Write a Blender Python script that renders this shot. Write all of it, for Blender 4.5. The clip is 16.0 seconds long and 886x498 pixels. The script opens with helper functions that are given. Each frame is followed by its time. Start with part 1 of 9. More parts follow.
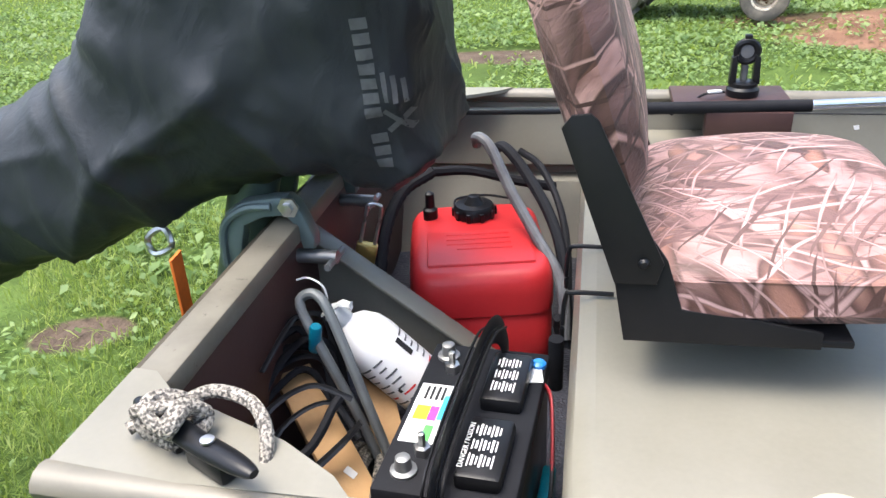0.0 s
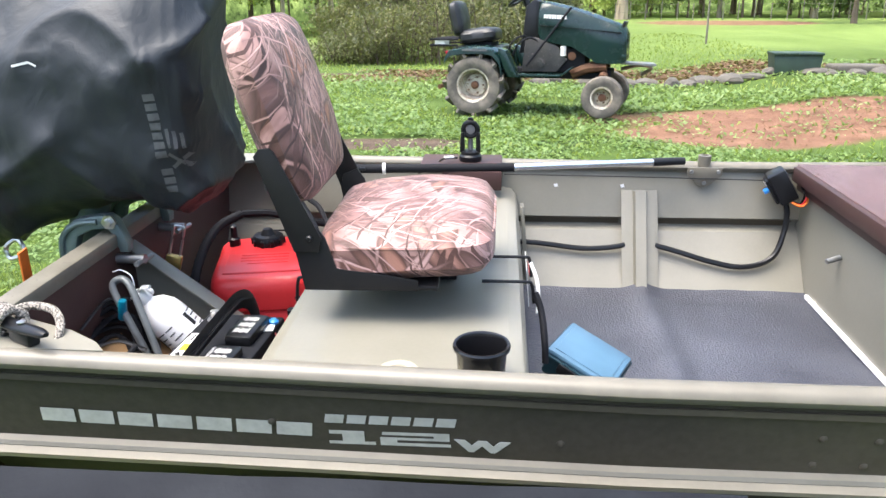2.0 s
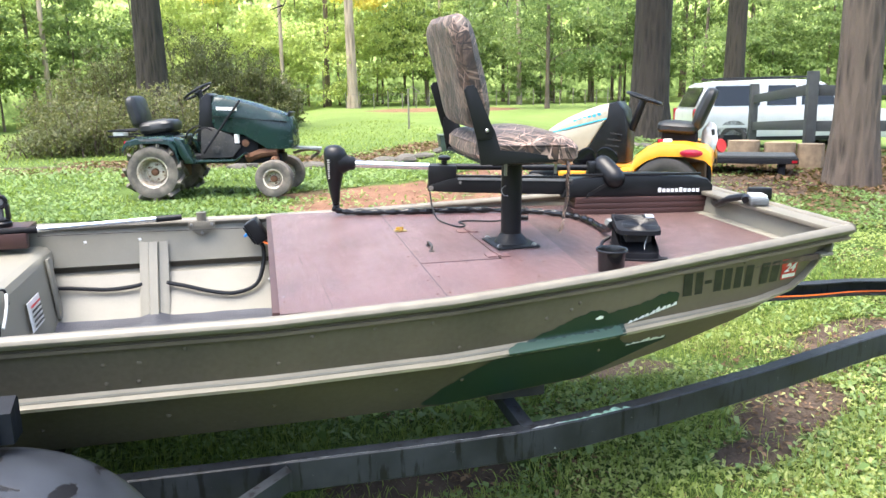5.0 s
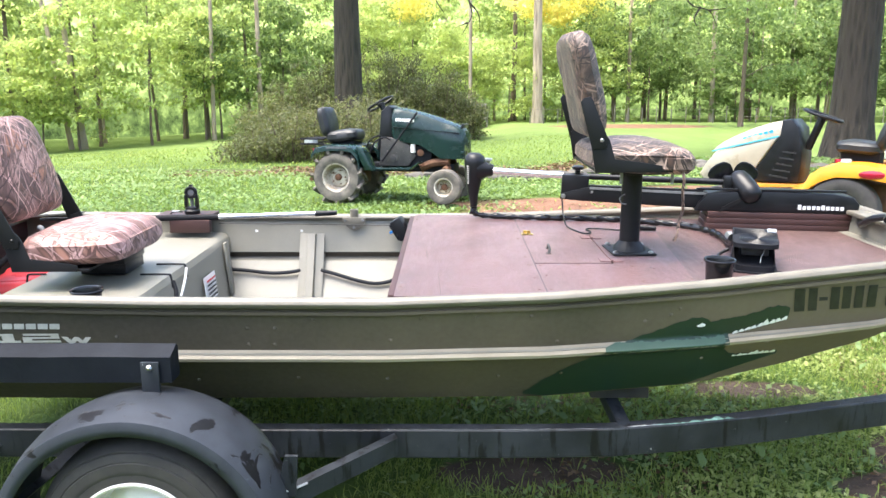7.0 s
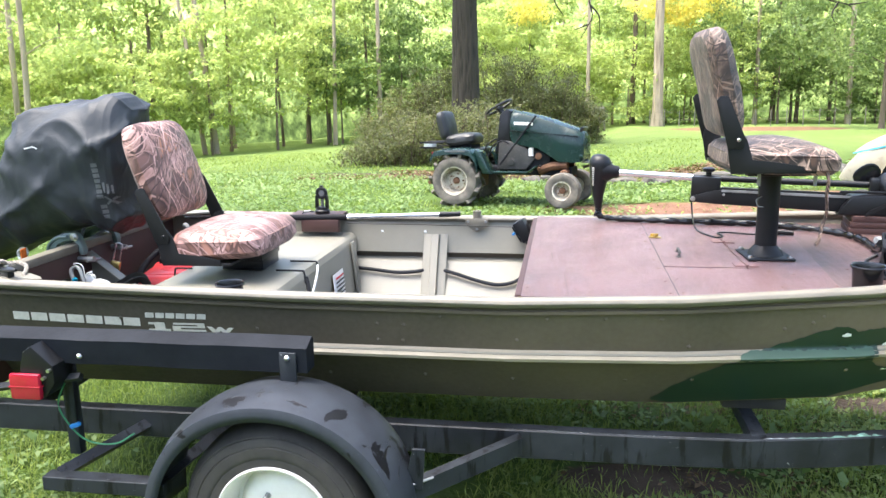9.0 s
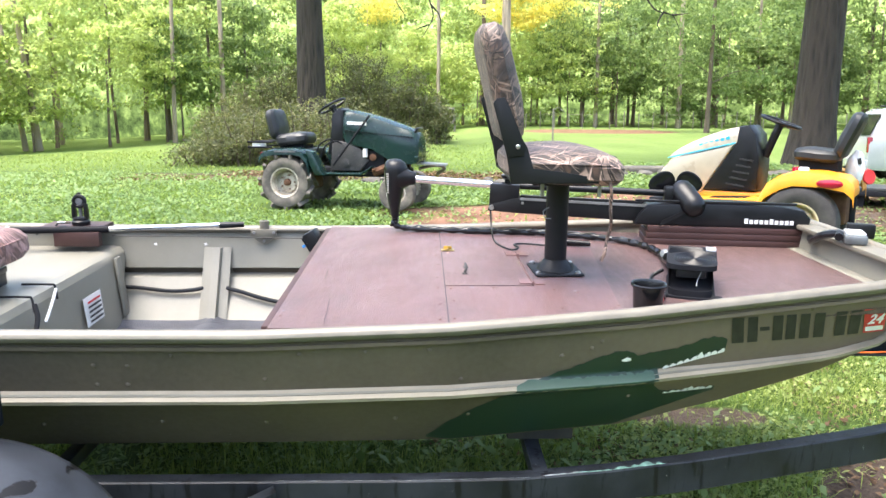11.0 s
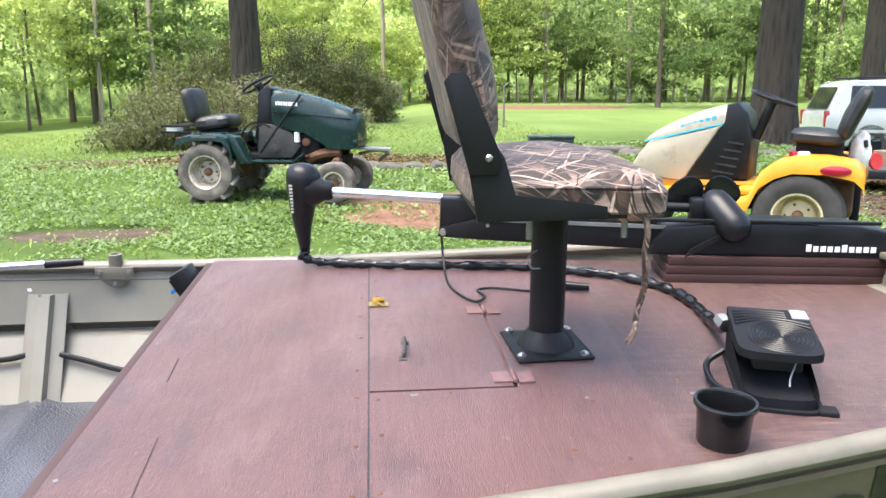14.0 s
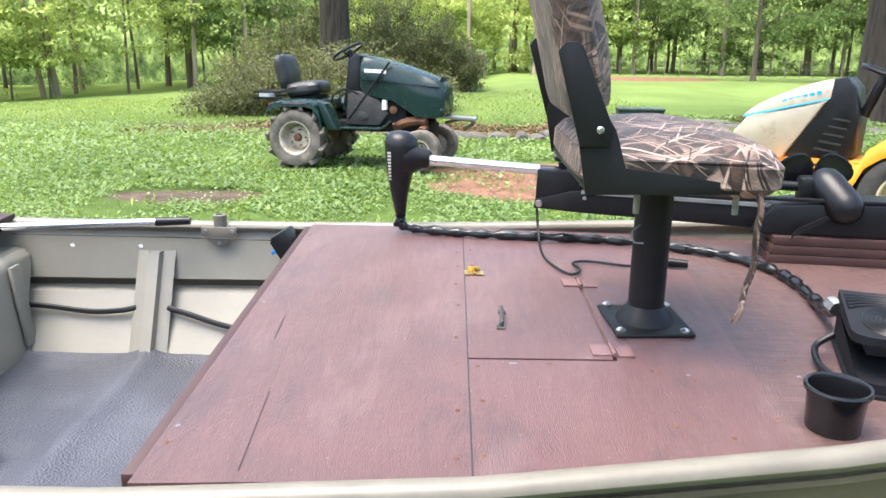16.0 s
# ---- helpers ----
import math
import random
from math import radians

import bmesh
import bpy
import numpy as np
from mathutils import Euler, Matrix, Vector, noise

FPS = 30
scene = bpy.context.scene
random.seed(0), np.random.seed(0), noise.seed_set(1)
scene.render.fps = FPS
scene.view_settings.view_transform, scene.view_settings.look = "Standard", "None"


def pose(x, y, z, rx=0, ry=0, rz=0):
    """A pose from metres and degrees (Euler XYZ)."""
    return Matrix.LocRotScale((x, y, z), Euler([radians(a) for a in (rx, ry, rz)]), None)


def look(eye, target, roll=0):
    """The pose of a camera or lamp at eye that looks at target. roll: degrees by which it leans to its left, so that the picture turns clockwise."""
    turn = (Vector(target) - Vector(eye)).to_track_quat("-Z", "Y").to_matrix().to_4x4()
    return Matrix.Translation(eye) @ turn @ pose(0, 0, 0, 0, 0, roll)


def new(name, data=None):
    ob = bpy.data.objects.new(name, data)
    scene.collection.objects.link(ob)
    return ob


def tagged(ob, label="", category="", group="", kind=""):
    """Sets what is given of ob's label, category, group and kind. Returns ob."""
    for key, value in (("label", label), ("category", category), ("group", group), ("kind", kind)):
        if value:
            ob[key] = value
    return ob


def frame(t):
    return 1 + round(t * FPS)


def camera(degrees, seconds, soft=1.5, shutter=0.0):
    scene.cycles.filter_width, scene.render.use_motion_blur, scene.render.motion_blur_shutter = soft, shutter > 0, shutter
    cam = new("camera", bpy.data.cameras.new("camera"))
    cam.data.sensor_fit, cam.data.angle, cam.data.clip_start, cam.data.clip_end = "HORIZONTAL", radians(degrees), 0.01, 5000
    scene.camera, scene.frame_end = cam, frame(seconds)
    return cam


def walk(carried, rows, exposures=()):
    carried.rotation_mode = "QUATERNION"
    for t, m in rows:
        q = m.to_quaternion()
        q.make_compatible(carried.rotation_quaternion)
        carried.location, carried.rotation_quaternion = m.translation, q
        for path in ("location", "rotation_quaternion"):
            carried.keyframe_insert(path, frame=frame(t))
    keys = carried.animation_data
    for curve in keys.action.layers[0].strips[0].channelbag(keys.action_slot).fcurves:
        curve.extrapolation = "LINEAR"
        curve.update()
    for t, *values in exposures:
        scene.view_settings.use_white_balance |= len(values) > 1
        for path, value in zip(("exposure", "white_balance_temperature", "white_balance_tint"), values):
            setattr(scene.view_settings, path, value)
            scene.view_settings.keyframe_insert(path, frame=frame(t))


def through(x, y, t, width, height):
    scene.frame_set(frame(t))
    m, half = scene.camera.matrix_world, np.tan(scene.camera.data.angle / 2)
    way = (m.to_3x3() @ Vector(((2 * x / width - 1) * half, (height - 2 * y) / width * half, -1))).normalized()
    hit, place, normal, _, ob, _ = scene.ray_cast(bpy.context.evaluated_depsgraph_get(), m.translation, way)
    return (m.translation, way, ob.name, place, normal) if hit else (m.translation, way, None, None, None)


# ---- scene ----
cam = camera(60.0, 16.0)
PATH = [
    (0, (0.557, -1.192, 1.503), (0.189, 0.6, 0.695), -2.5),
    (0.5, (0.566, -1.239, 1.515), (0.302, 0.598, 0.768), -2.2),
    (1, (0.692, -1.352, 1.531), (0.488, 0.525, 0.874), -0.6),
    (1.5, (0.855, -1.524, 1.542), (0.659, 0.37, 0.928), 0.0),
    (2, (0.984, -1.763, 1.541), (0.842, 0.142, 0.949), -0.2),
    (2.5, (1.147, -1.98, 1.553), (1.093, -0.059, 0.998), -0.5),
    (3, (1.355, -2.118, 1.582), (1.449, -0.186, 1.074), -0.5),
    (3.5, (1.516, -2.246, 1.573), (1.807, -0.322, 1.113), -0.8),
    (4, (1.666, -2.49, 1.562), (2.075, -0.58, 1.13), -1.8),
    (4.2, (1.714, -2.532, 1.565), (2.173, -0.63, 1.15), -1.0),
    (6.3, (2.123, -2.867, 1.542), (2.34, -0.911, 1.184), -0.4),
    (6.5, (2.127, -2.882, 1.547), (2.273, -0.919, 1.192), -0.3),
    (7, (2.1, -2.904, 1.538), (2.08, -0.934, 1.195), -0.1),
    (7.5, (2.068, -2.909, 1.524), (1.878, -0.948, 1.18), -0.1),
    (8, (2.043, -2.92, 1.513), (1.752, -0.972, 1.17), -0.1),
    (8.5, (2.041, -2.924, 1.509), (1.707, -0.981, 1.171), -0.4),
    (9, (2.056, -2.923, 1.527), (1.744, -0.975, 1.197), -0.6),
    (9.5, (2.103, -2.904, 1.529), (1.854, -0.946, 1.205), -0.7),
    (10, (2.166, -2.861, 1.526), (2.014, -0.893, 1.202), -0.4),
    (10.2, (2.203, -2.832, 1.523), (2.102, -0.861, 1.197), -0.2),
    (12.3, (2.403, -1.939, 1.554), (2.545, 0.027, 1.215), 0.3),
    (12.5, (2.39, -1.848, 1.549), (2.532, 0.118, 1.21), 0.1),
    (13, (2.371, -1.688, 1.562), (2.515, 0.276, 1.211), -0.2),
    (13.5, (2.396, -1.621, 1.566), (2.549, 0.338, 1.196), -0.5),
    (14, (2.408, -1.595, 1.558), (2.588, 0.358, 1.166), -0.2),
    (14.5, (2.413, -1.578, 1.557), (2.581, 0.368, 1.128), 0.1),
    (15, (2.4, -1.58, 1.556), (2.519, 0.365, 1.102), 0.3),
    (15.5, (2.377, -1.595, 1.555), (2.427, 0.35, 1.092), 0.5),
    (16, (2.36, -1.604, 1.558), (2.338, 0.341, 1.09), 0.6),
]
walk(cam, [(t, look(eye, target, roll)) for t, eye, target, roll in PATH], [(0.0, 1.88), (1.0, 2.05), (2.0, 2.07), (4.0, 2.21), (9.5, 2.36), (12.5, 2.14), (14.5, 2.06), (16.0, 2.14)])

# ---- light ----
SUN_DIR = Vector((-0.26, -0.15, 0.95)).normalized()
world = bpy.data.worlds.new("sky")
scene.world = world
world.use_nodes = True
wn = world.node_tree
sky = wn.nodes.new("ShaderNodeTexSky")
sky.sky_type = "NISHITA"
sky.sun_disc = False
sky.sun_elevation = math.asin(SUN_DIR.z)
sky.sun_rotation = math.atan2(SUN_DIR.x, SUN_DIR.y)
sky.air_density, sky.dust_density, sky.ozone_density = 1.0, 4.0, 1.0
wn.links.new(sky.outputs[0], wn.nodes["Background"].inputs[0])
wn.nodes["Background"].inputs[1].default_value = 0.15
sun = new("sun", bpy.data.lights.new("sun", "SUN"))
sun.data.energy, sun.data.angle, sun.data.color = 1.5, radians(45), (1.0, 0.97, 0.91)
sun.matrix_world = look(SUN_DIR * 40, (0, 0, 0))


# ---- building helpers ----
LEAN = 2.6
BOAT = Matrix.Translation((0, 0, 1.0)) @ Matrix.Rotation(radians(LEAN), 4, "X") @ Matrix.Translation((0, 0, -1.0))
I4 = Matrix.Identity(4)


def ground_z(x, y):
    z = 0.165 + 0.042 * min(y, 9) + 0.02 * max(0.0, min(y - 9, 40))
    z -= 0.05 * max(0.0, min(-x - 2, 12)) * min(1.0, max(0.0, (y - 6) / 12))
    a = min(1.0, max(0.0, (x - 3.4) / 1.6))
    b = min(1.0, max(0.0, (y - 0.8) / 2.2))
    z += 0.17 * a * a * (3 - 2 * a) * b * b * (3 - 2 * b)
    a = min(1.0, max(0.0, (x - 8.5) / 5))
    b = min(1.0, max(0.0, (y - 6.5) / 6)) * min(1.0, max(0.0, (24 - y) / 5))
    z -= 0.75 * a * a * (3 - 2 * a) * b * b * (3 - 2 * b)
    return z


def thing(name, label, category, m=I4, group="", kind=""):
    ob = new(name)
    ob.empty_display_size = 0.1
    ob.matrix_world = m
    return tagged(ob, label, category, group, kind)


def finish(bm, smooth=True):
    bmesh.ops.recalc_face_normals(bm, faces=bm.faces)
    for f in bm.faces:
        f.smooth = smooth
    return bm


def part(name, bm, material, parent, label="", smooth=True, sharp=35):
    """Links a bmesh as one mesh object under a thing or a part."""
    me = bpy.data.meshes.new(name)
    finish(bm, smooth)
    bm.to_mesh(me)
    bm.free()
    if smooth:
        me.set_sharp_from_angle(angle=radians(sharp))
    for mt in material if isinstance(material, (list, tuple)) else [material]:
        me.materials.append(mt)
    ob = new(name, me)
    if parent is not None:
        ob.parent = parent
    if label:
        ob["label"] = label
    return ob


def grown(name, verts, faces, material, parent, smooth=False):
    me = bpy.data.meshes.new(name)
    me.from_pydata(verts, [], faces)
    for mt in material if isinstance(material, (list, tuple)) else [material]:
        me.materials.append(mt)
    if smooth:
        me.polygons.foreach_set("use_smooth", [True] * len(me.polygons))
    ob = new(name, me)
    if parent is not None:
        ob.parent = parent
    return ob


def box(bm, sx, sy, sz, at=(0, 0, 0), rot=(0, 0, 0), bevel=0.0, seg=2):
    """A box with its middle at a place; its edges may be rounded."""
    m = pose(*at, *rot) @ Matrix.Diagonal((sx, sy, sz, 1))
    vs = bmesh.ops.create_cube(bm, size=1, matrix=m)["verts"]
    if bevel > 0:
        es = list({e for v in vs for e in v.link_edges})
        bmesh.ops.bevel(bm, geom=es, offset=bevel, segments=seg, profile=0.5, affect="EDGES")
    return bm


def Box(*a, **k):
    return box(bmesh.new(), *a, **k)


def rod(bm, p, q, r, r2=None, seg=16, caps=True):
    """A round bar from p to q."""
    p, q = Vector(p), Vector(q)
    d = q - p
    m = Matrix.Translation((p + q) / 2) @ d.to_track_quat("Z", "Y").to_matrix().to_4x4()
    bmesh.ops.create_cone(bm, cap_ends=caps, segments=seg, radius1=r, radius2=r if r2 is None else r2, depth=d.length, matrix=m)
    return bm


def Rod(*a, **k):
    return rod(bmesh.new(), *a, **k)


def smoothed(pts, n=6, closed=False):
    """A smooth line through points (Catmull-Rom)."""
    P = [Vector(p) for p in pts]
    out = []
    N = len(P)
    rng = range(N) if closed else range(N - 1)
    for i in rng:
        a = P[i - 1] if closed or i else P[0] * 2 - P[1]
        b, c = P[i], P[(i + 1) % N]
        d = P[(i + 2) % N] if closed or i + 2 < N else P[-1] * 2 - P[-2]
        for k in range(n):
            t = k / n
            out.append(0.5 * (2 * b + (c - a) * t + (2 * a - 5 * b + 4 * c - d) * t * t + (3 * b - a - 3 * c + d) * t**3))
    if not closed:
        out.append(P[-1])
    return out


def tube(bm, pts, r, seg=8, flat=1.0, closed=False, up=(0, 0, 1), radii=None):
    """A round or flattened bar along a line."""
    P = [Vector(p) for p in pts]
    n = len(P)
    rings = []
    upv = Vector(up)
    for i, p in enumerate(P):
        d = (P[(i + 1) % n] - P[i - 1]) if closed or 0 < i < n - 1 else (P[1] - P[0] if i == 0 else P[-1] - P[-2])
        d.normalize()
        s = d.cross(upv)
        if s.length < 1e-3:
            s = d.cross(Vector((1, 0, 0)))
        s.normalize()
        u = s.cross(d)
        rr = radii[i] if radii else r
        rings.append([bm.verts.new(p + s * (rr * math.cos(a)) + u * (rr * flat * math.sin(a))) for a in [2 * math.pi * k / seg for k in range(seg)]])
    for i in range(n if closed else n - 1):
        A, Bq = rings[i], rings[(i + 1) % n]
        for k in range(seg):
            bm.faces.new((A[k], A[(k + 1) % seg], Bq[(k + 1) % seg], Bq[k]))
    if not closed:
        bm.faces.new(rings[0][::-1])
        bm.faces.new(rings[-1])
    return bm


def Tube(*a, **k):
    return tube(bmesh.new(), *a, **k)


def lathe(bm, profile, seg=32, m=I4, close=False):
    """Turns a list of (radius, height) round z."""
    rings = []
    for r, z in profile:
        rings.append([bm.verts.new(m @ Vector((max(r, 1e-4) * math.cos(2 * math.pi * k / seg), max(r, 1e-4) * math.sin(2 * math.pi * k / seg), z))) for k in range(seg)])
    for A, Bq in zip(rings, rings[1:] + (rings[:1] if close else [])):
        for k in range(seg):
            bm.faces.new((A[k], A[(k + 1) % seg], Bq[(k + 1) % seg], Bq[k]))
    if not close:
        bm.faces.new(rings[0][::-1])
        bm.faces.new(rings[-1])
    return bm


def Lathe(*a, **k):
    return lathe(bmesh.new(), *a, **k)


def prism(bm, outline, t0, t1, m=I4, bevel=0.0):
    """A plate with an outline in x and z, from y = t0 to y = t1."""
    a = [bm.verts.new(m @ Vector((x, t0, z))) for x, z in outline]
    b = [bm.verts.new(m @ Vector((x, t1, z))) for x, z in outline]
    n = len(a)
    fs = [bm.faces.new(a), bm.faces.new(b[::-1])]
    for i in range(n):
        fs.append(bm.faces.new((a[i], b[i], b[(i + 1) % n], a[(i + 1) % n])))
    if bevel:
        bmesh.ops.recalc_face_normals(bm, faces=fs)
        es = list({e for f in fs[:2] for e in f.edges})
        bmesh.ops.bevel(bm, geom=es, offset=bevel, segments=2, profile=0.5, affect="EDGES")
    return bm


def Prism(*a, **k):
    return prism(bmesh.new(), *a, **k)


def loft(bm, rings, caps=True, closed=True):
    """Skins rings of equal length."""
    R = [[bm.verts.new(v) for v in ring] for ring in rings]
    n = len(R[0])
    for A, Bq in zip(R, R[1:]):
        for k in range(n if closed else n - 1):
            bm.faces.new((A[k], A[(k + 1) % n], Bq[(k + 1) % n], Bq[k]))
    if caps and closed:
        bm.faces.new(R[0][::-1])
        bm.faces.new(R[-1])
    return bm


def cushion(bm, w, d, h, m=I4, crown=0.02, r=0.09, nx=22, ny=18, power=5.0):
    """A padded slab: w in x, d in y, h thick, with rounded corners, fuller in the middle."""
    top, bot = [], []
    for side in (1, -1):
        grid = []
        for j in range(ny + 1):
            row = []
            for i in range(nx + 1):
                u, v = 2 * i / nx - 1, 2 * j / ny - 1
                # squircle to square map keeps the corners round
                q = max(abs(u), abs(v))
                rr = (abs(u) ** power + abs(v) ** power) ** (1 / power)
                k = q / rr if rr > 1e-6 else 1
                x, y = u * k * w / 2, v * k * d / 2
                f = max(0.0, 1 - q**6)
                z = side * (h / 2 * (0.42 + 0.58 * f**0.4) + crown * (1 - u * u) * (1 - v * v) * (side > 0))
                if q > 0.999:
                    z = side * h * 0.20
                z += 0.004 * noise.noise(Vector((x * 9, y * 9, side * 3.0)))
                row.append(bm.verts.new(m @ Vector((x, y, z))))
            grid.append(row)
        for j in range(ny):
            for i in range(nx):
                bm.faces.new((grid[j][i], grid[j][i + 1], grid[j + 1][i + 1], grid[j + 1][i]))
        (top if side > 0 else bot).extend(grid)
    def rim(g):
        return g[0][:-1] + [row[-1] for row in g[:-1]] + g[-1][:0:-1] + [row[0] for row in g[:0:-1]]
    a, b = rim(top), rim(bot)
    for k in range(len(a)):
        n = (k + 1) % len(a)
        bm.faces.new((a[k], a[n], b[n], b[k]))
    return bm


def words(name, text, size, depth, material, parent, m, label="", bold=0.0):
    cu = bpy.data.curves.new(name, "FONT")
    cu.body, cu.size, cu.extrude = text, size, depth
    cu.offset = bold
    cu.resolution_u = 2
    tmp = new(name, cu)
    me = bpy.data.meshes.new_from_object(tmp)
    bpy.data.objects.remove(tmp)
    bpy.data.curves.remove(cu)
    me.materials.clear()
    me.materials.append(material)
    ob = new(name, me)
    ob.parent = parent
    ob.matrix_local = m
    if label:
        ob["label"] = label
    return ob


# ---- materials ----
def node(nt, kind, **vals):
    n = nt.nodes.new(kind)
    for k, v in vals.items():
        n.inputs[k.replace("_", " ")].default_value = v
    return n


def ramp(nt, src, stops):
    r = nt.nodes.new("ShaderNodeValToRGB")
    while len(r.color_ramp.elements) < len(stops):
        r.color_ramp.elements.new(0.5)
    for e, (p, c) in zip(r.color_ramp.elements, stops):
        e.position = p
        e.color = (*c, 1) if len(c) == 3 else c
    nt.links.new(src, r.inputs[0])
    return r.outputs[0]


def mixc(nt, fac, a, b, mode="MIX"):
    n = nt.nodes.new("ShaderNodeMix")
    n.data_type, n.blend_type = "RGBA", mode
    for sock, v in ((n.inputs[0], fac), (n.inputs[6], a), (n.inputs[7], b)):
        if hasattr(v, "is_linked"):
            nt.links.new(v, sock)
        elif isinstance(v, tuple):
            sock.default_value = (*v, 1) if len(v) == 3 else v
        else:
            sock.default_value = v
    return n.outputs[2]


def maths(nt, op, a, b=0.0, c=None):
    n = nt.nodes.new("ShaderNodeMath")
    n.operation = op
    for i, v in enumerate((a, b) if c is None else (a, b, c)):
        if hasattr(v, "is_linked"):
            nt.links.new(v, n.inputs[i])
        else:
            n.inputs[i].default_value = v
    return n.outputs[0]


def turned(nt, coord, rot, stretch):
    """Coordinates turned first and stretched after."""
    for key, val in (("Rotation", [radians(v) for v in rot]), ("Scale", stretch)):
        mp = nt.nodes.new("ShaderNodeMapping")
        mp.inputs[key].default_value = val
        nt.links.new(coord, mp.inputs[0])
        coord = mp.outputs[0]
    return coord


def noise_of(nt, coord, scale, detail=4.0, rough=0.55, stretch=None, rot=(0, 0, 0), distort=0.0):
    n = node(nt, "ShaderNodeTexNoise", Scale=scale, Detail=detail, Roughness=rough, Distortion=distort)
    if stretch or any(rot):
        coord = turned(nt, coord, rot, stretch or (1, 1, 1))
    nt.links.new(coord, n.inputs["Vector"])
    return n.outputs["Fac"]


def base(name):
    mt = bpy.data.materials.new(name)
    mt.use_nodes = True
    nt = mt.node_tree
    b = nt.nodes["Principled BSDF"]
    tc = nt.nodes.new("ShaderNodeTexCoord")
    return mt, nt, b, tc.outputs["Object"]


def bumped(nt, b, height, strength, dist=0.002):
    n = nt.nodes.new("ShaderNodeBump")
    n.inputs["Strength"].default_value = strength
    n.inputs["Distance"].default_value = dist
    nt.links.new(height, n.inputs["Height"])
    nt.links.new(n.outputs[0], b.inputs["Normal"])


def surf(name, c1, c2=None, scale=8.0, rough=0.5, metal=0.0, bump=0.15, fine=120.0, spot=None, spot_at=0.62, rough_var=0.12, coat=0.0, spec=0.5, dist=0.002):
    """A plain surface with stains at one scale, grain at another, and spots of wear."""
    mt, nt, b, co = base(name)
    c2 = c2 or tuple(v * 0.72 for v in c1)
    big = noise_of(nt, co, scale, 5.0)
    small = noise_of(nt, co, fine, 3.0)
    col = ramp(nt, big, [(0.32, c2), (0.62, c1)])
    col = mixc(nt, maths(nt, "MULTIPLY", small, 0.22), col, tuple(min(1, v * 1.35 + 0.01) for v in c1))
    if spot:
        dirt = noise_of(nt, co, scale * 3.3, 7.0, 0.7)
        msk = ramp(nt, dirt, [(spot_at, (0, 0, 0)), (spot_at + 0.06, (1, 1, 1))])
        col = mixc(nt, msk, col, spot)
    nt.links.new(col, b.inputs["Base Color"])
    rg = maths(nt, "MULTIPLY_ADD", big, rough_var * 2, rough - rough_var)
    nt.links.new(rg, b.inputs["Roughness"])
    b.inputs["Metallic"].default_value = metal
    b.inputs["Specular IOR Level"].default_value = spec
    b.inputs["Coat Weight"].default_value = coat
    if bump:
        bumped(nt, b, maths(nt, "ADD", small, maths(nt, "MULTIPLY", big, 0.7)), bump, dist)
    return mt


M = {}
M["tan"] = surf("tan_paint", (0.188, 0.179, 0.147), (0.158, 0.150, 0.120), 5, 0.42, bump=0.06, spot=(0.17, 0.15, 0.115), spot_at=0.70)
# transom cap: dirty tan, darkened in colour for the shade it lies in
M["shaded_cap"] = surf("shaded_weathered_cap_paint", (0.135, 0.125, 0.098), (0.095, 0.087, 0.067), 16, 0.5, bump=0.12, spot=(0.05, 0.04, 0.03), spot_at=0.64)
M["tan_rim"] = surf("tan_rim_paint", (0.150, 0.137, 0.108), (0.118, 0.107, 0.083), 14, 0.42, bump=0.08, spot=(0.55, 0.54, 0.50), spot_at=0.72)
M["stripe"] = surf("stripe_paint", (0.29, 0.255, 0.19), (0.23, 0.20, 0.148), 6, 0.45, bump=0.06)
M["black_paint"] = surf("black_paint", (0.006, 0.0065, 0.0075), (0.010, 0.010, 0.011), 10, 0.45, bump=0.08, spec=0.25, spot=(0.05, 0.05, 0.05), spot_at=0.68)
M["board"] = surf("black_coated_board", (0.0062, 0.0078, 0.011), (0.010, 0.0125, 0.017), 7, 0.60, bump=0.3, spec=0.10, spot=(0.30, 0.32, 0.34), spot_at=0.735, fine=45.0, dist=0.004)
M["black_plastic"] = surf("black_plastic", (0.007, 0.0075, 0.009), (0.004, 0.004, 0.005), 12, 0.34, bump=0.05, spec=0.30)
M["black_matte"] = surf("black_matte", (0.010, 0.011, 0.014), (0.006, 0.006, 0.008), 12, 0.70, bump=0.12, spec=0.15)
M["rubber"] = surf("rubber", (0.034, 0.031, 0.030), (0.052, 0.046, 0.042), 14, 0.75, bump=0.2)
M["tyre_mud"] = surf("muddy_rubber", (0.075, 0.068, 0.060), (0.19, 0.165, 0.135), 9, 0.85, bump=0.3)
M["white_rim"] = surf("white_wheel_paint", (0.80, 0.77, 0.72), (0.72, 0.69, 0.64), 9, 0.35, bump=0.04, spot=(0.35, 0.30, 0.24), spot_at=0.70)
M["cream_rim"] = surf("cream_wheel_paint", (0.62, 0.52, 0.34), (0.55, 0.45, 0.29), 12, 0.4, bump=0.05, spot=(0.25, 0.17, 0.10), spot_at=0.66)
M["dirty_rim"] = surf("dirty_wheel_paint", (0.55, 0.51, 0.43), (0.26, 0.21, 0.16), 12, 0.6, bump=0.1, spot=(0.14, 0.08, 0.05), spot_at=0.55)
M["steel"] = surf("steel", (0.56, 0.56, 0.55), (0.42, 0.42, 0.41), 25, 0.32, 1.0, 0.05)
M["dull_steel"] = surf("dull_steel", (0.30, 0.31, 0.31), (0.22, 0.22, 0.22), 22, 0.5, 0.8, 0.15, spot=(0.16, 0.10, 0.06), spot_at=0.67)
M["chrome"] = surf("chrome_shaft", (0.72, 0.72, 0.73), (0.60, 0.60, 0.62), 18, 0.18, 1.0, 0.02)
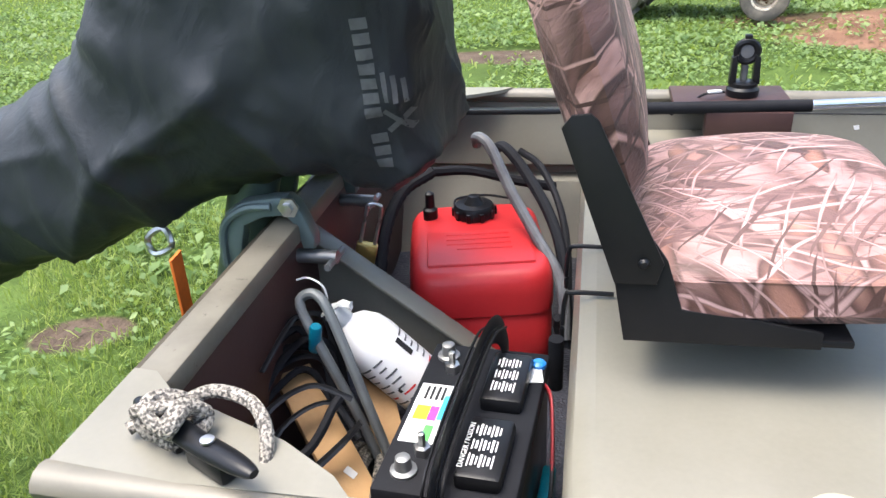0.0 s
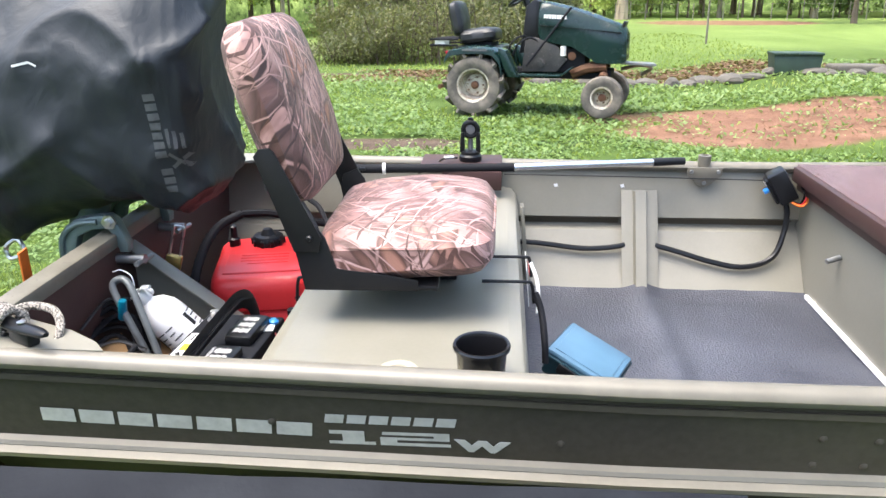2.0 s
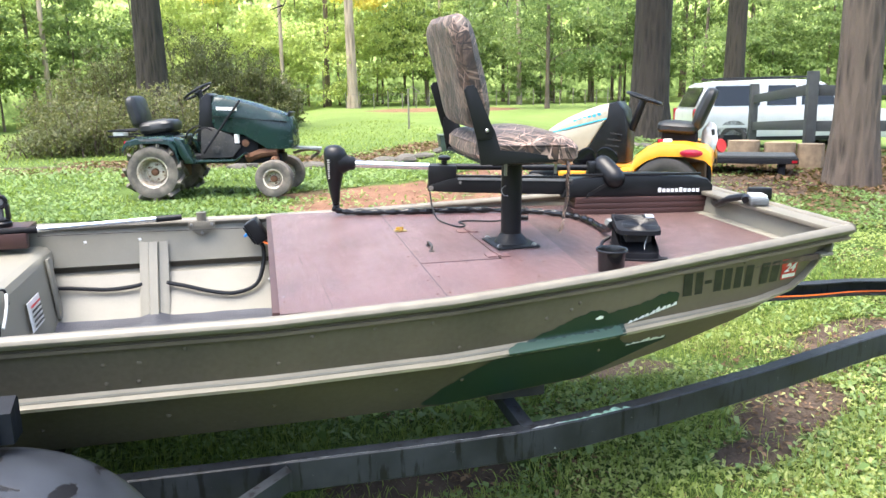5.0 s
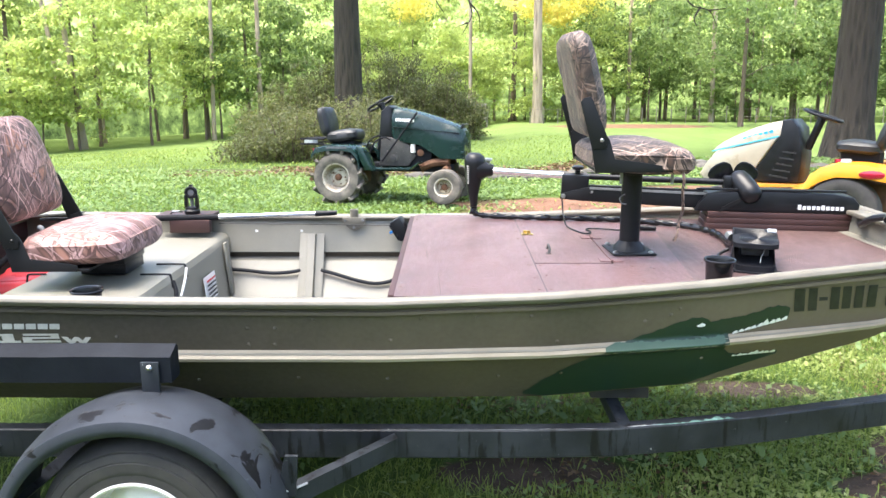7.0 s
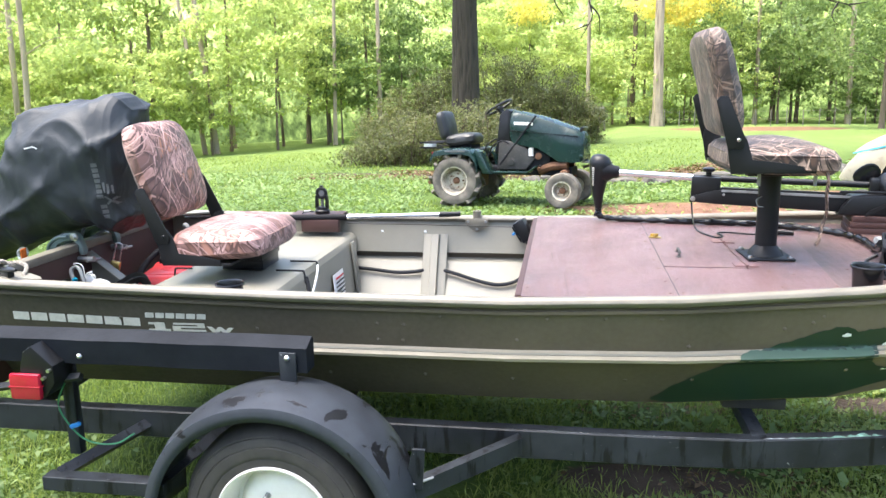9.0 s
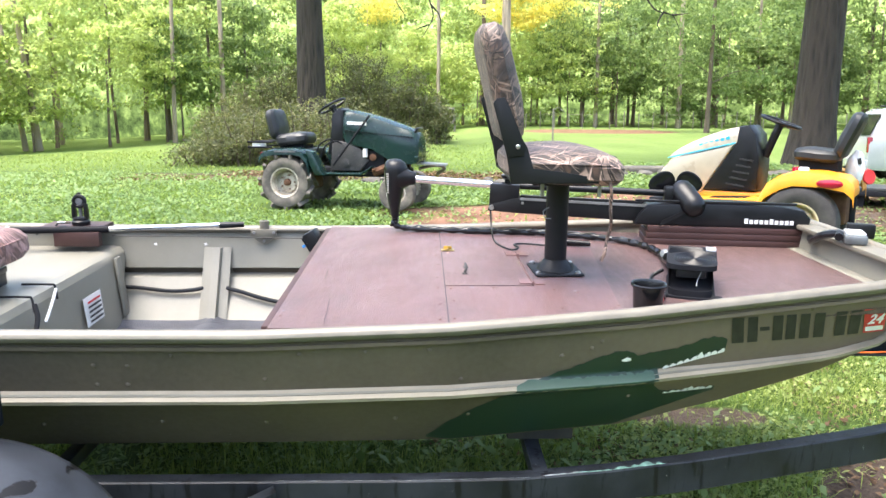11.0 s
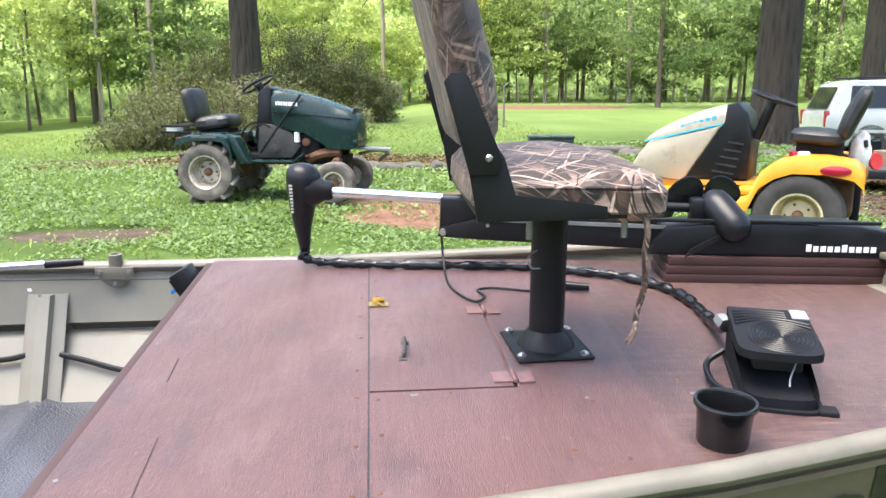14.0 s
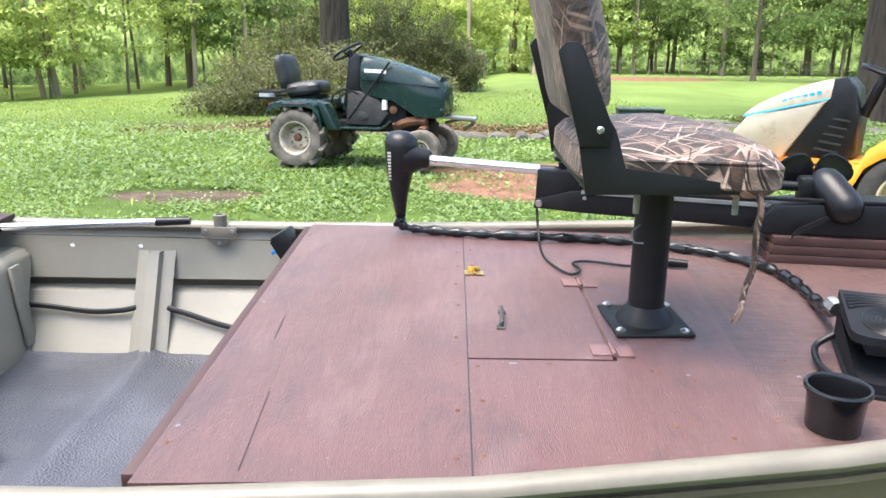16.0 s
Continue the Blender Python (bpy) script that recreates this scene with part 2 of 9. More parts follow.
M["alloy"] = surf("painted_alloy", (0.11, 0.155, 0.155), (0.14, 0.185, 0.185), 22, 0.42, 0.35, 0.15, spot=(0.20, 0.24, 0.24), spot_at=0.66)
M["brass"] = surf("brass", (0.62, 0.46, 0.16), (0.45, 0.32, 0.12), 30, 0.35, 1.0, 0.1)
M["red_tank"] = surf("red_polythene", (0.62, 0.028, 0.030), (0.52, 0.020, 0.024), 7, 0.42, bump=0.10, spot=(0.34, 0.05, 0.035), spot_at=0.72)
M["white_paint"] = surf("white_paint", (0.80, 0.80, 0.79), (0.74, 0.74, 0.74), 9, 0.35, bump=0.03)
M["white_bar"] = surf("white_print", (0.55, 0.54, 0.48), (0.42, 0.41, 0.36), 30, 0.5, bump=0.02)
M["dark_bar"] = surf("dark_print", (0.012, 0.012, 0.013), (0.02, 0.02, 0.02), 30, 0.5, bump=0.02)
M["grey_bar"] = surf("grey_print", (0.10, 0.106, 0.112), (0.07, 0.075, 0.08), 60, 0.55, bump=0.02)
M["yellow_bar"] = surf("yellow_print", (0.75, 0.65, 0.03), None, 30, 0.45, bump=0.02)
M["pink_bar"] = surf("pink_print", (0.75, 0.05, 0.25), None, 30, 0.45, bump=0.02)
M["cyan_bar"] = surf("cyan_print", (0.05, 0.50, 0.72), None, 30, 0.45, bump=0.02)
M["green_bar"] = surf("green_print", (0.10, 0.55, 0.10), None, 30, 0.45, bump=0.02)
M["red_wire"] = surf("red_wire", (0.24, 0.012, 0.016), None, 30, 0.45, bump=0.02)
M["gloss_black"] = surf("gloss_black_plastic", (0.004, 0.004, 0.005), (0.007, 0.007, 0.008), 14, 0.18, bump=0.04, spec=0.42)
M["green_wire"] = surf("green_wire", (0.02, 0.16, 0.07), None, 30, 0.45, bump=0.02)
M["red_bar"] = surf("red_print", (0.62, 0.03, 0.03), None, 30, 0.45, bump=0.02)
M["paper"] = surf("paper_label", (0.72, 0.72, 0.70), (0.62, 0.62, 0.60), 20, 0.5, bump=0.03)
M["ivory"] = surf("ivory_plastic", (0.46, 0.42, 0.28), (0.40, 0.36, 0.24), 20, 0.4, bump=0.03)
M["blue_lid"] = surf("blue_plastic", (0.060, 0.130, 0.20), (0.085, 0.17, 0.25), 8, 0.32, bump=0.05)
M["teal_dark"] = surf("dark_teal_plastic", (0.008, 0.035, 0.05), None, 10, 0.3, bump=0.05)
M["blue_cap"] = surf("blue_cap", (0.02, 0.20, 0.55), None, 20, 0.35, bump=0.03)
M["teal_cap"] = surf("teal_plastic", (0.0, 0.14, 0.22), None, 20, 0.3, bump=0.03)
M["orange"] = surf("orange_strap", (0.75, 0.16, 0.02), None, 30, 0.6, bump=0.1)
M["red_lure"] = surf("red_plastic", (0.55, 0.015, 0.02), None, 30, 0.35, bump=0.1)
M["wood"] = surf("weathered_wood", (0.42, 0.25, 0.11), (0.25, 0.14, 0.06), 9, 0.7, bump=0.3)
M["lens_red"] = surf("red_lens", (0.33, 0.008, 0.028), (0.24, 0.004, 0.014), 12, 0.15, bump=0.03, coat=0.5)
M["lens_white"] = surf("clear_lens", (0.6, 0.62, 0.62), None, 12, 0.15, bump=0.03)
M["green_paint"] = surf("tractor_green", (0.004, 0.018, 0.016), (0.006, 0.024, 0.021), 8, 0.26, bump=0.05, spot=(0.06, 0.07, 0.06), spot_at=0.72)
M["vinyl"] = surf("black_vinyl", (0.014, 0.015, 0.017), None, 16, 0.45, bump=0.12)
M["yellow_paint"] = surf("tractor_yellow", (0.66, 0.27, 0.016), (0.58, 0.23, 0.012), 8, 0.32, bump=0.04)
M["cream_paint"] = surf("tractor_cream", (0.36, 0.325, 0.25), (0.31, 0.28, 0.215), 8, 0.3, bump=0.04)
M["car_white"] = surf("white_car_paint", (0.50, 0.51, 0.52), (0.45, 0.46, 0.47), 4, 0.22, bump=0.02, coat=0.5)
M["pad_grey"] = surf("pale_grey_pad", (0.27, 0.29, 0.32), None, 30, 0.6, bump=0.05)
M["hose"] = surf("grey_hose", (0.13, 0.135, 0.14), (0.08, 0.08, 0.085), 25, 0.5, bump=0.1)
M["grey_hook"] = surf("grey_coated_steel", (0.13, 0.145, 0.15), (0.085, 0.09, 0.095), 16, 0.5, 0.3, 0.15)
M["log_end"] = surf("cut_wood", (0.26, 0.19, 0.12), (0.16, 0.11, 0.07), 14, 0.85, bump=0.4)
M["bin_green"] = surf("green_bin", (0.03, 0.055, 0.04), None, 9, 0.55, bump=0.08)
M["stone"] = surf("field_stone", (0.11, 0.10, 0.085), (0.06, 0.055, 0.045), 7, 0.9, bump=0.5, dist=0.01)
M["fence_wood"] = surf("dark_fence_wood", (0.045, 0.05, 0.05), (0.03, 0.032, 0.032), 9, 0.8, bump=0.3)
M["far_post"] = surf("grey_post", (0.17, 0.16, 0.13), (0.11, 0.10, 0.08), 9, 0.85, bump=0.2)
M["dusty"] = surf("dusty_black_plastic", (0.045, 0.044, 0.042), (0.022, 0.022, 0.022), 14, 0.7, bump=0.15, spot=(0.16, 0.14, 0.12), spot_at=0.60)
M["rust"] = surf("rusty_steel", (0.10, 0.045, 0.025), (0.16, 0.08, 0.04), 12, 0.8, 0.2, 0.3)


def trailer_paint():
    """Blue-black paint gone dull, with darker runs, chips and a little rust."""
    mt, nt, b, co = base("trailer_paint")
    cloud = noise_of(nt, co, 6, 5)
    col = ramp(nt, cloud, [(0.32, (0.012, 0.014, 0.017)), (0.62, (0.025, 0.029, 0.035))])
    runs = noise_of(nt, co, 1.0, 6, 0.6, (34, 34, 5))
    col = mixc(nt, ramp(nt, runs, [(0.55, (0, 0, 0)), (0.62, (0.9, 0.9, 0.9))]), col, (0.005, 0.005, 0.006))
    chip = noise_of(nt, co, 38, 7, 0.75)
    col = mixc(nt, ramp(nt, chip, [(0.67, (0, 0, 0)), (0.70, (1, 1, 1))]), col, (0.24, 0.25, 0.26))
    col = mixc(nt, ramp(nt, noise_of(nt, co, 13, 8, 0.7), [(0.66, (0, 0, 0)), (0.74, (0.7, 0.7, 0.7))]), col, (0.07, 0.040, 0.026))
    nt.links.new(col, b.inputs["Base Color"])
    nt.links.new(maths(nt, "MULTIPLY_ADD", cloud, 0.3, 0.30), b.inputs["Roughness"])
    b.inputs["Specular IOR Level"].default_value = 0.22
    bumped(nt, b, maths(nt, "ADD", runs, chip), 0.25, 0.002)
    return mt


M["trailer"] = trailer_paint()
M["scrape_green"] = surf("scraped_green_paint", (0.20, 0.36, 0.30), (0.06, 0.12, 0.10), 60, 0.6, bump=0.1)
M["pale_metal"] = surf("scraped_metal", (0.50, 0.53, 0.53), (0.25, 0.27, 0.28), 70, 0.45, 0.4, bump=0.1)


def fender_paint():
    """Scuffed grey-blue plastic whose black coat has flaked off in sharp patches."""
    mt, nt, b, co = base("fender_plastic")
    cloud = noise_of(nt, co, 7, 6, 0.65)
    col = ramp(nt, cloud, [(0.32, (0.018, 0.021, 0.027)), (0.66, (0.034, 0.040, 0.050))])
    flake = noise_of(nt, co, 9, 6, 0.6, None, (0, 0, 30), 0.5)
    on = ramp(nt, flake, [(0.59, (0, 0, 0)), (0.605, (1, 1, 1))])
    col = mixc(nt, on, col, (0.004, 0.004, 0.005))
    scuff = noise_of(nt, co, 30, 8, 0.75, (1, 3, 1))
    col = mixc(nt, ramp(nt, scuff, [(0.64, (0, 0, 0)), (0.72, (0.7, 0.7, 0.7))]), col, (0.085, 0.095, 0.11))
    nt.links.new(col, b.inputs["Base Color"])
    nt.links.new(maths(nt, "MULTIPLY_ADD", cloud, 0.3, 0.32), b.inputs["Roughness"])
    b.inputs["Specular IOR Level"].default_value = 0.26
    bumped(nt, b, maths(nt, "ADD", maths(nt, "MULTIPLY", on, -1.0), noise_of(nt, co, 5, 3)), 0.35, 0.004)
    return mt


M["fender"] = fender_paint()


def glass_mat():
    mt, nt, b, co = base("tinted_glass")
    b.inputs["Base Color"].default_value = (0.01, 0.012, 0.014, 1)
    b.inputs["Roughness"].default_value = 0.06
    nt.links.new(maths(nt, "MULTIPLY_ADD", noise_of(nt, co, 3), 0.06, 0.03), b.inputs["Roughness"])
    return mt


M["glass"] = glass_mat()


def hull_paint():
    """Dark olive sprayed over tan, heavier towards the stern, with soft cloudy edges."""
    mt, nt, b, co = base("camouflage_paint")
    sep = nt.nodes.new("ShaderNodeSeparateXYZ")
    nt.links.new(co, sep.inputs[0])
    cloud = noise_of(nt, co, 2.2, 3.0, 0.5)
    fade = maths(nt, "ADD", maths(nt, "MULTIPLY", sep.outputs[0], 0.30), maths(nt, "MULTIPLY_ADD", cloud, 0.8, -0.42))
    col = ramp(nt, fade, [(0.15, (0.034, 0.029, 0.020)), (0.50, (0.066, 0.052, 0.037)), (0.95, (0.150, 0.115, 0.080))])
    small = noise_of(nt, co, 60, 4)
    col = mixc(nt, maths(nt, "MULTIPLY", small, 0.16), col, (0.30, 0.28, 0.22))
    scr = noise_of(nt, co, 26, 8, 0.75)
    col = mixc(nt, ramp(nt, scr, [(0.70, (0, 0, 0)), (0.74, (0.5, 0.5, 0.5))]), col, (0.34, 0.32, 0.27))
    nt.links.new(col, b.inputs["Base Color"])
    nt.links.new(maths(nt, "MULTIPLY_ADD", cloud, 0.2, 0.46), b.inputs["Roughness"])
    b.inputs["Specular IOR Level"].default_value = 0.28
    bumped(nt, b, noise_of(nt, co, 5, 2), 0.25, 0.006)
    return mt


M["hull"] = hull_paint()
M["dark_green"] = surf("dark_green_paint", (0.009, 0.031, 0.019), (0.007, 0.023, 0.014), 5, 0.42, bump=0.05)
M["light_green"] = surf("light_green_paint", (0.036, 0.078, 0.056), (0.028, 0.062, 0.045), 5, 0.42, bump=0.05)


def plywood():
    """Red-brown deck paint over plywood: brush streaks, scuffs down to pale wood, dark damp stains."""
    mt, nt, b, co = base("brown_deck_paint")
    streak = noise_of(nt, co, 9, 6, 0.6, (7.0, 0.9, 1.0))
    cloud = noise_of(nt, co, 2.6, 4, 0.55, None, (0, 0, 20), 0.6)
    col = ramp(nt, cloud, [(0.30, (0.072, 0.032, 0.028)), (0.52, (0.094, 0.042, 0.037)), (0.72, (0.112, 0.055, 0.048))])
    col = mixc(nt, maths(nt, "MULTIPLY", streak, 0.45), col, (0.092, 0.041, 0.038))
    stain = noise_of(nt, co, 6.5, 10, 0.74, (1.7, 0.8, 1.0), (0, 0, 6), 0.3)
    col = mixc(nt, ramp(nt, stain, [(0.56, (0, 0, 0)), (0.60, (0.45, 0.45, 0.45))]), col, (0.042, 0.023, 0.023))
    sepx = nt.nodes.new("ShaderNodeSeparateXYZ")
    nt.links.new(co, sepx.inputs[0])
    rough_end = maths(nt, "GREATER_THAN", maths(nt, "MULTIPLY_ADD", sepx.outputs[1], -0.10, sepx.outputs[0]), 2.93)
    col = mixc(nt, maths(nt, "MULTIPLY", rough_end, 0.75), col, (0.052, 0.026, 0.023))
    comb = noise_of(nt, co, 40, 7, 0.7, (0.35, 5.0, 1.0), (0, 0, 3))
    col = mixc(nt, maths(nt, "MULTIPLY", rough_end, ramp(nt, comb, [(0.46, (0, 0, 0)), (0.64, (0.6, 0.6, 0.6))])), col, (0.19, 0.115, 0.095))
    fleck = noise_of(nt, co, 95, 4, 0.65, (2.2, 1.0, 1.0), (0, 0, 35))
    col = mixc(nt, ramp(nt, fleck, [(0.66, (0, 0, 0)), (0.71, (0.8, 0.8, 0.8))]), col, (0.40, 0.28, 0.24))
    grain = noise_of(nt, co, 14, 8, 0.75, (0.45, 9.0, 1.0), (0, 0, 4))
    col = mixc(nt, ramp(nt, grain, [(0.50, (0, 0, 0)), (0.70, (0.5, 0.5, 0.5))]), col, (0.060, 0.030, 0.029))
    hair = noise_of(nt, co, 60, 6, 0.7, (9.0, 0.5, 1.0), (0, 0, -3))
    col = mixc(nt, ramp(nt, hair, [(0.56, (0, 0, 0)), (0.66, (0.7, 0.7, 0.7))]), col, (0.040, 0.020, 0.019))
    scuff = noise_of(nt, co, 22, 9, 0.8, (1.0, 5.0, 1.0), (0, 0, 12))
    col = mixc(nt, ramp(nt, scuff, [(0.64, (0, 0, 0)), (0.70, (0.6, 0.6, 0.6))]), col, (0.40, 0.27, 0.21))
    worn = noise_of(nt, co, 3.4, 8, 0.7, (2.2, 0.7, 1.0), (0, 0, 8))
    col = mixc(nt, ramp(nt, worn, [(0.56, (0, 0, 0)), (0.60, (0.22, 0.22, 0.22))]), col, (0.17, 0.110, 0.102))
    nt.links.new(col, b.inputs["Base Color"])
    nt.links.new(maths(nt, "MULTIPLY_ADD", streak, 0.30, 0.30), b.inputs["Roughness"])
    b.inputs["Specular IOR Level"].default_value = 0.85
    b.inputs["Coat Weight"].default_value = 0.10
    nt.links.new(maths(nt, "MULTIPLY_ADD", noise_of(nt, co, 3.2, 6, 0.65, (1.4, 0.8, 1.0), (0, 0, 35), 0.8), 1.7, maths(nt, "MULTIPLY_ADD", rough_end, -0.42, -0.34)), b.inputs["Sheen Weight"])
    b.inputs["Sheen Roughness"].default_value = 0.28
    b.inputs["Sheen Tint"].default_value = (1.0, 0.68, 0.64, 1)
    nt.links.new(maths(nt, "MULTIPLY_ADD", grain, 0.25, 0.06), b.inputs["Coat Roughness"])
    bumped(nt, b, maths(nt, "ADD", streak, noise_of(nt, co, 160, 3, 0.6, (4, 0.7, 1))), 0.55, 0.0035)
    return mt


M["deck"] = plywood()
M["hinge_pink"] = surf("worn_hinge_paint", (0.19, 0.105, 0.098), (0.12, 0.060, 0.056), 60, 0.4, bump=0.1, spot=(0.03, 0.02, 0.02), spot_at=0.66)
M["brown"] = surf("brown_paint", (0.044, 0.0175, 0.015), (0.031, 0.012, 0.0105), 7, 0.52, bump=0.15, spot=(0.10, 0.06, 0.045), spot_at=0.70)


def liner():
    mt, nt, b, co = base("black_textured_liner")
    n1 = noise_of(nt, co, 130, 3, 0.6)
    vo = node(nt, "ShaderNodeTexVoronoi", Scale=170.0)
    nt.links.new(co, vo.inputs["Vector"])
    cloud = noise_of(nt, co, 3, 5)
    nt.links.new(ramp(nt, cloud, [(0.35, (0.028, 0.031, 0.042)), (0.7, (0.064, 0.069, 0.088))]), b.inputs["Base Color"])
    nt.links.new(maths(nt, "MULTIPLY_ADD", cloud, 0.25, 0.28), b.inputs["Roughness"])
    bumped(nt, b, maths(nt, "ADD", n1, vo.outputs["Distance"]), 0.7, 0.003)
    return mt


M["liner"] = liner()


def camo(name, pale, mid, dark, leaf, upright=False, finer=1.0):
    """Printed reed and leaf camouflage cloth: long straight blades over soft blotches."""
    mt, nt, b, co = base(name)
    if upright:
        co = turned(nt, co, (0, 90, 0), (1, 1, 1))
    sway = node(nt, "ShaderNodeTexNoise", Scale=4.0, Detail=2.0)
    nt.links.new(co, sway.inputs["Vector"])
    bent = nt.nodes.new("ShaderNodeVectorMath")
    bent.operation = "MULTIPLY_ADD"
    bent.inputs[1].default_value = (0.075, 0.075, 0.075)
    nt.links.new(sway.outputs["Color"], bent.inputs[0])
    nt.links.new(co, bent.inputs[2])
    sepz = nt.nodes.new("ShaderNodeSeparateXYZ")
    nt.links.new(bent.outputs[0], sepz.inputs[0])
    lean = nt.nodes.new("ShaderNodeCombineXYZ")
    nt.links.new(maths(nt, "MULTIPLY_ADD", sepz.outputs[2], 0.8, sepz.outputs[0]), lean.inputs[0])
    nt.links.new(maths(nt, "MULTIPLY_ADD", sepz.outputs[2], 0.6, sepz.outputs[1]), lean.inputs[1])
    nt.links.new(sepz.outputs[2], lean.inputs[2])
    co = turned(nt, lean.outputs[0], (0, 0, 0), (finer, finer, finer))
    cl = noise_of(nt, co, 6, 4, 0.6)
    col = ramp(nt, cl, [(0.30, dark), (0.45, mid), (0.72, pale)])

    def blades(rot, across, along, deep, wide, share, tint, edge):
        """Long leaves, paler along the middle and dark at the edge."""
        v = node(nt, "ShaderNodeTexVoronoi", Scale=1.0, Randomness=1.0)
        nt.links.new(turned(nt, co, rot, (across, along, deep)), v.inputs["Vector"])
        sep = nt.nodes.new("ShaderNodeSeparateColor")
        nt.links.new(v.outputs["Color"], sep.inputs[0])
        on = maths(nt, "MULTIPLY", ramp(nt, v.outputs["Distance"], [(wide, (1, 1, 1)), (wide + 0.04, (0, 0, 0))]), maths(nt, "LESS_THAN", sep.outputs[0], share))
        body = mixc(nt, maths(nt, "MULTIPLY", sep.outputs[1], 0.6), tint, mid)
        rim = ramp(nt, v.outputs["Distance"], [(wide * 0.55, (0, 0, 0)), (wide, (edge, edge, edge))])
        return mixc(nt, maths(nt, "MULTIPLY", on, 0.95), col, mixc(nt, rim, body, dark))
    shade = tuple(0.6 * m + 0.4 * d for m, d in zip(mid, dark))
    soft = tuple(0.5 * m + 0.5 * p for m, p in zip(mid, pale))
    for rot, across, along, deep, wide, share, tint, edge in (
            ((0, 0, 30), 13, 4.2, 5, 0.44, 0.50, leaf, 0.9), ((0, 0, -60), 15, 4.0, 5, 0.44, 0.45, shade, 0.9), ((0, 0, 80), 11, 4.6, 5, 0.44, 0.45, soft, 0.8), ((0, 0, 10), 16, 4, 5, 0.44, 0.35, leaf, 0.9), ((0, 0, 120), 14, 4.4, 5, 0.42, 0.35, dark, 0.3),
            ((0, 0, 66), 60, 3.0, 3, 0.38, 0.45, dark, 0.2), ((0, 0, 96), 66, 3.0, 3, 0.38, 0.35, shade, 0.5),
            ((0, 0, 72), 75, 2.6, 3, 0.38, 0.42, pale, 0.8), ((0, 0, 88), 90, 2.4, 3, 0.38, 0.40, soft, 0.8), ((0, 0, 58), 95, 2.8, 3, 0.36, 0.35, pale, 0.7), ((0, 0, 108), 110, 2.8, 3, 0.36, 0.30, pale, 0.6),
            ((0, 0, 25), 120, 3.4, 3, 0.36, 0.25, pale, 0.6), ((0, 0, 40), 130, 3.4, 3, 0.36, 0.30, dark, 0.1), ((0, 0, 140), 130, 3.6, 3, 0.36, 0.22, pale, 0.5)):
        col = blades(rot, across, along, deep, wide, share, tint, edge)
    col = mixc(nt, maths(nt, "MULTIPLY", noise_of(nt, co, 70, 6, 0.7), 0.22), col, shade)
    strong = nt.nodes.new("ShaderNodeGamma")
    strong.inputs[1].default_value = 1.45
    nt.links.new(col, strong.inputs[0])
    col = mixc(nt, 1.0, strong.outputs[0], (1.75, 1.75, 1.75), "MULTIPLY")
    nt.links.new(col, b.inputs["Base Color"])
    b.inputs["Roughness"].default_value = 0.55
    weave = noise_of(nt, co, 260, 2)
    fold = noise_of(nt, co, 11, 3, 0.5, (1, 2.2, 1), (0, 0, 30))
    bumped(nt, b, maths(nt, "ADD", maths(nt, "MULTIPLY", weave, 0.15), fold), 0.6, 0.010)
    b.inputs["Sheen Weight"].default_value = 0.06
    return mt


# seat colours paler than the back's: sky sheen on its top put into the colour
PINK_SKYLIT = ((0.50, 0.37, 0.355), (0.32, 0.215, 0.20), (0.070, 0.034, 0.028), (0.36, 0.205, 0.15))
PINK_BACK = ((0.58, 0.42, 0.385), (0.22, 0.135, 0.12), (0.040, 0.020, 0.016), (0.34, 0.185, 0.125))
M["camo_pink"] = camo("reed_camouflage_cloth", *PINK_SKYLIT, finer=1.2)
M["camo_pink_back"] = camo("reed_camouflage_back_cloth", *PINK_BACK, upright=True)
BROWN = ((0.52, 0.41, 0.35), (0.085, 0.058, 0.047), (0.014, 0.010, 0.009), (0.17, 0.105, 0.078))
M["camo_brown"] = camo("brown_reed_camouflage_cloth", *BROWN, finer=1.5)
M["camo_brown_back"] = camo("brown_reed_camouflage_back_cloth", (0.40, 0.31, 0.26), *BROWN[1:], upright=True, finer=1.5)


def cover_cloth():
    mt, nt, b, co = base("black_coated_cloth")
    cl = noise_of(nt, co, 4, 4)
    nt.links.new(ramp(nt, cl, [(0.3, (0.017, 0.0215, 0.027)), (0.7, (0.026, 0.0315, 0.038))]), b.inputs["Base Color"])
    nt.links.new(maths(nt, "MULTIPLY_ADD", cl, 0.16, 0.50), b.inputs["Roughness"])
    b.inputs["Specular IOR Level"].default_value = 0.42
    wr = noise_of(nt, co, 5.5, 4, 0.5, (1, 1, 0.45), (0, 25, 0), 0.8)
    fine = noise_of(nt, co, 24, 4, 0.55, (1, 1, 0.5), (0, -35, 0), 0.5)
    bumped(nt, b, maths(nt, "ADD", wr, maths(nt, "MULTIPLY", fine, 0.40)), 0.55, 0.016)
    return mt


M["cover"] = cover_cloth()


def rope_mat(name, a, bcol):
    mt, nt, b, co = base(name)
    f = noise_of(nt, co, 190, 2, 0.5, (1, 1, 1), (30, 20, 45))
    nt.links.new(ramp(nt, f, [(0.42, bcol), (0.58, a)]), b.inputs["Base Color"])
    b.inputs["Roughness"].default_value = 0.9
    bumped(nt, b, f, 0.8, 0.004)
    return mt


M["rope"] = rope_mat("grey_braided_rope", (0.34, 0.31, 0.265), (0.075, 0.068, 0.060))
M["rope_dark"] = rope_mat("dark_braided_rope", (0.17, 0.155, 0.13), (0.03, 0.028, 0.025))


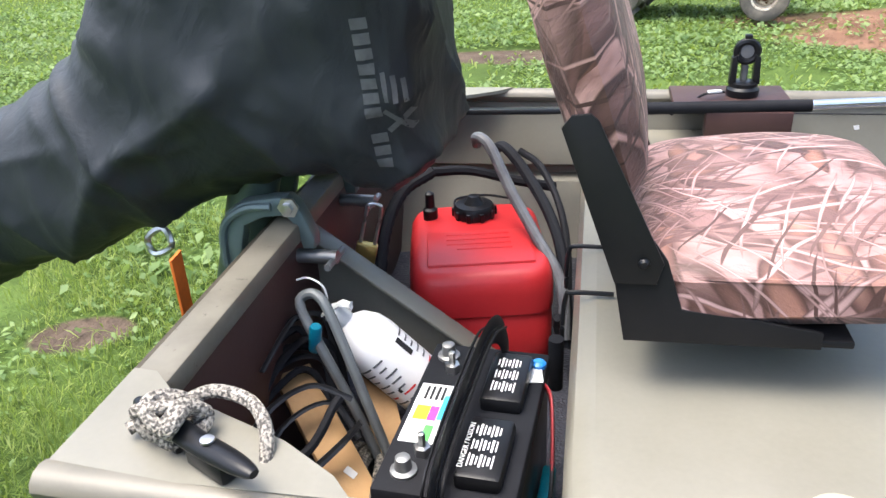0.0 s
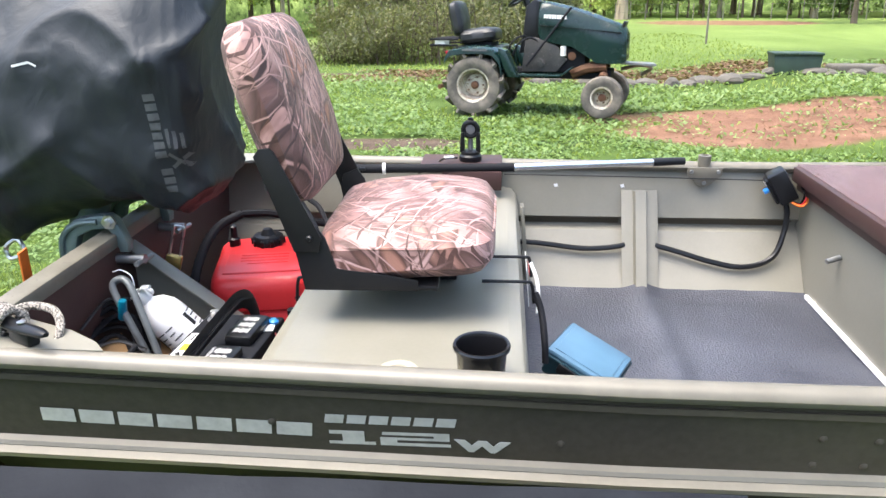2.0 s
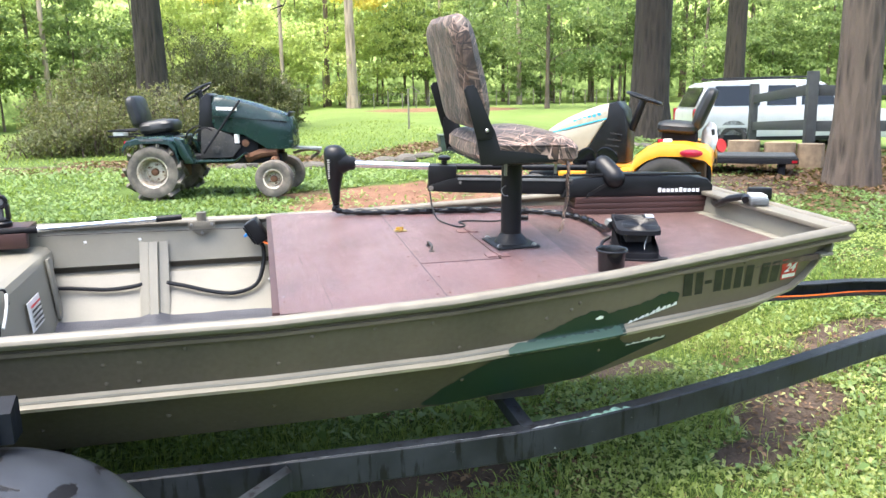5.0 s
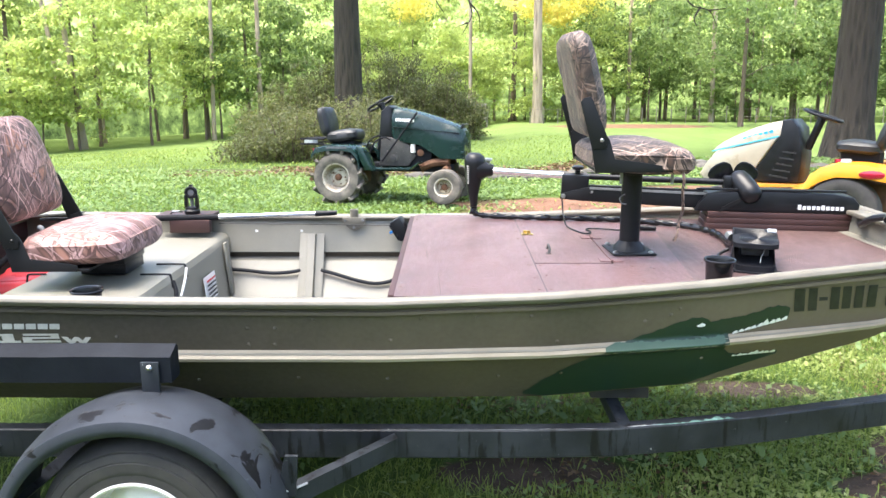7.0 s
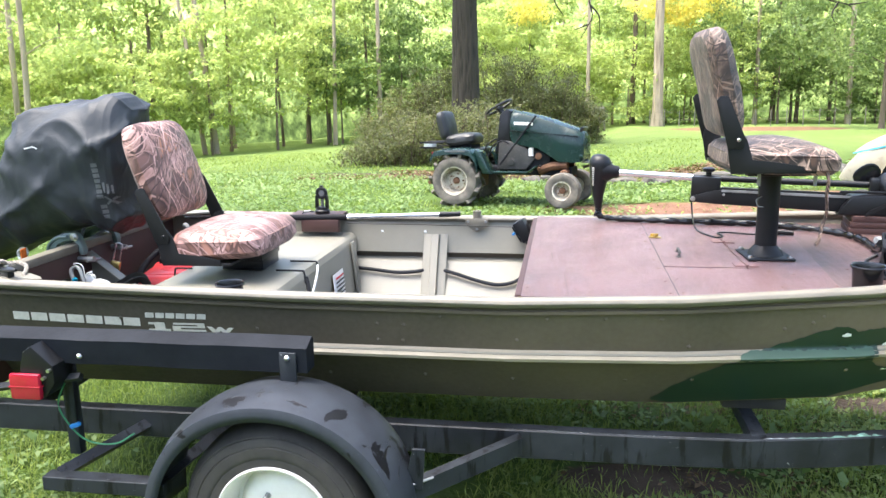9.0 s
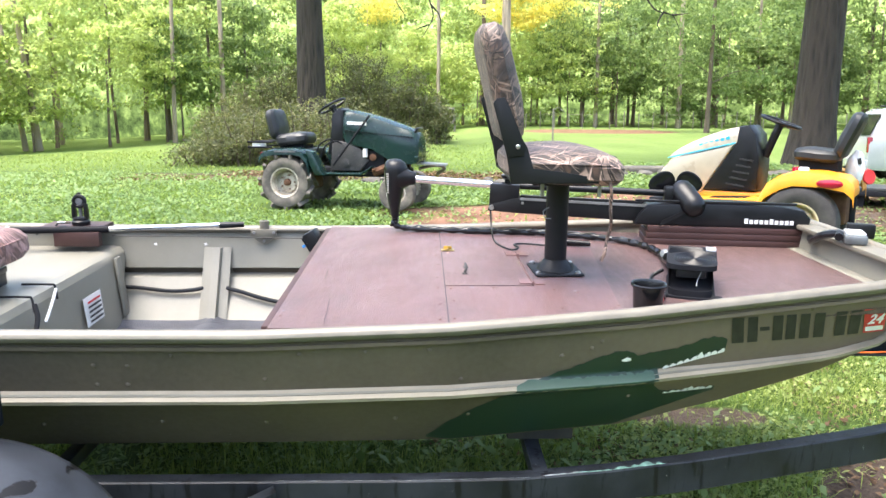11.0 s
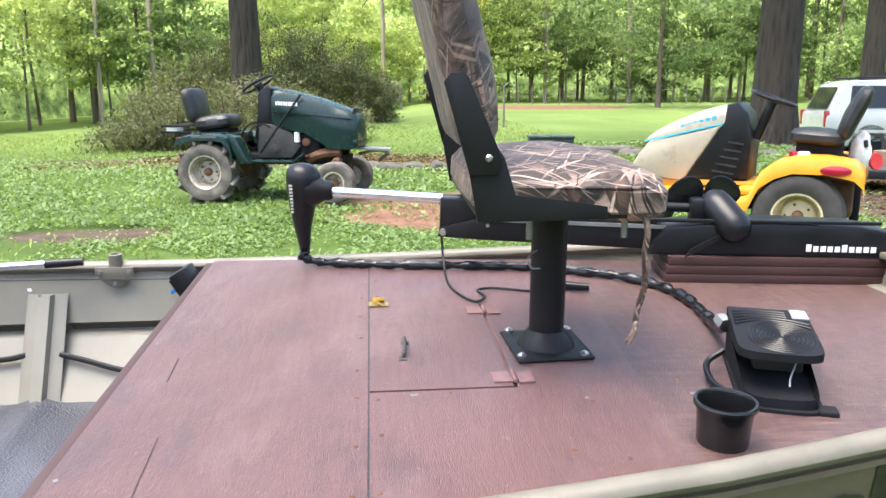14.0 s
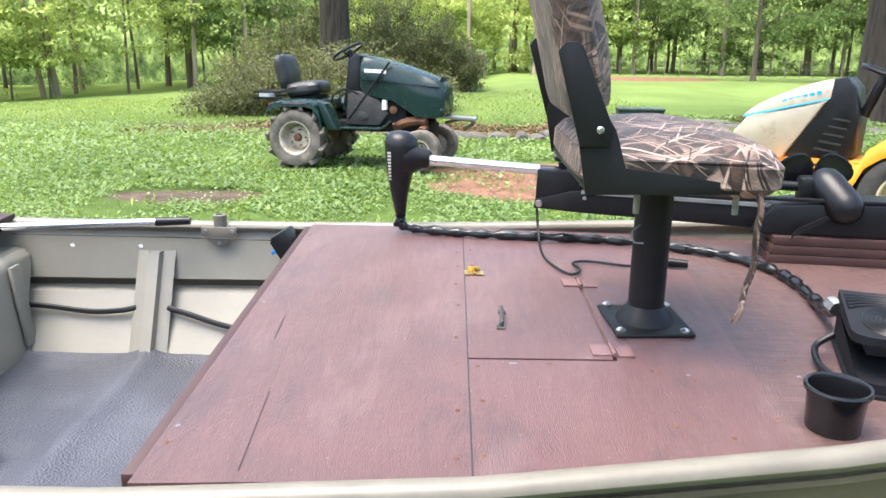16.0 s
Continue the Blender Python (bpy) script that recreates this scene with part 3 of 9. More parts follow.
def bark(name, c1, c2, scale):
    mt, nt, b, co = base(name)
    f = noise_of(nt, co, scale, 6, 0.65, (1, 1, 0.16))
    v = node(nt, "ShaderNodeTexVoronoi", Scale=scale * 1.3)
    mp = nt.nodes.new("ShaderNodeMapping")
    mp.inputs["Scale"].default_value = (1, 1, 0.14)
    nt.links.new(co, mp.inputs[0])
    nt.links.new(mp.outputs[0], v.inputs["Vector"])
    h = maths(nt, "ADD", f, v.outputs["Distance"])
    nt.links.new(ramp(nt, h, [(0.55, c2), (1.15, c1)]), b.inputs["Base Color"])
    b.inputs["Roughness"].default_value = 0.9
    bumped(nt, b, h, 1.0, 0.05)
    return mt


M["bark"] = bark("dark_bark", (0.036, 0.028, 0.022), (0.011, 0.009, 0.007), 9)
M["bark_grey"] = bark("grey_bark", (0.105, 0.080, 0.062), (0.035, 0.027, 0.021), 11)
M["bark_mid"] = bark("brown_bark", (0.15, 0.115, 0.085), (0.06, 0.046, 0.034), 6)
M["bark_pale"] = bark("pale_bark", (0.34, 0.28, 0.21), (0.17, 0.135, 0.10), 5)


def leaf_mat(name, stops, through=0.45, rough=0.5, tint=(0.45, 0.51, 0.05)):
    """Thin leaves that let some light through; each leaf has its own shade."""
    mt, nt, b, co = base(name)
    geo = nt.nodes.new("ShaderNodeNewGeometry")
    patch = noise_of(nt, co, 0.35, 2)
    f = maths(nt, "ADD", maths(nt, "MULTIPLY", geo.outputs["Random Per Island"], 0.6), maths(nt, "MULTIPLY_ADD", patch, 0.9, -0.25))
    col = ramp(nt, f, stops)
    nt.links.new(col, b.inputs["Base Color"])
    b.inputs["Roughness"].default_value = rough
    b.inputs["Specular IOR Level"].default_value = 0.3
    tr = nt.nodes.new("ShaderNodeBsdfTranslucent")
    nt.links.new(mixc(nt, 0.5, col, tint), tr.inputs[0])
    mx = nt.nodes.new("ShaderNodeMixShader")
    mx.inputs[0].default_value = through
    nt.links.new(b.outputs[0], mx.inputs[1])
    nt.links.new(tr.outputs[0], mx.inputs[2])
    nt.links.new(mx.outputs[0], nt.nodes["Material Output"].inputs[0])
    return mt


M["forest"] = leaf_mat("spring_leaves", [(0.08, (0.14, 0.20, 0.075)), (0.42, (0.33, 0.42, 0.14)), (0.85, (0.56, 0.625, 0.24))], 0.58, tint=(0.60, 0.69, 0.21))
M["forest_deep"] = leaf_mat("maple_leaves", [(0.08, (0.052, 0.092, 0.036)), (0.42, (0.124, 0.188, 0.064)), (0.85, (0.264, 0.336, 0.12))], 0.5, tint=(0.288, 0.4, 0.112))
# darker copy of the spring leaves; the inner woods' shade is in its colour
M["forest_shade"] = leaf_mat("shaded_wood_leaves", [(0.08, (0.07, 0.11, 0.040)), (0.45, (0.17, 0.235, 0.075)), (0.85, (0.34, 0.41, 0.14))], 0.5, tint=(0.40, 0.49, 0.13))
# sunlight on the treetops, put into the leaf colour
M["sunlit_gold"] = leaf_mat("sunlit_gold_leaves", [(0.10, (0.55, 0.58, 0.14)), (0.5, (0.78, 0.72, 0.20)), (0.9, (0.88, 0.72, 0.26))], 0.6, tint=(0.88, 0.80, 0.22))
def glow_wood():
    mt, nt, b, co = base("glowing_woods")
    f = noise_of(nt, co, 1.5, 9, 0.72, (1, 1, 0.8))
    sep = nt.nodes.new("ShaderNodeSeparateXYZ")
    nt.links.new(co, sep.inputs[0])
    # understory shade put into the colour: darker towards the ground
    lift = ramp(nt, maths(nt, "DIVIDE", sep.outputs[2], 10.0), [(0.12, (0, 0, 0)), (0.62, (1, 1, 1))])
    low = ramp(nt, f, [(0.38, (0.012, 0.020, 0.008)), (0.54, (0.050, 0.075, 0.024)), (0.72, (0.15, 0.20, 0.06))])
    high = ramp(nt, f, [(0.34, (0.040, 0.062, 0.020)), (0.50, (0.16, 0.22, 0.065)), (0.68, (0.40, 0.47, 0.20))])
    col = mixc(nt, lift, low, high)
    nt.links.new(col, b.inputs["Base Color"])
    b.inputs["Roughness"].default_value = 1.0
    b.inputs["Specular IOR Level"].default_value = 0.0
    # added glow that brightens the gaps between the trees
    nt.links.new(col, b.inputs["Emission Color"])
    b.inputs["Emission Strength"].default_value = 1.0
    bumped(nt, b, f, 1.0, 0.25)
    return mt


M["glow_wood"] = glow_wood()
M["sky_block_wood"] = surf("sky_block_woods", (0.10, 0.15, 0.05), (0.04, 0.065, 0.02), 0.6, 0.95, bump=0.8, fine=4.0, spec=0.1, dist=0.2)
M["shrub"] = leaf_mat("shrub_leaves", [(0.10, (0.042, 0.052, 0.024)), (0.5, (0.098, 0.110, 0.046)), (0.9, (0.185, 0.172, 0.078))], 0.35, tint=(0.24, 0.27, 0.06))
M["pale_weed"] = leaf_mat("pale_weed_leaves", [(0.10, (0.16, 0.22, 0.060)), (0.5, (0.30, 0.37, 0.115)), (0.9, (0.46, 0.50, 0.21))], 0.4, tint=(0.42, 0.52, 0.10))
M["weed"] = leaf_mat("weed_leaves", [(0.10, (0.068, 0.125, 0.040)), (0.5, (0.150, 0.235, 0.080)), (0.9, (0.26, 0.345, 0.145))], 0.35, tint=(0.36, 0.50, 0.08))
M["grass"] = leaf_mat("grass_blades", [(0.10, (0.075, 0.122, 0.028)), (0.5, (0.168, 0.236, 0.055)), (0.9, (0.31, 0.355, 0.105))], 0.42, tint=(0.38, 0.50, 0.07))
M["litter"] = leaf_mat("dead_leaves", [(0.10, (0.045, 0.024, 0.014)), (0.5, (0.11, 0.06, 0.035)), (0.9, (0.22, 0.14, 0.09))], 0.1, 0.8)


def soil():
    """Lawn soil with green, and bare red earth where the drive is."""
    mt, nt, b, co = base("lawn_and_earth")
    sep = nt.nodes.new("ShaderNodeSeparateXYZ")
    nt.links.new(co, sep.inputs[0])
    x, y = sep.outputs[0], sep.outputs[1]
    wob = maths(nt, "MULTIPLY_ADD", noise_of(nt, co, 0.9, 5, 0.6), 2.4, -1.2)
    fine = noise_of(nt, co, 9, 6, 0.65)
    turf = ramp(nt, noise_of(nt, co, 1.6, 6, 0.65), [(0.30, (0.042, 0.068, 0.016)), (0.55, (0.075, 0.122, 0.026)), (0.75, (0.115, 0.170, 0.040))])
    turf = mixc(nt, maths(nt, "MULTIPLY", fine, 0.5), turf, (0.05, 0.085, 0.016))
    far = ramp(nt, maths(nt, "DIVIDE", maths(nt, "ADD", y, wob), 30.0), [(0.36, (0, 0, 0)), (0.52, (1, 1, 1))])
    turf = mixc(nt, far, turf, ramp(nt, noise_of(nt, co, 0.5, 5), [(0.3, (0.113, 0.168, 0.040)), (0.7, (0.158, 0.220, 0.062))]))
    earth = ramp(nt, noise_of(nt, co, 3.5, 7, 0.65), [(0.3, (0.115, 0.058, 0.036)), (0.6, (0.21, 0.115, 0.075)), (0.8, (0.28, 0.17, 0.12))])
    mud = ramp(nt, noise_of(nt, co, 5, 7, 0.65), [(0.3, (0.05, 0.035, 0.026)), (0.7, (0.12, 0.088, 0.066))])

    def blob(cx, cy, rx, ry, turn=0.0):
        c, s = math.cos(turn), math.sin(turn)
        dx, dy = maths(nt, "SUBTRACT", x, cx), maths(nt, "SUBTRACT", y, cy)
        u = maths(nt, "DIVIDE", maths(nt, "ADD", maths(nt, "MULTIPLY", dx, c), maths(nt, "MULTIPLY", dy, s)), rx)
        v = maths(nt, "DIVIDE", maths(nt, "SUBTRACT", maths(nt, "MULTIPLY", dy, c), maths(nt, "MULTIPLY", dx, s)), ry)
        d = maths(nt, "ADD", maths(nt, "MULTIPLY", u, u), maths(nt, "MULTIPLY", v, v))
        d = maths(nt, "ADD", d, maths(nt, "MULTIPLY", wob, 0.45))
        return ramp(nt, d, [(0.70, (1, 1, 1)), (1.0, (0, 0, 0))])
    col = turf
    for args, tone in BARE:
        col = mixc(nt, blob(*args), col, earth if tone == "earth" else mud)
    nt.links.new(col, b.inputs["Base Color"])
    b.inputs["Roughness"].default_value = 0.95
    b.inputs["Specular IOR Level"].default_value = 0.2
    bumped(nt, b, maths(nt, "ADD", fine, noise_of(nt, co, 40, 4)), 0.8, 0.03)
    return mt


# bare patches: middle x, y, half lengths, turn; kind of soil
BARE = [((6.2, 6.1, 4.6, 1.0, -0.10), "earth"), ((3.6, 5.75, 1.7, 0.75, -0.05), "earth"), ((0.0, 5.2, 0.75, 0.35, 0.0), "mud"), ((2.40, -0.10, 0.42, 0.17, 0.0), "mud"), ((0.62, -0.75, 0.16, 0.12, 0.0), "mud"),
        ((-1.15, 0.85, 0.20, 0.13, 0.3), "mud"), ((9.3, 28.3, 3.4, 2.7, 0.0), "earth"), ((4.14, 0.12, 0.42, 0.22, 0.5), "mud"), ((3.76, -0.20, 0.26, 0.12, 0.2), "mud"), ((3.58, 0.72, 0.36, 0.15, 0.0), "mud"), ((4.55, 0.52, 0.34, 0.16, 0.4), "mud"), ((5.1, 0.85, 0.5, 0.22, 0.3), "mud"), ((7.35, 4.95, 0.9, 0.8, 0.0), "mud"), ((9.5, 5.6, 2.4, 1.8, 0.0), "mud"), ((3.0, 10.2, 6.5, 0.75, -0.08), "mud")]
M["soil"] = soil()


def on_bare(x, y, grow=1.0):
    for (cx, cy, rx, ry, tn), _ in BARE:
        c, s = math.cos(tn), math.sin(tn)
        u = ((x - cx) * c + (y - cy) * s) / (rx * grow)
        v = ((y - cy) * c - (x - cx) * s) / (ry * grow)
        if u * u + v * v < 1:
            return True
    return False

# ---- the boat ----
HC = 0.02                                  # the keel's line
SX = [0.0, 0.5, 1.2, 1.9, 2.4, 2.9, 3.2, 3.5, 3.68, 3.84]
S_GUN = [0.715, 0.725, 0.737, 0.737, 0.715, 0.665, 0.62, 0.57, 0.54, 0.515]
S_GUNZ = [1.05, 1.042, 1.032, 1.03, 1.042, 1.068, 1.088, 1.106, 1.118, 1.128]
S_LEDGE = [0.69, 0.70, 0.71, 0.71, 0.685, 0.63, 0.575, 0.515, 0.475, 0.43]
S_LEDGEZ = [0.848, 0.848, 0.842, 0.842, 0.846, 0.862, 0.874, 0.890, 0.925, 1.055]
S_CHINE = [0.54, 0.54, 0.54, 0.54, 0.53, 0.50, 0.46, 0.415, 0.39, 0.37]
S_CHINEZ = [0.645, 0.645, 0.645, 0.648, 0.650, 0.682, 0.737, 0.806, 0.874, 1.03]
FLOOR_Z = 0.655
DECK_Z = 1.04


def hull_at(x):
    f = lambda s: float(np.interp(x, SX, s))
    return f(S_GUN), f(S_GUNZ), f(S_LEDGE), f(S_LEDGEZ), f(S_CHINE), f(S_CHINEZ)


def side_profile(x, inset=0.0):
    """Points down one side from the gunwale to the chine: half width and height."""
    g, gz, l, lz, c, cz = hull_at(x)
    k = min(1.0, (lz - cz) / 0.18)
    return [(g - 0.012 - inset, gz - 0.004), (g - 0.016 - inset, gz - 0.035), (l - 0.026 - inset, lz + 0.022 * k), (l - inset, lz + 0.002), (l - 0.003 - inset, lz - 0.008), (l - 0.036 - inset, lz - 0.020 * k), (c - inset, cz)]


def inner_profile(x, inset):
    """The inner side: the pressed rib is a sharp-edged groove here."""
    p = side_profile(x, inset)
    k = min(1.0, (p[2][1] - p[6][1]) / 0.2)
    p[3] = (p[3][0] - 0.004, p[2][1] - 0.010 * k)
    p[4] = (p[4][0] - 0.004, p[4][1] + 0.002)
    return p


def side_point(x, z, off=0.0, side=-1):
    """A point on the outer side of the hull at a height, lifted off it a little."""
    p = side_profile(x)
    for (a, az), (b, bz) in zip(p, p[1:]):
        if bz <= z <= az:
            w = a + (b - a) * (az - z) / max(1e-6, az - bz)
            return Vector((x, HC + side * (w + off), z))
    w = p[0][0] if z > p[0][1] else p[-1][0]
    return Vector((x, HC + side * (w + off), z))


def raked(x, z):
    """The stern leans: lower down the skin begins farther forward."""
    return x + (0.045 + 0.04 * (1.03 - z)) * max(0.0, 1 - x / 0.4)


XS = list(np.linspace(0.0, 3.84, 62))
boat = thing("jon_boat", "olive and tan aluminium flat-bottomed fishing boat on a trailer", "boat", BOAT)


def hull_skin(inset, mats, name, label):
    bm = bmesh.new()
    for side in (-1, 1):
        rows = []
        for x in XS:
            rows.append([bm.verts.new((raked(x, z), HC + side * w, z)) for w, z in (side_profile(x, inset) if inset == 0 else inner_profile(x, inset))])
        for A, Bq in zip(rows, rows[1:]):
            for k in range(6):
                f = bm.faces.new((A[k], A[k + 1], Bq[k + 1], Bq[k]))
                # tan on the rib's upper faces; its underside's shadow is the darker hull colour
                f.material_index = (0, 0, 1, 1, 2, 2)[k] if inset == 0 else 0
        if side == -1:
            first = rows
    for i in range(len(XS) - 1):
        a, b = first[i][-1], first[i + 1][-1]
        c, d = rows[i + 1][-1], rows[i][-1]
        f = bm.faces.new((a, b, c, d))
        f.material_index = 2 if inset == 0 else 0
    bm.faces.new([r for r in first[-1]] + [r for r in rows[-1][::-1]])
    if inset == 0:
        bm.faces.new([r for r in first[0]] + [r for r in rows[0][::-1]])
    return part(name, bm, mats, boat, label, sharp=20)


hull_skin(0.0, [M["hull"], M["stripe"], M["hull"]], "hull", "sprayed olive-brown hull with a pale pressed rib")
hull_skin(0.006, [M["tan"]], "inner_skin", "tan painted inner side of the hull")

for side in (-1, 1):
    line = [Vector((x, HC + side * (hull_at(x)[0] - 0.010), hull_at(x)[1] - 0.006)) for x in [0.045] + XS[2:]]
    bm = bmesh.new()
    rings = []
    for i, p in enumerate(line):
        o = Vector((0, side, 0))
        ring = []
        for a in range(12):
            t = 2 * math.pi * a / 12
            ring.append(p + o * (0.021 * math.cos(t) - 0.004) + Vector((0, 0, 0.017 * math.sin(t))))
        rings.append(ring)
    loft(bm, rings)
    part("gunwale", bm, M["tan_rim"], boat, "rounded tan gunwale, scuffed to bare metal")
    # lip under the gunwale
    bm = bmesh.new()
    loft(bm, [[Vector((x, HC + side * (hull_at(x)[0] - 0.012 + dy), hull_at(x)[1] - 0.042 + dz)) for dy, dz in ((0, 0), (0.005, 0), (0.005, 0.010), (0, 0.010))] for x in [0.075] + XS[2:]])
    part("lip", bm, M["hull"], boat)
g, gz = hull_at(3.84)[:2]
part("bow_apron", Box(0.05, 2 * g - 0.01, 0.010, (3.752, HC, gz - 0.090), (0, -4, 0), 0.002), M["tan"], boat, "pale tan inner bow panel")
part("bow_inner", Box(0.008, 2 * g - 0.02, 0.085, (3.775, HC, gz - 0.050), (0, 8, 0)), M["tan"], boat)
part("bow_cap", Box(0.095, 2 * g - 0.02, 0.018, (3.797, HC, gz - 0.004), bevel=0.005), M["tan_rim"], boat, "flat tan bow cap")
part("bow_lip", Rod((3.84, HC - g + 0.01, gz - 0.006), (3.84, HC + g - 0.01, gz - 0.006), 0.020), M["tan_rim"], boat)
# transom: brown board inside, tan channel along its top, sloping to the corner plates
part("transom_board", Box(0.03, 1.36, 0.37, (0.066, HC, 0.83), (0, 0, 0), 0.002), M["brown"], boat, "brown painted plywood transom board")
part("transom_cap", Box(0.050, 1.36, 0.034, (0.071, HC, 1.034), bevel=0.006), M["shaded_cap"], boat)
part("transom_skin", Box(0.008, 1.36, 0.40, (0.026, HC, 0.83)), M["hull"], boat)
for side in (-1, 1):
    y0 = HC + side * 0.705
    bm = bmesh.new()
    out = [(0.048, 0.0), (0.36, 0.0), (0.335, 0.028), (0.271, 0.069), (0.116, 0.132), (0.080, 0.165), (0.050, 0.168)]
    a = [bm.verts.new((x, y0 - side * w, 1.058)) for x, w in out]
    b = [bm.verts.new((x, y0 - side * w, 1.050)) for x, w in out]
    bm.faces.new(a), bm.faces.new(b[::-1])
    for i in range(len(out)):
        bm.faces.new((a[i], a[(i + 1) % len(out)], b[(i + 1) % len(out)], b[i]))
    part("corner_plate", bm, M["tan"], boat, "tan aluminium stern corner plate")
# knee plate from the transom down to the bench
bm = Prism([(0.06, 0.70), (0.06, 1.01), (0.09, 0.99), (0.40, 0.75), (0.42, 0.66)], -0.006, 0.006, pose(0, 0.0, 0))
d = Vector((0.33, 0, -0.253))
box(bm, d.length, 0.052, 0.006, (0.235, -0.014, 0.8785), (0, math.degrees(math.atan2(0.253, 0.33)), 0), 0.002)
part("knee_plate", bm, M["tan"], boat, "tan knee plate bracing the transom")

# floor liner with the keel's raised line and raised edges
bm = bmesh.new()
rows = []
for x in np.linspace(0.05, 1.95, 110):
    c = hull_at(x)[4] - 0.010
    row = []
    for k in range(29):
        v = -1 + 2 * k / 28
        z = FLOOR_Z + 0.004 * math.exp(-((v * c - 0.05) / 0.05) ** 2) + 0.020 * math.exp(-(((x - 1.44) / 0.042) ** 2)) + 0.004 * noise.noise(Vector((x * 5, v * 4, 0)))
        z += 0.014 * max(0.0, (abs(v) - 0.955) / 0.045) + 0.006 * noise.noise(Vector((x * 9, v * 9, 3))) * (abs(v) > 0.94)
        row.append(bm.verts.new((x, HC + v * (c + 0.012 * (abs(v) > 0.95)), z)))
    rows.append(row)
for A, Bq in zip(rows, rows[1:]):
    for k in range(28):
        bm.faces.new((A[k], A[k + 1], Bq[k + 1], Bq[k]))
part("floor_liner", bm, M["liner"], boat, "black textured spray-on floor liner")

# upright ribs inside, each a pressed channel with a riveted flange
def inner_rib(x, side):
    pr = side_profile(x, 0.008)
    rib = bmesh.new()
    for dx, dy, half in ((0.0, 0.030, 0.022), (0.0, 0.005, 0.058)):
        ring = []
        pts = [(0, z) for z in (pr[1][1] - 0.045, pr[2][1], pr[3][1], pr[4][1], pr[5][1], pr[6][1] + 0.02)]
        for w, z in pts:
            top, low = pts[0][1], pts[-1][1]
            wt, wl = (abs(side_point(x, q).y - HC) for q in (top, low))
            w = wl + (wt - wl) * (z - low) / (top - low) - 0.010
            y = HC + side * (w - dy)
            ring.append((Vector((x - half, y + side * dy * 0.9, z)), Vector((x - half * 0.75, y, z)), Vector((x + half * 0.75, y, z)), Vector((x + half, y + side * dy * 0.9, z))))
        loft(rib, ring, caps=False, closed=False)
    ob = part("rib", rib, M["tan"], boat, "tan riveted upright rib")
    for k, z in enumerate((0.93, 0.88, 0.80, 0.74, 0.68)):
        for dx in (-0.047, 0.047):
            w = float(np.interp(-z, [-p[1] for p in pr], [p[0] for p in pr]))
            part("rivet", Lathe([(0.006, 0.0), (0.0055, 0.002), (0.003, 0.0035)], 8, Matrix.Translation((x + dx, HC + side * (w - 0.0045), z)) @ Matrix.Rotation(side * math.pi / 2, 4, "X")), M["tan"], ob)


# dark strips along the inner side: the groove's shade laid on as colour
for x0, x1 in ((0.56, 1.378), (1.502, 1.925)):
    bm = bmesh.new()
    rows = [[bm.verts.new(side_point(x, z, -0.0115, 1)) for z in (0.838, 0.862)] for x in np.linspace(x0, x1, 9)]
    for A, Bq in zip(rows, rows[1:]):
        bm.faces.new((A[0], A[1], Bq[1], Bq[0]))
    part("recess_shade", bm, M["hull"], boat, "dark strip painted as the shade in the pressed rib")
inner_rib(1.44, 1)
inner_rib(1.44, -1)

for x, z in ((1.17, 0.962), (1.385, 0.962)):
    p = side_point(x, z, -0.0075, 1)
    part("paint_chip", Prism([(-0.007, 0.004), (-0.003, -0.006), (0.008, -0.004), (0.005, 0.006)], -0.0006, 0.0006, Matrix.Translation(p)), M["white_paint"], boat, smooth=False)

# outside rivets along the side
rivet = bmesh.new()
for x, z in [(0.62, 0.93), (1.09, 0.909), (1.489, 0.942), (1.573, 0.940), (1.487, 0.884), (1.565, 0.884), (1.688, 0.971), (2.011, 0.972), (2.18, 0.975), (2.342, 0.977), (2.774, 0.965), (2.695, 0.945), (2.80, 0.985), (1.919, 0.899), (2.426, 0.885), (3.4, 1.05), (1.30, 0.74), (1.62, 0.75), (1.9, 0.745), (2.25, 0.75), (2.45, 0.76), (2.9, 0.80), (3.1, 0.86), (3.7, 1.08)]:
    p = side_point(x, z)
    lathe(rivet, [(0.007, -0.001), (0.0065, 0.002), (0.003, 0.004)], 8, Matrix.Translation(p) @ Matrix.Rotation(math.pi / 2, 4, "X"))
tagged(part("hull_rivets", rivet, M["hull"], boat, "small round rivet heads"), kind="stuff")


# painted green patch on the side, and the marks
def painted(name, cols, material, label="", off=0.0022):
    """Paint laid on the near side: columns of (x, top, bottom)."""
    bm = bmesh.new()
    xs = [c[0] for c in cols]
    grid = []
    for x in np.linspace(xs[0], xs[-1], 60):
        t, b = float(np.interp(x, xs, [c[1] for c in cols])), float(np.interp(x, xs, [c[2] for c in cols]))
        t += 0.006 * noise.noise(Vector((x * 40, 1.3, 0))) + 0.004 * noise.noise(Vector((x * 90, 7.3, 0)))
        row = [side_point(x, t + (b - t) * k / 24, off) for k in range(25)]
        grid.append([bm.verts.new(p) for p in row])
    for A, Bq in zip(grid, grid[1:]):
        for k in range(24):
            bm.faces.new((A[k], A[k + 1], Bq[k + 1], Bq[k]))
    return part(name, bm, material, boat, label, sharp=60)


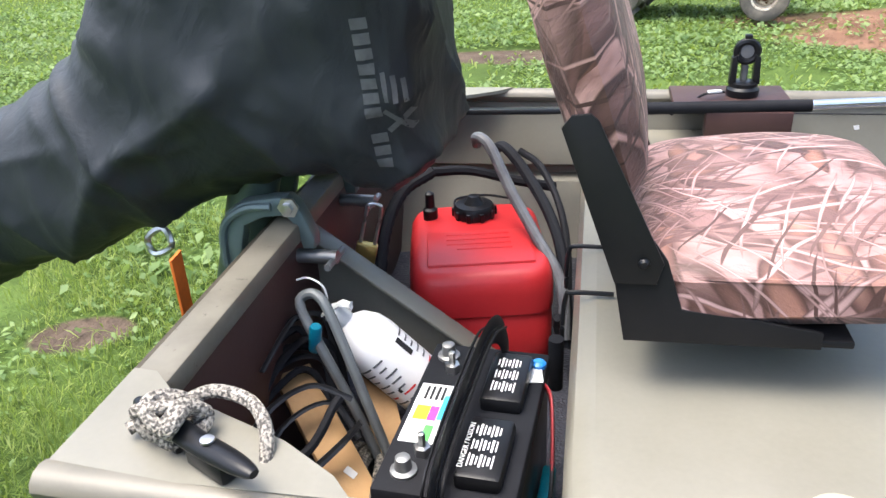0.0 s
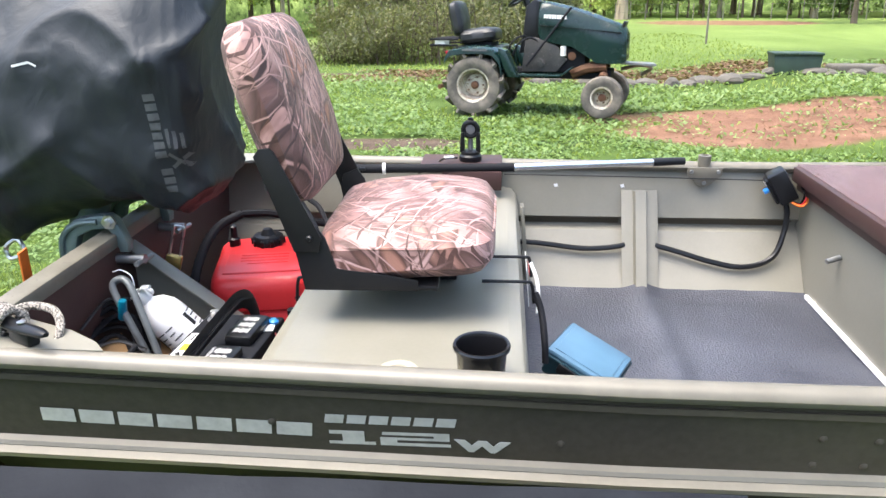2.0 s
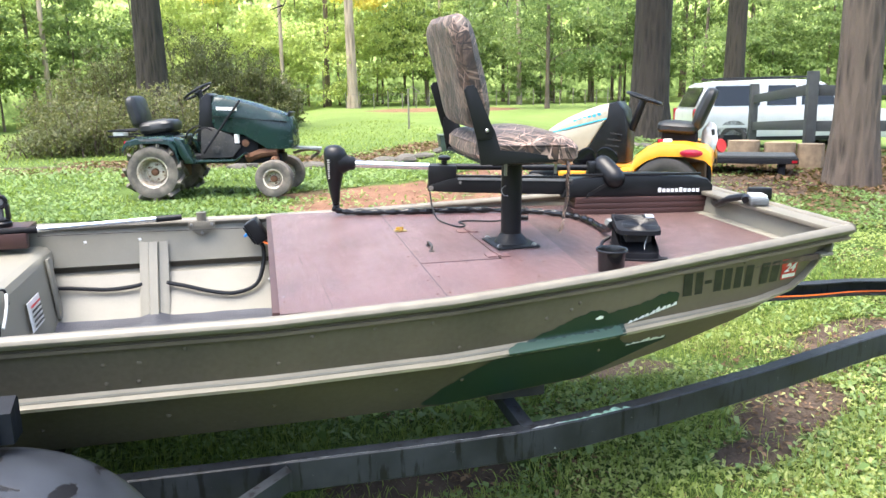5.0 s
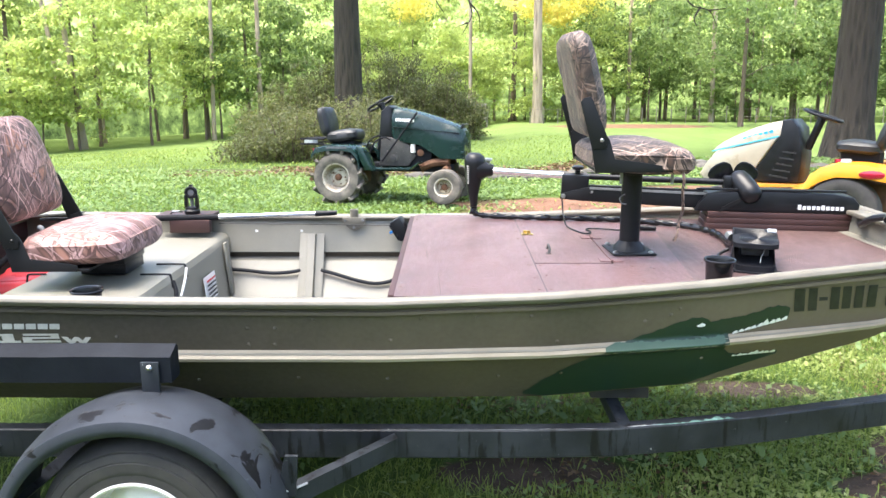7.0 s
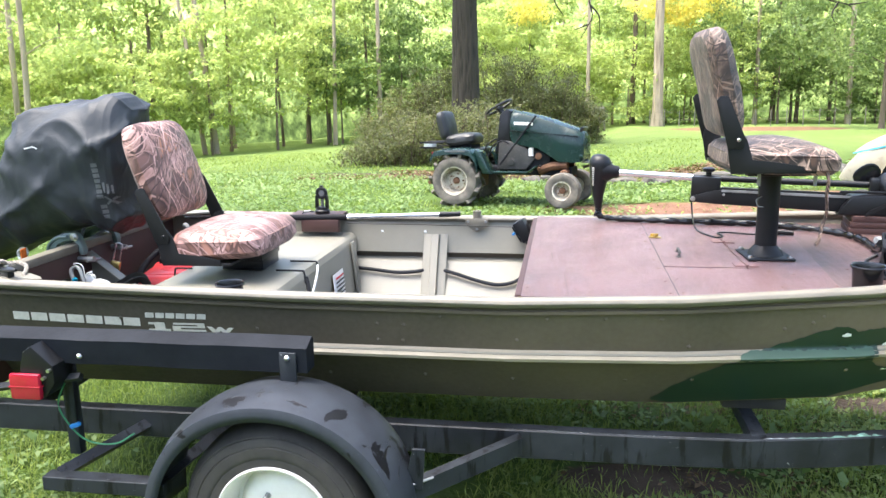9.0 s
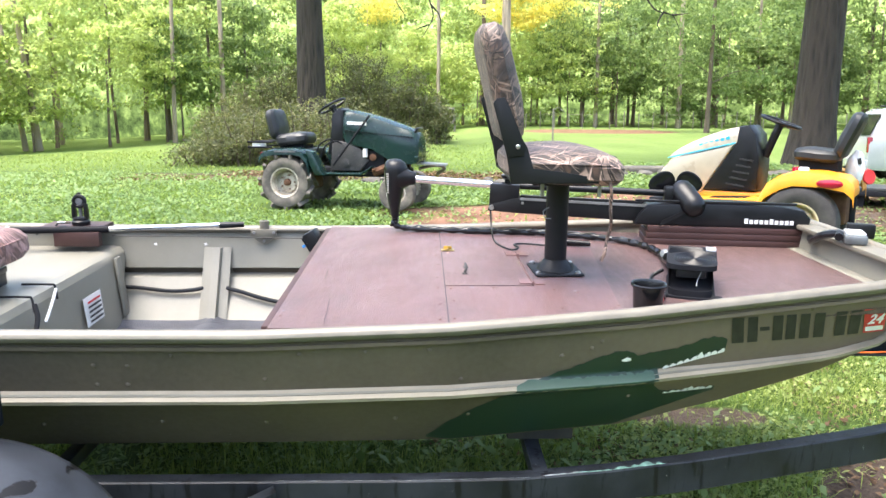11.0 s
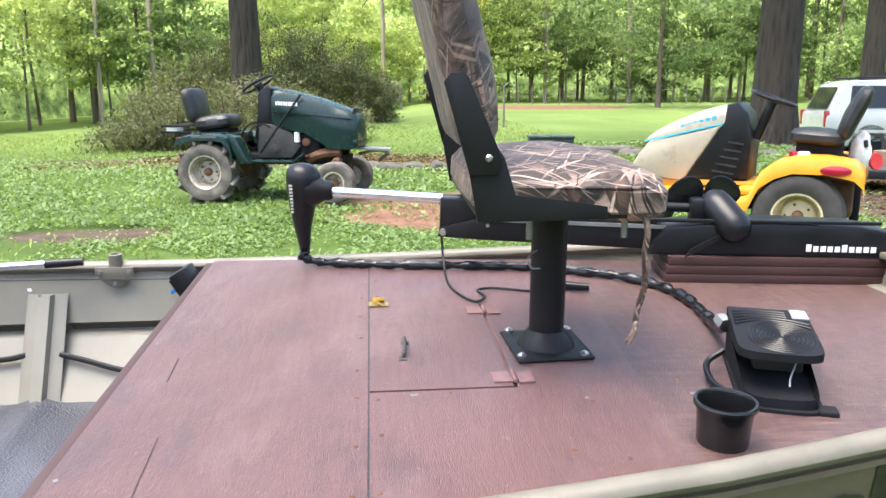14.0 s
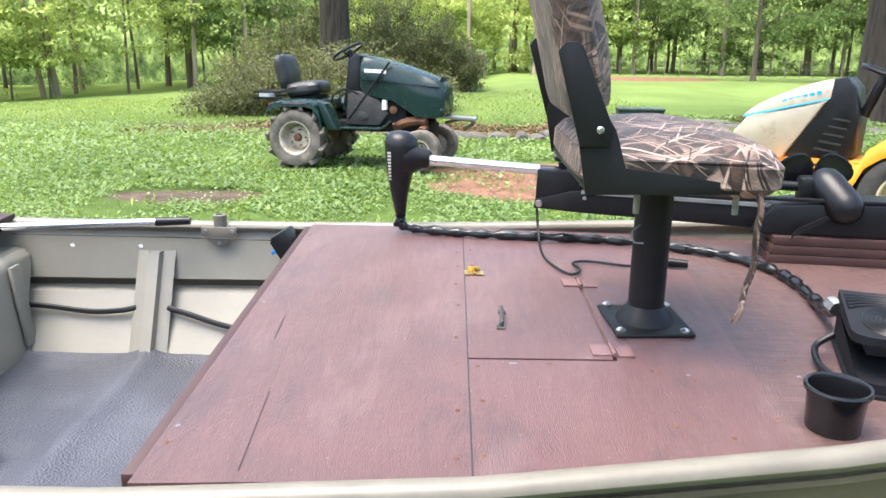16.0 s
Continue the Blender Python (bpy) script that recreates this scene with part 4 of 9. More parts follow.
chine = lambda x: hull_at(x)[5] + 0.004
painted("green_patch", [(2.335, 0.670, 0.664), (2.40, 0.735, chine(2.40)), (2.47, 0.786, chine(2.47)), (2.53, 0.818, chine(2.53)), (2.58, 0.855, chine(2.58)), (2.66, 0.882, chine(2.66)), (2.72, 0.907, chine(2.72)), (2.782, 0.932, chine(2.78)), (2.84, 0.952, chine(2.84)), (2.875, 0.952, chine(2.875)), (2.908, 0.938, 0.700), (2.97, 0.944, 0.722)], M["dark_green"], "dark green painted camouflage patch with a ragged edge")
painted("green_patch_tip", [(2.968, 0.944, 0.886), (2.995, 0.950, 0.892), (3.076, 0.968, 0.908), (3.12, 0.979, 0.921), (3.145, 0.979, 0.930), (3.162, 0.962, 0.938)], M["dark_green"], "dark green painted camouflage patch tip")
painted("green_patch_foot", [(2.968, 0.830, 0.722), (2.99, 0.812, 0.730), (3.06, 0.803, 0.755), (3.12, 0.800, 0.776), (3.165, 0.800, 0.790)], M["dark_green"])
painted("green_rib_patch", [(2.575, 0.862, 0.852), (2.62, 0.874, 0.850), (2.80, 0.880, 0.854), (2.93, 0.886, 0.860), (2.958, 0.884, 0.868)], M["light_green"], "pale green paint on the pressed rib", 0.0036)
painted("pale_spot", [(2.862, 0.926, 0.920), (2.875, 0.931, 0.918), (2.888, 0.928, 0.921)], M["white_paint"], "", 0.0040)
for k in range(9):
    x = 2.985 + 0.0195 * k
    z = 0.889 + 0.0048 * k
    painted("white_mark", [(x, z + 0.004, z - 0.003), (x + 0.010, z + 0.011 + 0.004 * (k % 2), z - 0.001), (x + 0.0185, z + 0.007, z + 0.001)], M["white_paint"], "", 0.0040)
for k in range(8):
    x = 3.005 + 0.019 * k
    z = 0.798 + 0.0004 * k
    painted("white_mark", [(x, z + 0.003, z - 0.003), (x + 0.009, z + 0.008, z - 0.003), (x + 0.018, z + 0.003, z - 0.002)], M["white_paint"], "", 0.0040)


def bars_on_side(x0, z0, x1, z1, n, h, material, name, gap=0.25, label=""):
    """A row of plain bars along the near side, in place of lettering."""
    for k in range(n):
        a, b = k / n, (k + 1 - gap) / n
        bm = bmesh.new()
        q = []
        for u in (a, b):
            x, z = x0 + (x1 - x0) * u, z0 + (z1 - z0) * u
            q.append((side_point(x, z, 0.002), side_point(x + 0.004, z + h, 0.002)))
        vs = [bm.verts.new(p) for p in (q[0][0], q[1][0], q[1][1], q[0][1])]
        bm.faces.new(vs)
        part(name, bm, material, boat, label, smooth=False)


bars_on_side(0.218, 0.909, 0.692, 0.901, 7, 0.030, M["white_bar"], "maker_bar", 0.12, "plain pale bar of the maker's mark")
bars_on_side(0.708, 0.934, 0.926, 0.935, 6, 0.019, M["white_bar"], "model_bar", 0.15)
def block_digit(quads, label):
    """A wide slab numeral laid on the hull's side."""
    bm = bmesh.new()
    for x0, z0, x1, z1 in quads:
        n = max(1, int((x1 - x0) / 0.02))
        for k in range(n):
            a, b = x0 + (x1 - x0) * k / n, x0 + (x1 - x0) * (k + 1) / n
            bm.faces.new([bm.verts.new(side_point(x, z - 0.010 + 0.015 * (x - 0.7), 0.002)) for x, z in ((a, z0), (b, z0), (b, z1), (a, z1))])
    part("model_digit", bm, M["white_bar"], boat, label, smooth=False)


block_digit([(0.712, 0.896, 0.790, 0.903), (0.735, 0.903, 0.772, 0.919), (0.714, 0.919, 0.772, 0.927)], "pale slab numeral 1")
block_digit([(0.798, 0.896, 0.914, 0.903), (0.798, 0.903, 0.826, 0.909), (0.798, 0.909, 0.912, 0.915), (0.886, 0.915, 0.912, 0.920), (0.802, 0.920, 0.912, 0.927)], "pale slab numeral 2")
for text, x, z, size, wide in (("W", 0.926, 0.885, 0.034, 2.2),):
    a, b = side_point(x, z, 0.003), side_point(x, z + 0.03, 0.003)
    up = (b - a).normalized()
    side = Vector((1, 0, -0.03)).normalized()
    m = Matrix((side, up, side.cross(up))).transposed().to_4x4()
    words("model_letter", text, size, 0.0004, M["white_bar"], boat, Matrix.Translation(a) @ m @ Matrix.Diagonal((wide, 1, 1, 1)), "pale model lettering", 0.0022)
def mark_on_side(quad, material, name, label="", off=0.0022):
    """A flat mark on the near side between four corners, bottom pair first."""
    bm = bmesh.new()
    (ax, az), (bx, bz), (cx, cz), (dx, dz) = quad
    rows = [[bm.verts.new(side_point(ax + (bx - ax) * u + ((dx - ax) + ((cx - bx) - (dx - ax)) * u) * v, (az + (bz - az) * u) * (1 - v) + (dz + (cz - dz) * u) * v, off)) for u in (0, 0.33, 0.67, 1)] for v in (0, 0.25, 0.5, 0.75, 1)]
    for A, Bq in zip(rows, rows[1:]):
        for k in range(3):
            bm.faces.new((A[k], A[k + 1], Bq[k + 1], Bq[k]))
    return part(name, bm, material, boat, label)


for a, b in ((3.177, 0.036), (3.224, 0.031), (3.300, 0.032), (3.341, 0.031), (3.384, 0.031), (3.429, 0.033), (3.496, 0.035), (3.542, 0.037)):
    mark_on_side([(a, 0.954), (a + b, 0.954), (a + b - 0.018, 1.036), (a - 0.017, 1.036)], M["dark_bar"], "registration_bar", "plain dark bar of the registration mark")
mark_on_side([(3.254, 0.989), (3.283, 0.989), (3.280, 1.002), (3.251, 1.002)], M["dark_bar"], "registration_dash")
mark_on_side([(3.596, 0.954), (3.668, 0.954), (3.642, 1.037), (3.568, 1.037)], M["red_bar"], "year_sticker", "red and white registration sticker")
mark_on_side([(3.600, 0.960), (3.661, 0.960), (3.656, 0.976), (3.594, 0.976)], M["white_paint"], "sticker_bar", "", 0.0034)
p, q = side_point(3.596, 0.986, 0.0040), side_point(3.656, 0.986, 0.0040)
r = side_point(3.588, 1.02, 0.0040)
sx = (q - p).normalized()
sz = sx.cross((r - p).normalized()).normalized()
words("year_number", "24", 0.050, 0.0004, M["white_paint"], boat, Matrix.Translation(p) @ Matrix((sx, sz.cross(sx), sz)).transposed().to_4x4(), "white year number", 0.0012)

# ---- bench across the boat ----
bench = thing("bench_seat", "tan painted aluminium box bench across the boat", "bench", BOAT)
bx0, bx1, bz = 0.54, 1.045, 0.957
prof = [(bx0 + 0.02, FLOOR_Z), (bx0, bz - 0.035), (bx0 + 0.010, bz - 0.010), (bx0 + 0.035, bz), (bx1 - 0.035, bz), (bx1 - 0.010, bz - 0.010), (bx1, bz - 0.035), (bx1 + 0.025, FLOOR_Z)]
bm = bmesh.new()
rings = []
for y in np.linspace(-1, 1, 8):
    ring = []
    for x, z in prof:
        w = abs(side_point(x, z).y - HC) - 0.012
        ring.append(Vector((x, HC + y * w, z)))
    rings.append(ring)
loft(bm, rings)
bmesh.ops.bevel(bm, geom=[e for e in bm.edges if abs(e.verts[0].co.y - e.verts[1].co.y) > 0.05 and e.verts[0].co.z > 0.9], offset=0.008, segments=2, affect="EDGES")
part("bench_box", bm, M["tan"], bench, sharp=50)
part("flange", Box(0.012, 0.05, 0.25, (1.068, 0.585, 0.81), (0, -5, 0), 0.003), M["tan"], bench)
part("sticker", Box(0.002, 0.15, 0.11, (1.069, 0.30, 0.80), (0, -5, 0)), M["paper"], bench, "white warning label with plain bars")
for k in range(5):
    part("sticker_bar", Box(0.001, 0.11, 0.008, (1.0725 + 0.0017 * k, 0.30, 0.835 - 0.018 * k), (0, -5, 0)), M["red_bar"] if k == 0 else M["dark_bar"], bench)

# ---- casting deck ----
deck = thing("casting_deck", "red-brown painted plywood casting deck with a hatch", "deck", BOAT)


def deck_panel(name, x0, x1, ya=None, yb=None, label="", z=DECK_Z):
    n = 10
    bm = bmesh.new()
    top, bot = [], []
    for i in range(n + 1):
        x = x0 + (x1 - x0) * i / n
        g = hull_at(x)[0] - 0.032
        lo, hi = HC - g if ya is None else ya, HC + g if yb is None else yb
        top.append([bm.verts.new((x, lo + (hi - lo) * k / 8, z)) for k in range(9)])
        bot.append([bm.verts.new((x, lo + (hi - lo) * k / 8, z - 0.018)) for k in range(9)])
    for G, flip in ((top, 0), (bot, 1)):
        for A, Bq in zip(G, G[1:]):
            for k in range(8):
                v = (A[k], A[k + 1], Bq[k + 1], Bq[k])
                bm.faces.new(v[::-1] if flip else v)
    rim = lambda G: G[0][:-1] + [r[-1] for r in G[:-1]] + G[-1][:0:-1] + [r[0] for r in G[:0:-1]]
    a, b = rim(top), rim(bot)
    for k in range(len(a)):
        bm.faces.new((a[k], a[(k + 1) % len(a)], b[(k + 1) % len(a)], b[k]))
    return part(name, bm, M["deck"], deck, label, sharp=40)


hx0, hx1, hy0, hy1 = 2.395, 2.665, -0.265, 0.225
deck_panel("aft_panel", 1.93, 2.3918, label="worn red-brown plywood panel")
deck_panel("near_panel", 2.395, 2.6705, None, hy0 - 0.003)
deck_panel("far_panel", 2.395, 2.6705, hy1 + 0.003, None)
deck_panel("fore_panel", 2.6706, 3.735)
part("panel_joint", Box(0.0031, 1.35, 0.005, (2.3934, HC, DECK_Z - 0.0029)), M["dark_bar"], deck)
hatch = deck_panel("hatch_lid", hx0, hx1 - 0.002, hy0 + 0.002, hy1 - 0.001, "plywood hatch lid with a pull", DECK_Z + 0.001)
part("edge_trim", Box(0.022, 1.36, 0.045, (1.921, HC, DECK_Z - 0.024), bevel=0.003), M["brown"], deck)
part("edge_trim", Box(0.012, 1.36, 0.030, (1.934, HC, DECK_Z - 0.062), bevel=0.003), M["brown"], deck)
bm = bmesh.new()
zs = [FLOOR_Z] + [p[1] for p in side_profile(1.95)[5:1:-1]] + [1.0]
edge = [(abs(side_point(1.95, z).y - HC) - 0.010, z) for z in zs]
loop = [(HC + w, z) for w, z in edge] + [(HC - w, z) for w, z in edge[::-1]]
ends = [[bm.verts.new((x, y, z)) for y, z in loop] for x in (1.947, 1.953)]
bm.faces.new(ends[0]), bm.faces.new(ends[1][::-1])
for k in range(len(loop)):
    bm.faces.new((ends[0][k], ends[0][k - 1], ends[1][k - 1], ends[1][k]))
part("bulkhead", bm, M["tan"], deck, "tan aluminium front of the deck")
part("bulkhead_foot", Box(0.012, 1.03, 0.012, (1.944, HC, FLOOR_Z + 0.010)), M["paper"], deck)
part("drain_bracket", Prism([(-0.03, 0), (0.03, 0), (0.022, 0.03), (0.012, 0.042), (-0.012, 0.042), (-0.022, 0.03)], -0.003, 0.003, pose(1.70, -0.30, FLOOR_Z + 0.006, 0, 0, 20)), M["tan_rim"], deck)
part("bulkhead_bolt", Rod((1.945, 0.36, 0.86), (1.905, 0.35, 0.85), 0.008), M["dull_steel"], deck)
part("cracked_seam", Box(0.0020, 0.115, 0.0008, (2.013, -0.128, DECK_Z + 0.0012), (0, 0, 3)), M["dark_bar"], deck)
part("cracked_seam", Box(0.0010, 0.24, 0.0006, (2.064, -0.53, DECK_Z + 0.0012), (0, 0, 3)), M["dark_bar"], deck)
rnd = random.Random(4)
for k in range(9):
    for x in (2.374, 2.412):
        y = -0.60 + 1.2 * k / 8 + rnd.uniform(-0.02, 0.02)
        if x < 2.39 or not hy0 < y < hy1:
            part("deck_screw", Lathe([(0.0042, 0), (0.0042, 0.0008), (0.002, 0.0012)], 8, Matrix.Translation((x + rnd.uniform(-0.004, 0.004), y, DECK_Z))), M["rust"], deck)
for k in range(16):
    x, y = rnd.choice([(1.945, rnd.uniform(-0.6, 0.6)), (rnd.uniform(2.43, 2.65), -0.285), (rnd.uniform(2.7, 2.98), rnd.uniform(-0.55, -0.3)), (2.98, rnd.uniform(-0.5, 0.5))])
    part("deck_screw", Lathe([(0.0042, 0), (0.0042, 0.0008), (0.002, 0.0012)], 8, Matrix.Translation((x, y, DECK_Z))), M["rust"] if k % 3 else M["dull_steel"], deck)
# pull, hinges
bm = Tube(smoothed([(2.462, -0.11, 1.043), (2.466, -0.105, 1.056), (2.467, -0.07, 1.060), (2.468, -0.035, 1.056), (2.470, -0.03, 1.043)], 5), 0.0045, 8)
box(bm, 0.016, 0.018, 0.003, (2.462, -0.115, 1.0425)), box(bm, 0.016, 0.018, 0.003, (2.470, -0.026, 1.0425))
part("pull", bm, M["dusty"], hatch, "small dark metal pull")
for y, mt, lab in ((-0.225, M["hinge_pink"], "painted butt hinge"), (0.175, M["hinge_pink"], "")):
    bm = Box(0.036, 0.048, 0.003, (2.645, y, DECK_Z + 0.003))
    box(bm, 0.030, 0.048, 0.003, (2.690, y - 0.004, DECK_Z + 0.0025))
    rod(bm, (2.668, y - 0.026, DECK_Z + 0.005), (2.668, y + 0.024, DECK_Z + 0.005), 0.004, seg=8)
    part("hinge", bm, mt, hatch, lab)
bm = Box(0.022, 0.034, 0.002, (2.404, 0.245, DECK_Z + 0.003))
box(bm, 0.022, 0.030, 0.002, (2.430, 0.243, DECK_Z + 0.003)), rod(bm, (2.417, 0.228, 1.046), (2.417, 0.262, 1.046), 0.0035, seg=8)
box(bm, 0.030, 0.003, 0.012, (2.417, 0.262, DECK_Z + 0.008), (12, 0, 0))
part("brass_hinge", bm, M["brass"], hatch, "small bright brass hinge")

# ---- the trailer ----
trailer = thing("boat_trailer", "black painted steel boat trailer parked on grass", "trailer", BOAT)
bz0, bz1 = 0.495, 0.592


def beam(bm, pts, w, z0, z1):
    """A square-section beam along a plan line."""
    P = [Vector((x, y, 0)) for x, y in pts]
    rings = []
    for i, p in enumerate(P):
        d = (P[min(i + 1, len(P) - 1)] - P[max(i - 1, 0)]).normalized()
        s = Vector((-d.y, d.x, 0)) * w / 2
        rings.append([p - s + Vector((0, 0, z0)), p + s + Vector((0, 0, z0)), p + s + Vector((0, 0, z1)), p - s + Vector((0, 0, z1))])
    loft(bm, rings)
    return bm


plan = [(-0.35, -0.62), (1.2, -0.62), (2.3, -0.62), (2.6, -0.61), (2.85, -0.57), (3.1, -0.515), (3.67, -0.36), (4.3, -0.16), (5.5, 0.14)]
bm = beam(bmesh.new(), plan, 0.05, bz0, bz1)
bmesh.ops.bevel(bm, geom=bm.edges[:], offset=0.004, segments=1, affect="EDGES")
near_beam = part("side_beam", bm, M["trailer"], trailer, "black painted box-section side beam, chipped and rusty", smooth=False)
# paint scraped to pale green and bare metal along the bend
for x0, x1, w, mt, lab in ((2.86, 3.02, 0.030, M["scrape_green"], "pale green scraped paint"), (2.74, 2.86, 0.010, M["scrape_green"], ""), (2.66, 2.78, 0.008, M["pale_metal"], "bare scraped metal"), (2.2, 2.62, 0.003, M["pale_metal"], ""), (1.9, 2.2, 0.002, M["pale_metal"], "")):
    bm = bmesh.new()
    cols = []
    for x in np.linspace(x0, x1, 22):
        y = float(np.interp(x, [c[0] for c in plan], [c[1] for c in plan])) - 0.0215
        ww = w * (0.55 + 0.9 * noise.noise(Vector((x * 50, 2.0, w * 90)))) * min(1.0, 6 * (x - x0) / (x1 - x0) + 0.1, 6 * (x1 - x) / (x1 - x0) + 0.1)
        cols.append([bm.verts.new((x, y + v, bz1 + 0.0012)) for v in (0.0, max(0.0008, ww))])
    for A, Bq in zip(cols, cols[1:]):
        bm.faces.new((A[0], Bq[0], Bq[1], A[1]))
    part("paint_scrape", bm, mt, near_beam, lab, smooth=False)
# the far beam is a channel, open towards the boat's middle
plan_far = [(-0.35, 0.66), (2.3, 0.66), (2.85, 0.655), (3.4, 0.62), (4.05, 0.50), (4.7, 0.47), (5.5, 0.30)]
fz0, fz1 = 0.548, 0.622
bm = beam(bmesh.new(), plan_far, 0.008, fz0, fz1)
beam(bm, [(x, y - 0.026) for x, y in plan_far], 0.045, fz1 - 0.008, fz1)
beam(bm, [(x, y - 0.026) for x, y in plan_far], 0.045, fz0, fz0 + 0.008)
part("side_beam", bm, M["trailer"], trailer, smooth=False)
part("tongue", Box(1.3, 0.09, 0.10, (5.95, 0.22, 0.545), bevel=0.004), M["trailer"], trailer)
part("trailer_wire", Tube(smoothed([(3.6, 0.555, 0.562), (4.1, 0.46, 0.561), (4.3, 0.455, 0.563), (4.5, 0.440, 0.561), (4.8, 0.43, 0.562), (5.4, 0.29, 0.562)], 5), 0.0042), M["orange"], trailer, "orange wire along the beam")
for x, z in ((0.1, 0.515), (1.25, 0.515), (2.655, 0.572)):
    part("cross_member", Box(0.045, 1.24, 0.045, (x, 0.02, z), bevel=0.003), M["trailer"], trailer)
part("keel_roller", Rod((2.655, -0.10, 0.615), (2.655, 0.14, 0.615), 0.03), M["rubber"], trailer)
part("bunk_support", Box(0.20, 0.22, 0.040, (2.68, -0.30, 0.618), bevel=0.006), M["rubber"], trailer)
for s in (-1, 1):
    yb = 0.02 + s * 0.885
    bm = bmesh.new()
    prof = [(-0.03, 0.0), (0.035, 0.0), (0.035, 0.085), (0.025, 0.096), (-0.03, 0.075)]
    loft(bm, [[Vector((x, yb - s * (0.0) + s * (-v), 0.852 + w)) for v, w in prof] for x in np.linspace(-0.7, 1.33, 24)])
    for v in bm.verts:
        v.co.z += 0.003 * noise.noise(v.co * 6)
        v.co.y += 0.003 * noise.noise(v.co * 6 + Vector((5, 0, 0)))
    part("guide_board", bm, M["board"], trailer, "carpet-wrapped black guide board", sharp=30)
    part("board_bracket", Box(0.05, 0.008, 0.10, (1.275, yb + s * 0.036, 0.865), bevel=0.002), M["trailer"], trailer)
    part("board_bracket_foot", Box(0.055, 0.10, 0.008, (1.275, yb + s * 0.06, 0.822), (0, 0, 0), 0.002), M["trailer"], trailer)
    part("bolt", Lathe([(0.009, 0), (0.009, 0.004), (0.004, 0.009)], 6, Matrix.Translation((1.275, yb + s * 0.040, 0.90)) @ Matrix.Rotation(-s * math.pi / 2, 4, "X")), M["steel"], trailer, "bright bolt")
    if s == -1:
        part("bolt", Lathe([(0.009, 0), (0.009, 0.004), (0.004, 0.009)], 6, Matrix.Translation((0.62, yb + s * 0.038, 0.88)) @ Matrix.Rotation(-s * math.pi / 2, 4, "X")), M["steel"], trailer)
    # wheel
    wy, wz, wx = 0.02 + s * 0.965, 0.452, 1.255
    wheel = part("wheel", Lathe([(0.165, -0.085), (0.178, -0.088), (0.21, -0.092), (0.25, -0.086), (0.272, -0.070), (0.282, -0.045), (0.285, -0.02), (0.285, 0.02), (0.282, 0.045), (0.272, 0.070), (0.262, 0.080), (0.258, 0.0795), (0.256, 0.084), (0.25, 0.087), (0.236, 0.0905), (0.233, 0.0885), (0.230, 0.0915), (0.21, 0.093), (0.200, 0.092), (0.197, 0.0895), (0.194, 0.0905), (0.178, 0.088), (0.165, 0.085)], 64, Matrix.Translation((wx, wy, wz)) @ Matrix.Rotation(-s * math.pi / 2, 4, "X"), close=True), M["rubber"], trailer, "worn black trailer tyre")
    rimm = Matrix.Translation((wx, wy, wz)) @ Matrix.Rotation(-s * math.pi / 2, 4, "X")
    part("rim", Lathe([(0.02, -0.06), (0.155, -0.06), (0.165, 0.04), (0.168, 0.078), (0.174, 0.088), (0.170, 0.095), (0.163, 0.090), (0.157, 0.070), (0.150, 0.030), (0.146, -0.010), (0.136, -0.016), (0.126, 0.010), (0.112, 0.030), (0.092, 0.040), (0.060, 0.040), (0.050, 0.034), (0.03, 0.032)], 64, rimm), M["white_rim"], wheel, "white painted steel rim")
    part("hub_cap", Lathe([(0.036, 0.03), (0.036, 0.075), (0.030, 0.083), (0.012, 0.086)], 24, rimm), M["white_rim"], wheel)
    for k in range(4):
        part("wheel_nut", Lathe([(0.010, 0.03), (0.010, 0.062), (0.005, 0.066)], 6, rimm @ Matrix.Translation((0.066 * math.cos(k * 1.571 + 0.5), 0.066 * math.sin(k * 1.571 + 0.5), 0))), M["dull_steel"], wheel)
    # fender: an arched sheet with a rolled edge
    bm = bmesh.new()
    prof = [(-0.125, -0.040), (-0.127, -0.020), (-0.120, -0.004), (-0.10, 0.0), (-0.05, 0.010), (0.0, 0.014), (0.05, 0.010), (0.10, 0.0), (0.12, -0.004)]
    rings = []
    for a in np.linspace(math.radians(-8), math.radians(184), 44):
        r = 0.365
        ring = []
        for v, u in prof:
            ring.append(Vector((wx + (r + u) * math.cos(a), wy - s * v, wz + (r + u) * math.sin(a) + 0.0)))
        rings.append(ring)
    for k, ring in enumerate(rings):
        for v in ring:
            v.x = wx + (v.x - wx) * 1.035
    loft(bm, rings, caps=False, closed=False)
    fe = part("fender", bm, M["fender"], trailer, "dull black plastic fender, scuffed", sharp=40)
    sol = fe.modifiers.new("thickness", "SOLIDIFY")
    sol.thickness, sol.offset = 0.005, 0
    # gusset braces fore and step frame aft
    y1 = 0.02 + s * 0.93
    bm = bmesh.new()
    loft(bm, [[Vector((x + 0.4 * dw, 0.02 + s * (y + dw), z + dh)) for dw, dh in ((-0.018, -0.030), (0.018, -0.030), (0.018, 0.026), (-0.018, 0.026))] for x, y, z in ((1.61, 0.935, 0.505), (1.93, 0.69, 0.560))])
    part("brace", bm, M["trailer"], trailer, "angle-iron fender brace", smooth=False)
    part("brace_plate", Prism([(-0.028, 0), (0.028, 0), (0.040, 0.13), (0.004, 0.13)], -0.005, 0.005, pose(1.635, y1, 0.52, -6 * s, 0, 0)), M["trailer"], trailer, smooth=False)
    part("brace_bead", Tube(smoothed([(1.60, 0.02 + s * 0.94, 0.533), (1.64, 0.02 + s * 0.935, 0.536), (1.69, 0.02 + s * 0.90, 0.541)], 4), 0.004, 5), M["dull_steel"], trailer)
